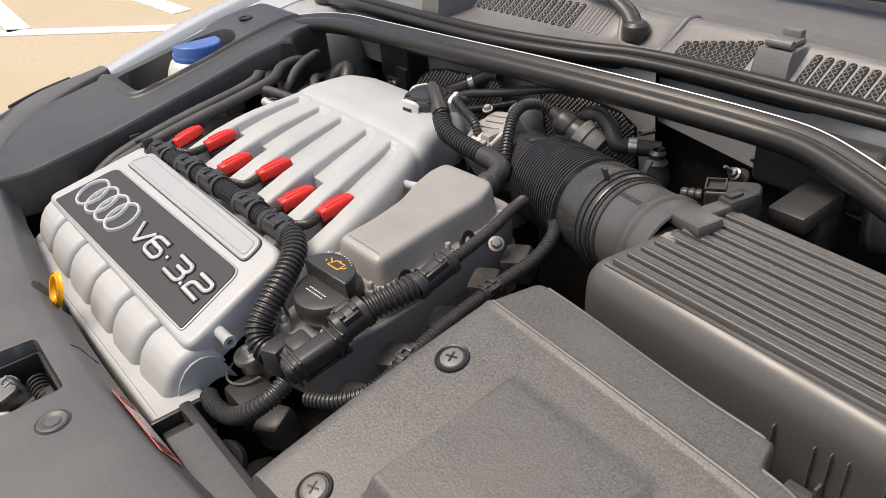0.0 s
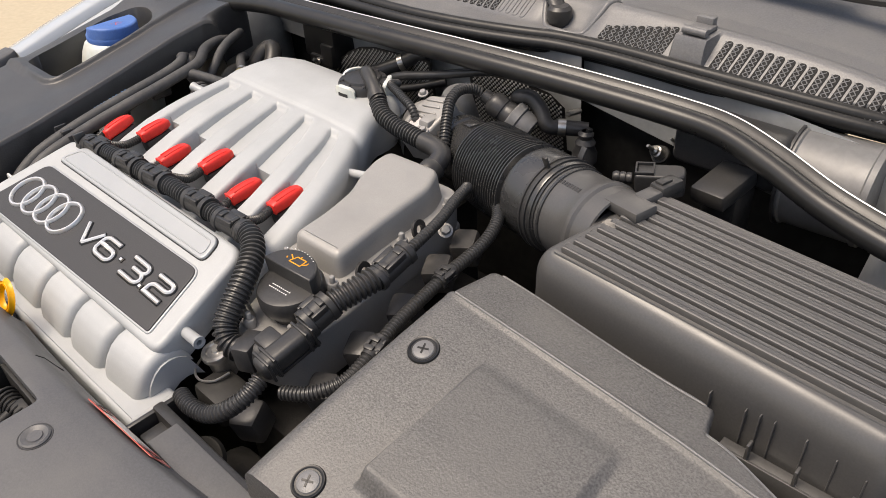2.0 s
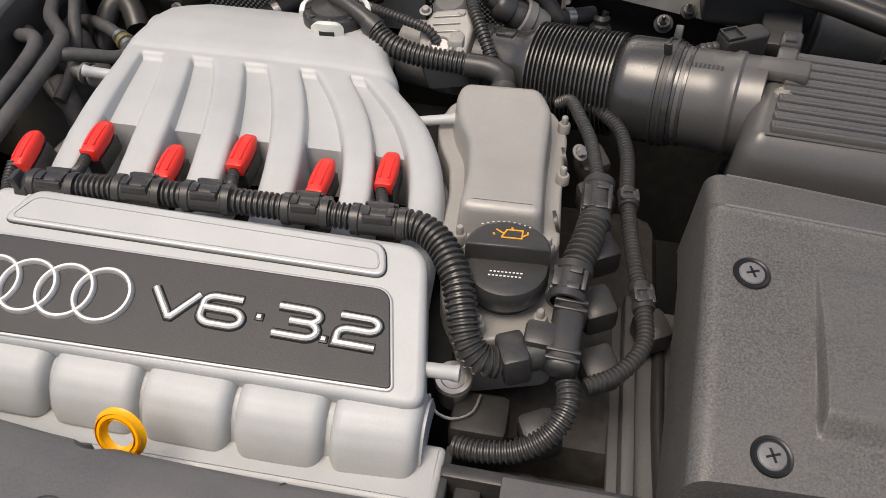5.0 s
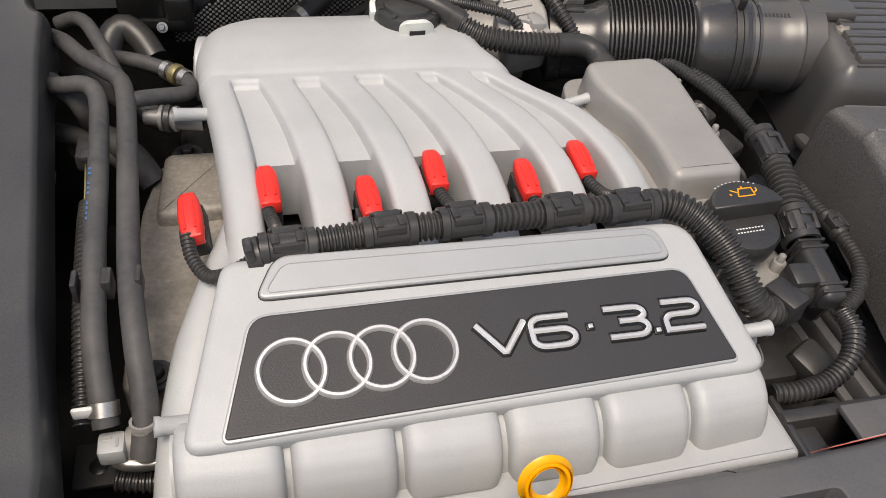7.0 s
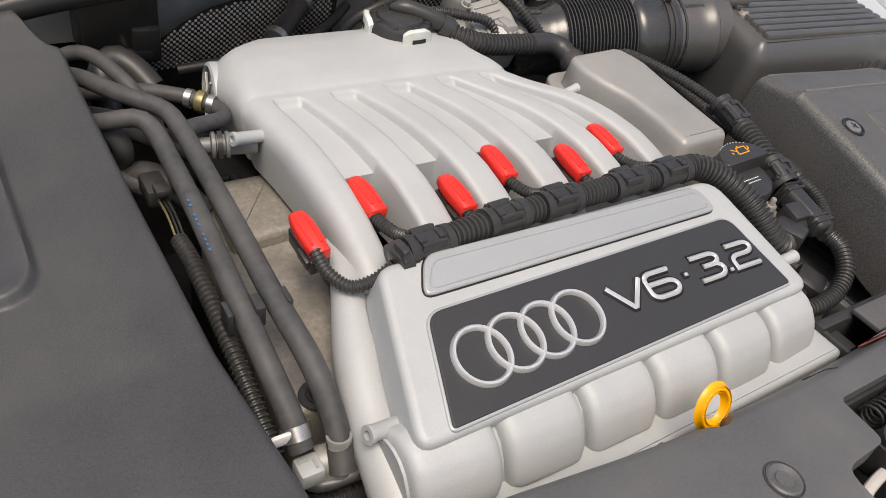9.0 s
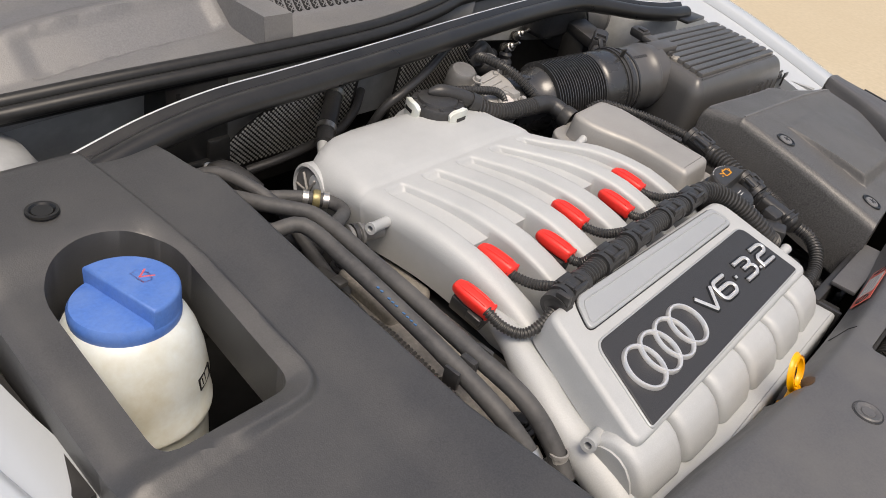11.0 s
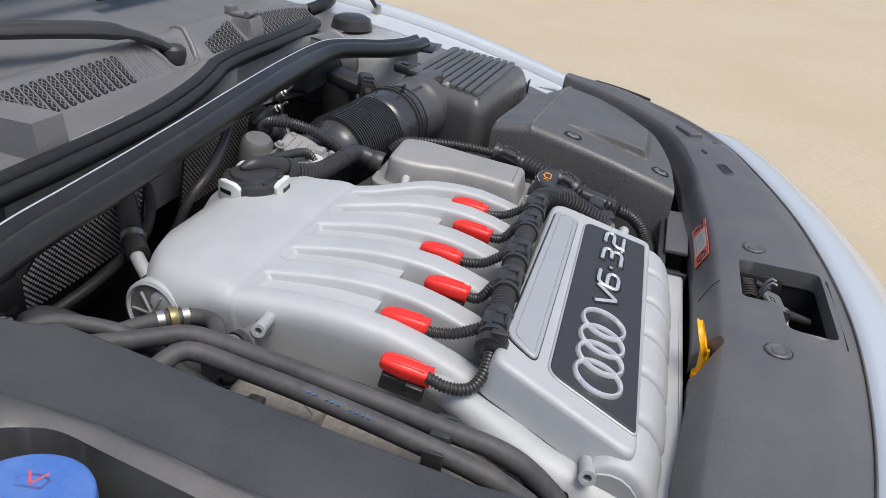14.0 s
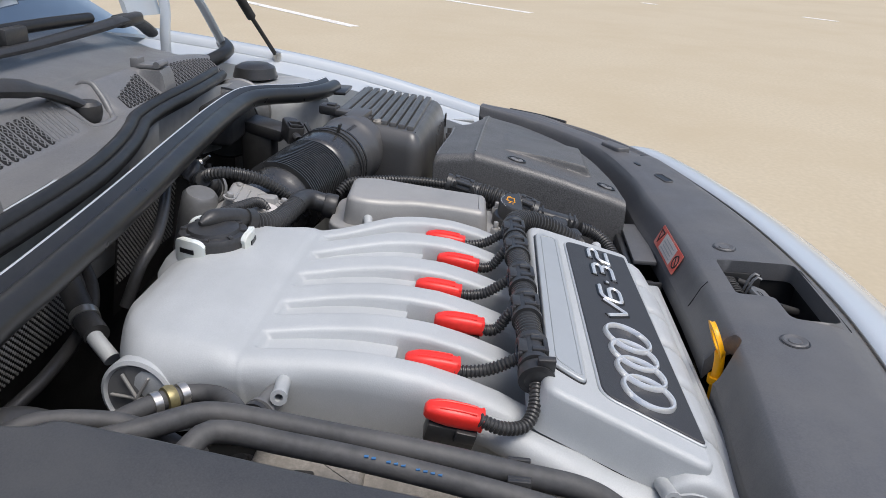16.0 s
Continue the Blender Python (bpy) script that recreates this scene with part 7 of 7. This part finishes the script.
left_pipes()


# ---- label on the lock panel ----
def warning_label():
    l = thing("warning_label", "red and silver warning sticker on the lock panel", "sticker", (0.148, 0.09, 0.725))
    o, w = Vector((0.147, 0.0830, 0.7225)), None
    x = Vector((0.118, 0.005, 0.003)).normalized()
    up = Vector((0.0, -0.0135, 0.031))
    n = x.cross(up).normalized()
    if n.z < 0:
        n = -n
    m = turned(o + n * 0.002, x, n)
    part("film", slabbed(rounded([(-0.052, -0.014), (0.052, -0.014), (0.052, 0.014), (-0.052, 0.014)], 0.002), 0, 0.0006, 0.0002, m), LABEL_RED, l)
    part("field", boxed((0.0, 0, 0.0007), (0.055, 0.022, 0.0004), 0, m), LABEL, l, "silver middle field")
    bm = bmesh.new()
    for k in range(4):
        box(bm, (0, 0.007 - 0.0045 * k, 0.001), (0.044 - 0.006 * (k % 2), 0.0016, 0.0003), m)
    part("print", bm, INNER, l, "rows of small print")
    bm = bmesh.new()
    stroke(bm, [(0.034, -0.008), (0.049, -0.008), (0.0415, 0.008), (0.034, -0.008)], 0.002, 0.0006, 0.0011, m)
    part("symbol", bm, OUTLINE, l, "black warning triangle")
    bm = bmesh.new()
    stroke(bm, [(-0.0405 + 0.008 * math.cos(a), 0.008 * math.sin(a)) for a in span(0, 2 * math.pi, 20)[:-1]], 0.002, 0.0006, 0.0011, m, True)
    stroke(bm, [(-0.046, 0.0055), (-0.035, -0.0055)], 0.002, 0.0006, 0.0011, m)
    part("symbol", bm, OUTLINE, l, "black crossed ring symbol")
    here(l)


warning_label()


# ---- raised bonnet with its gas strut ----
def bonnet():
    b = thing("bonnet", "raised silver bonnet seen from its ribbed inside", "bonnet", (0, 0.96, 0.93))

    def fn(u, v):
        x = 0.66 * u * (1 - 0.12 * v)
        return Vector((x, 0.965 + 0.34 * v + 0.02 * (1 - u * u), 0.962 + 0.95 * v))

    part("skin", sheet(span(-1, 1, 24), span(0, 1, 16), lambda u, v: fn(u, v) + Vector((0, 0.02, 0)), None, 0.02, 0, (0, -1, 0.3)), CAR, b)
    for u in (-0.96, 0.96, -0.35, 0.35):
        part("rib", tubed([fn(u, v) + Vector((0, -0.004, 0)) for v in span(0.0, 1, 8)], 0.022, n=10, flat=0.5), CAR, b)
    for v in (0.02, 0.3, 0.96):
        part("rib", tubed([fn(u, v) + Vector((0, -0.004, 0)) for u in span(-0.96, 0.96, 10)], 0.022, n=10, flat=0.5), CAR, b)
    for s in (-1, 1):
        part("hinge", tubed([(s * 0.583, 0.92, 0.845), (s * 0.585, 0.92, 0.885), (s * 0.600, 0.925, 0.945), (s * 0.605, 0.96, 1.0)], 0.010, n=10, flat=0.6), CAR, b)
        part("hinge_arm", tubed([(s * 0.690, 0.845, 0.845), (s * 0.677, 0.85, 0.864), (s * 0.624, 0.87, 0.945), (s * 0.60, 0.90, 1.0)], 0.010, n=10, flat=0.6), CAR, b)
        bm = sheet(span(0, 1, 6), span(0, 1, 6), lambda u, v: Vector((s * (0.478 + 0.127 * u + 0.02 * v), 0.932 + 0.05 * v, 0.926 - 0.008 * u + 0.14 * v)), None, 0.008, 0, (0, 1, 0))
        part("corner_panel", bm, CAR, b, "silver inner corner panel")
    here(b)
    g = thing("gas_strut", "dark thin gas strut holding the bonnet up", "gas strut", (0.733, 0.76, 0.83))
    part("rod", tubed([(0.733, 0.76, 0.834), (0.676, 0.79, 0.914)], 0.0042, n=10, smooth=False), DARK, g)
    part("cylinder", tubed([(0.676, 0.79, 0.914), (0.52, 0.865, 1.13), (0.50, 0.98, 1.30)], 0.0085, n=12), DARK, g)
    part("ball_end", lathed([(0, 0.012), (0.008, 0.008), (0.009, 0), (0.006, -0.008), (0.006, -0.02)], turned((0.733, 0.76, 0.834))), STEEL, g)
    here(g)


bonnet()
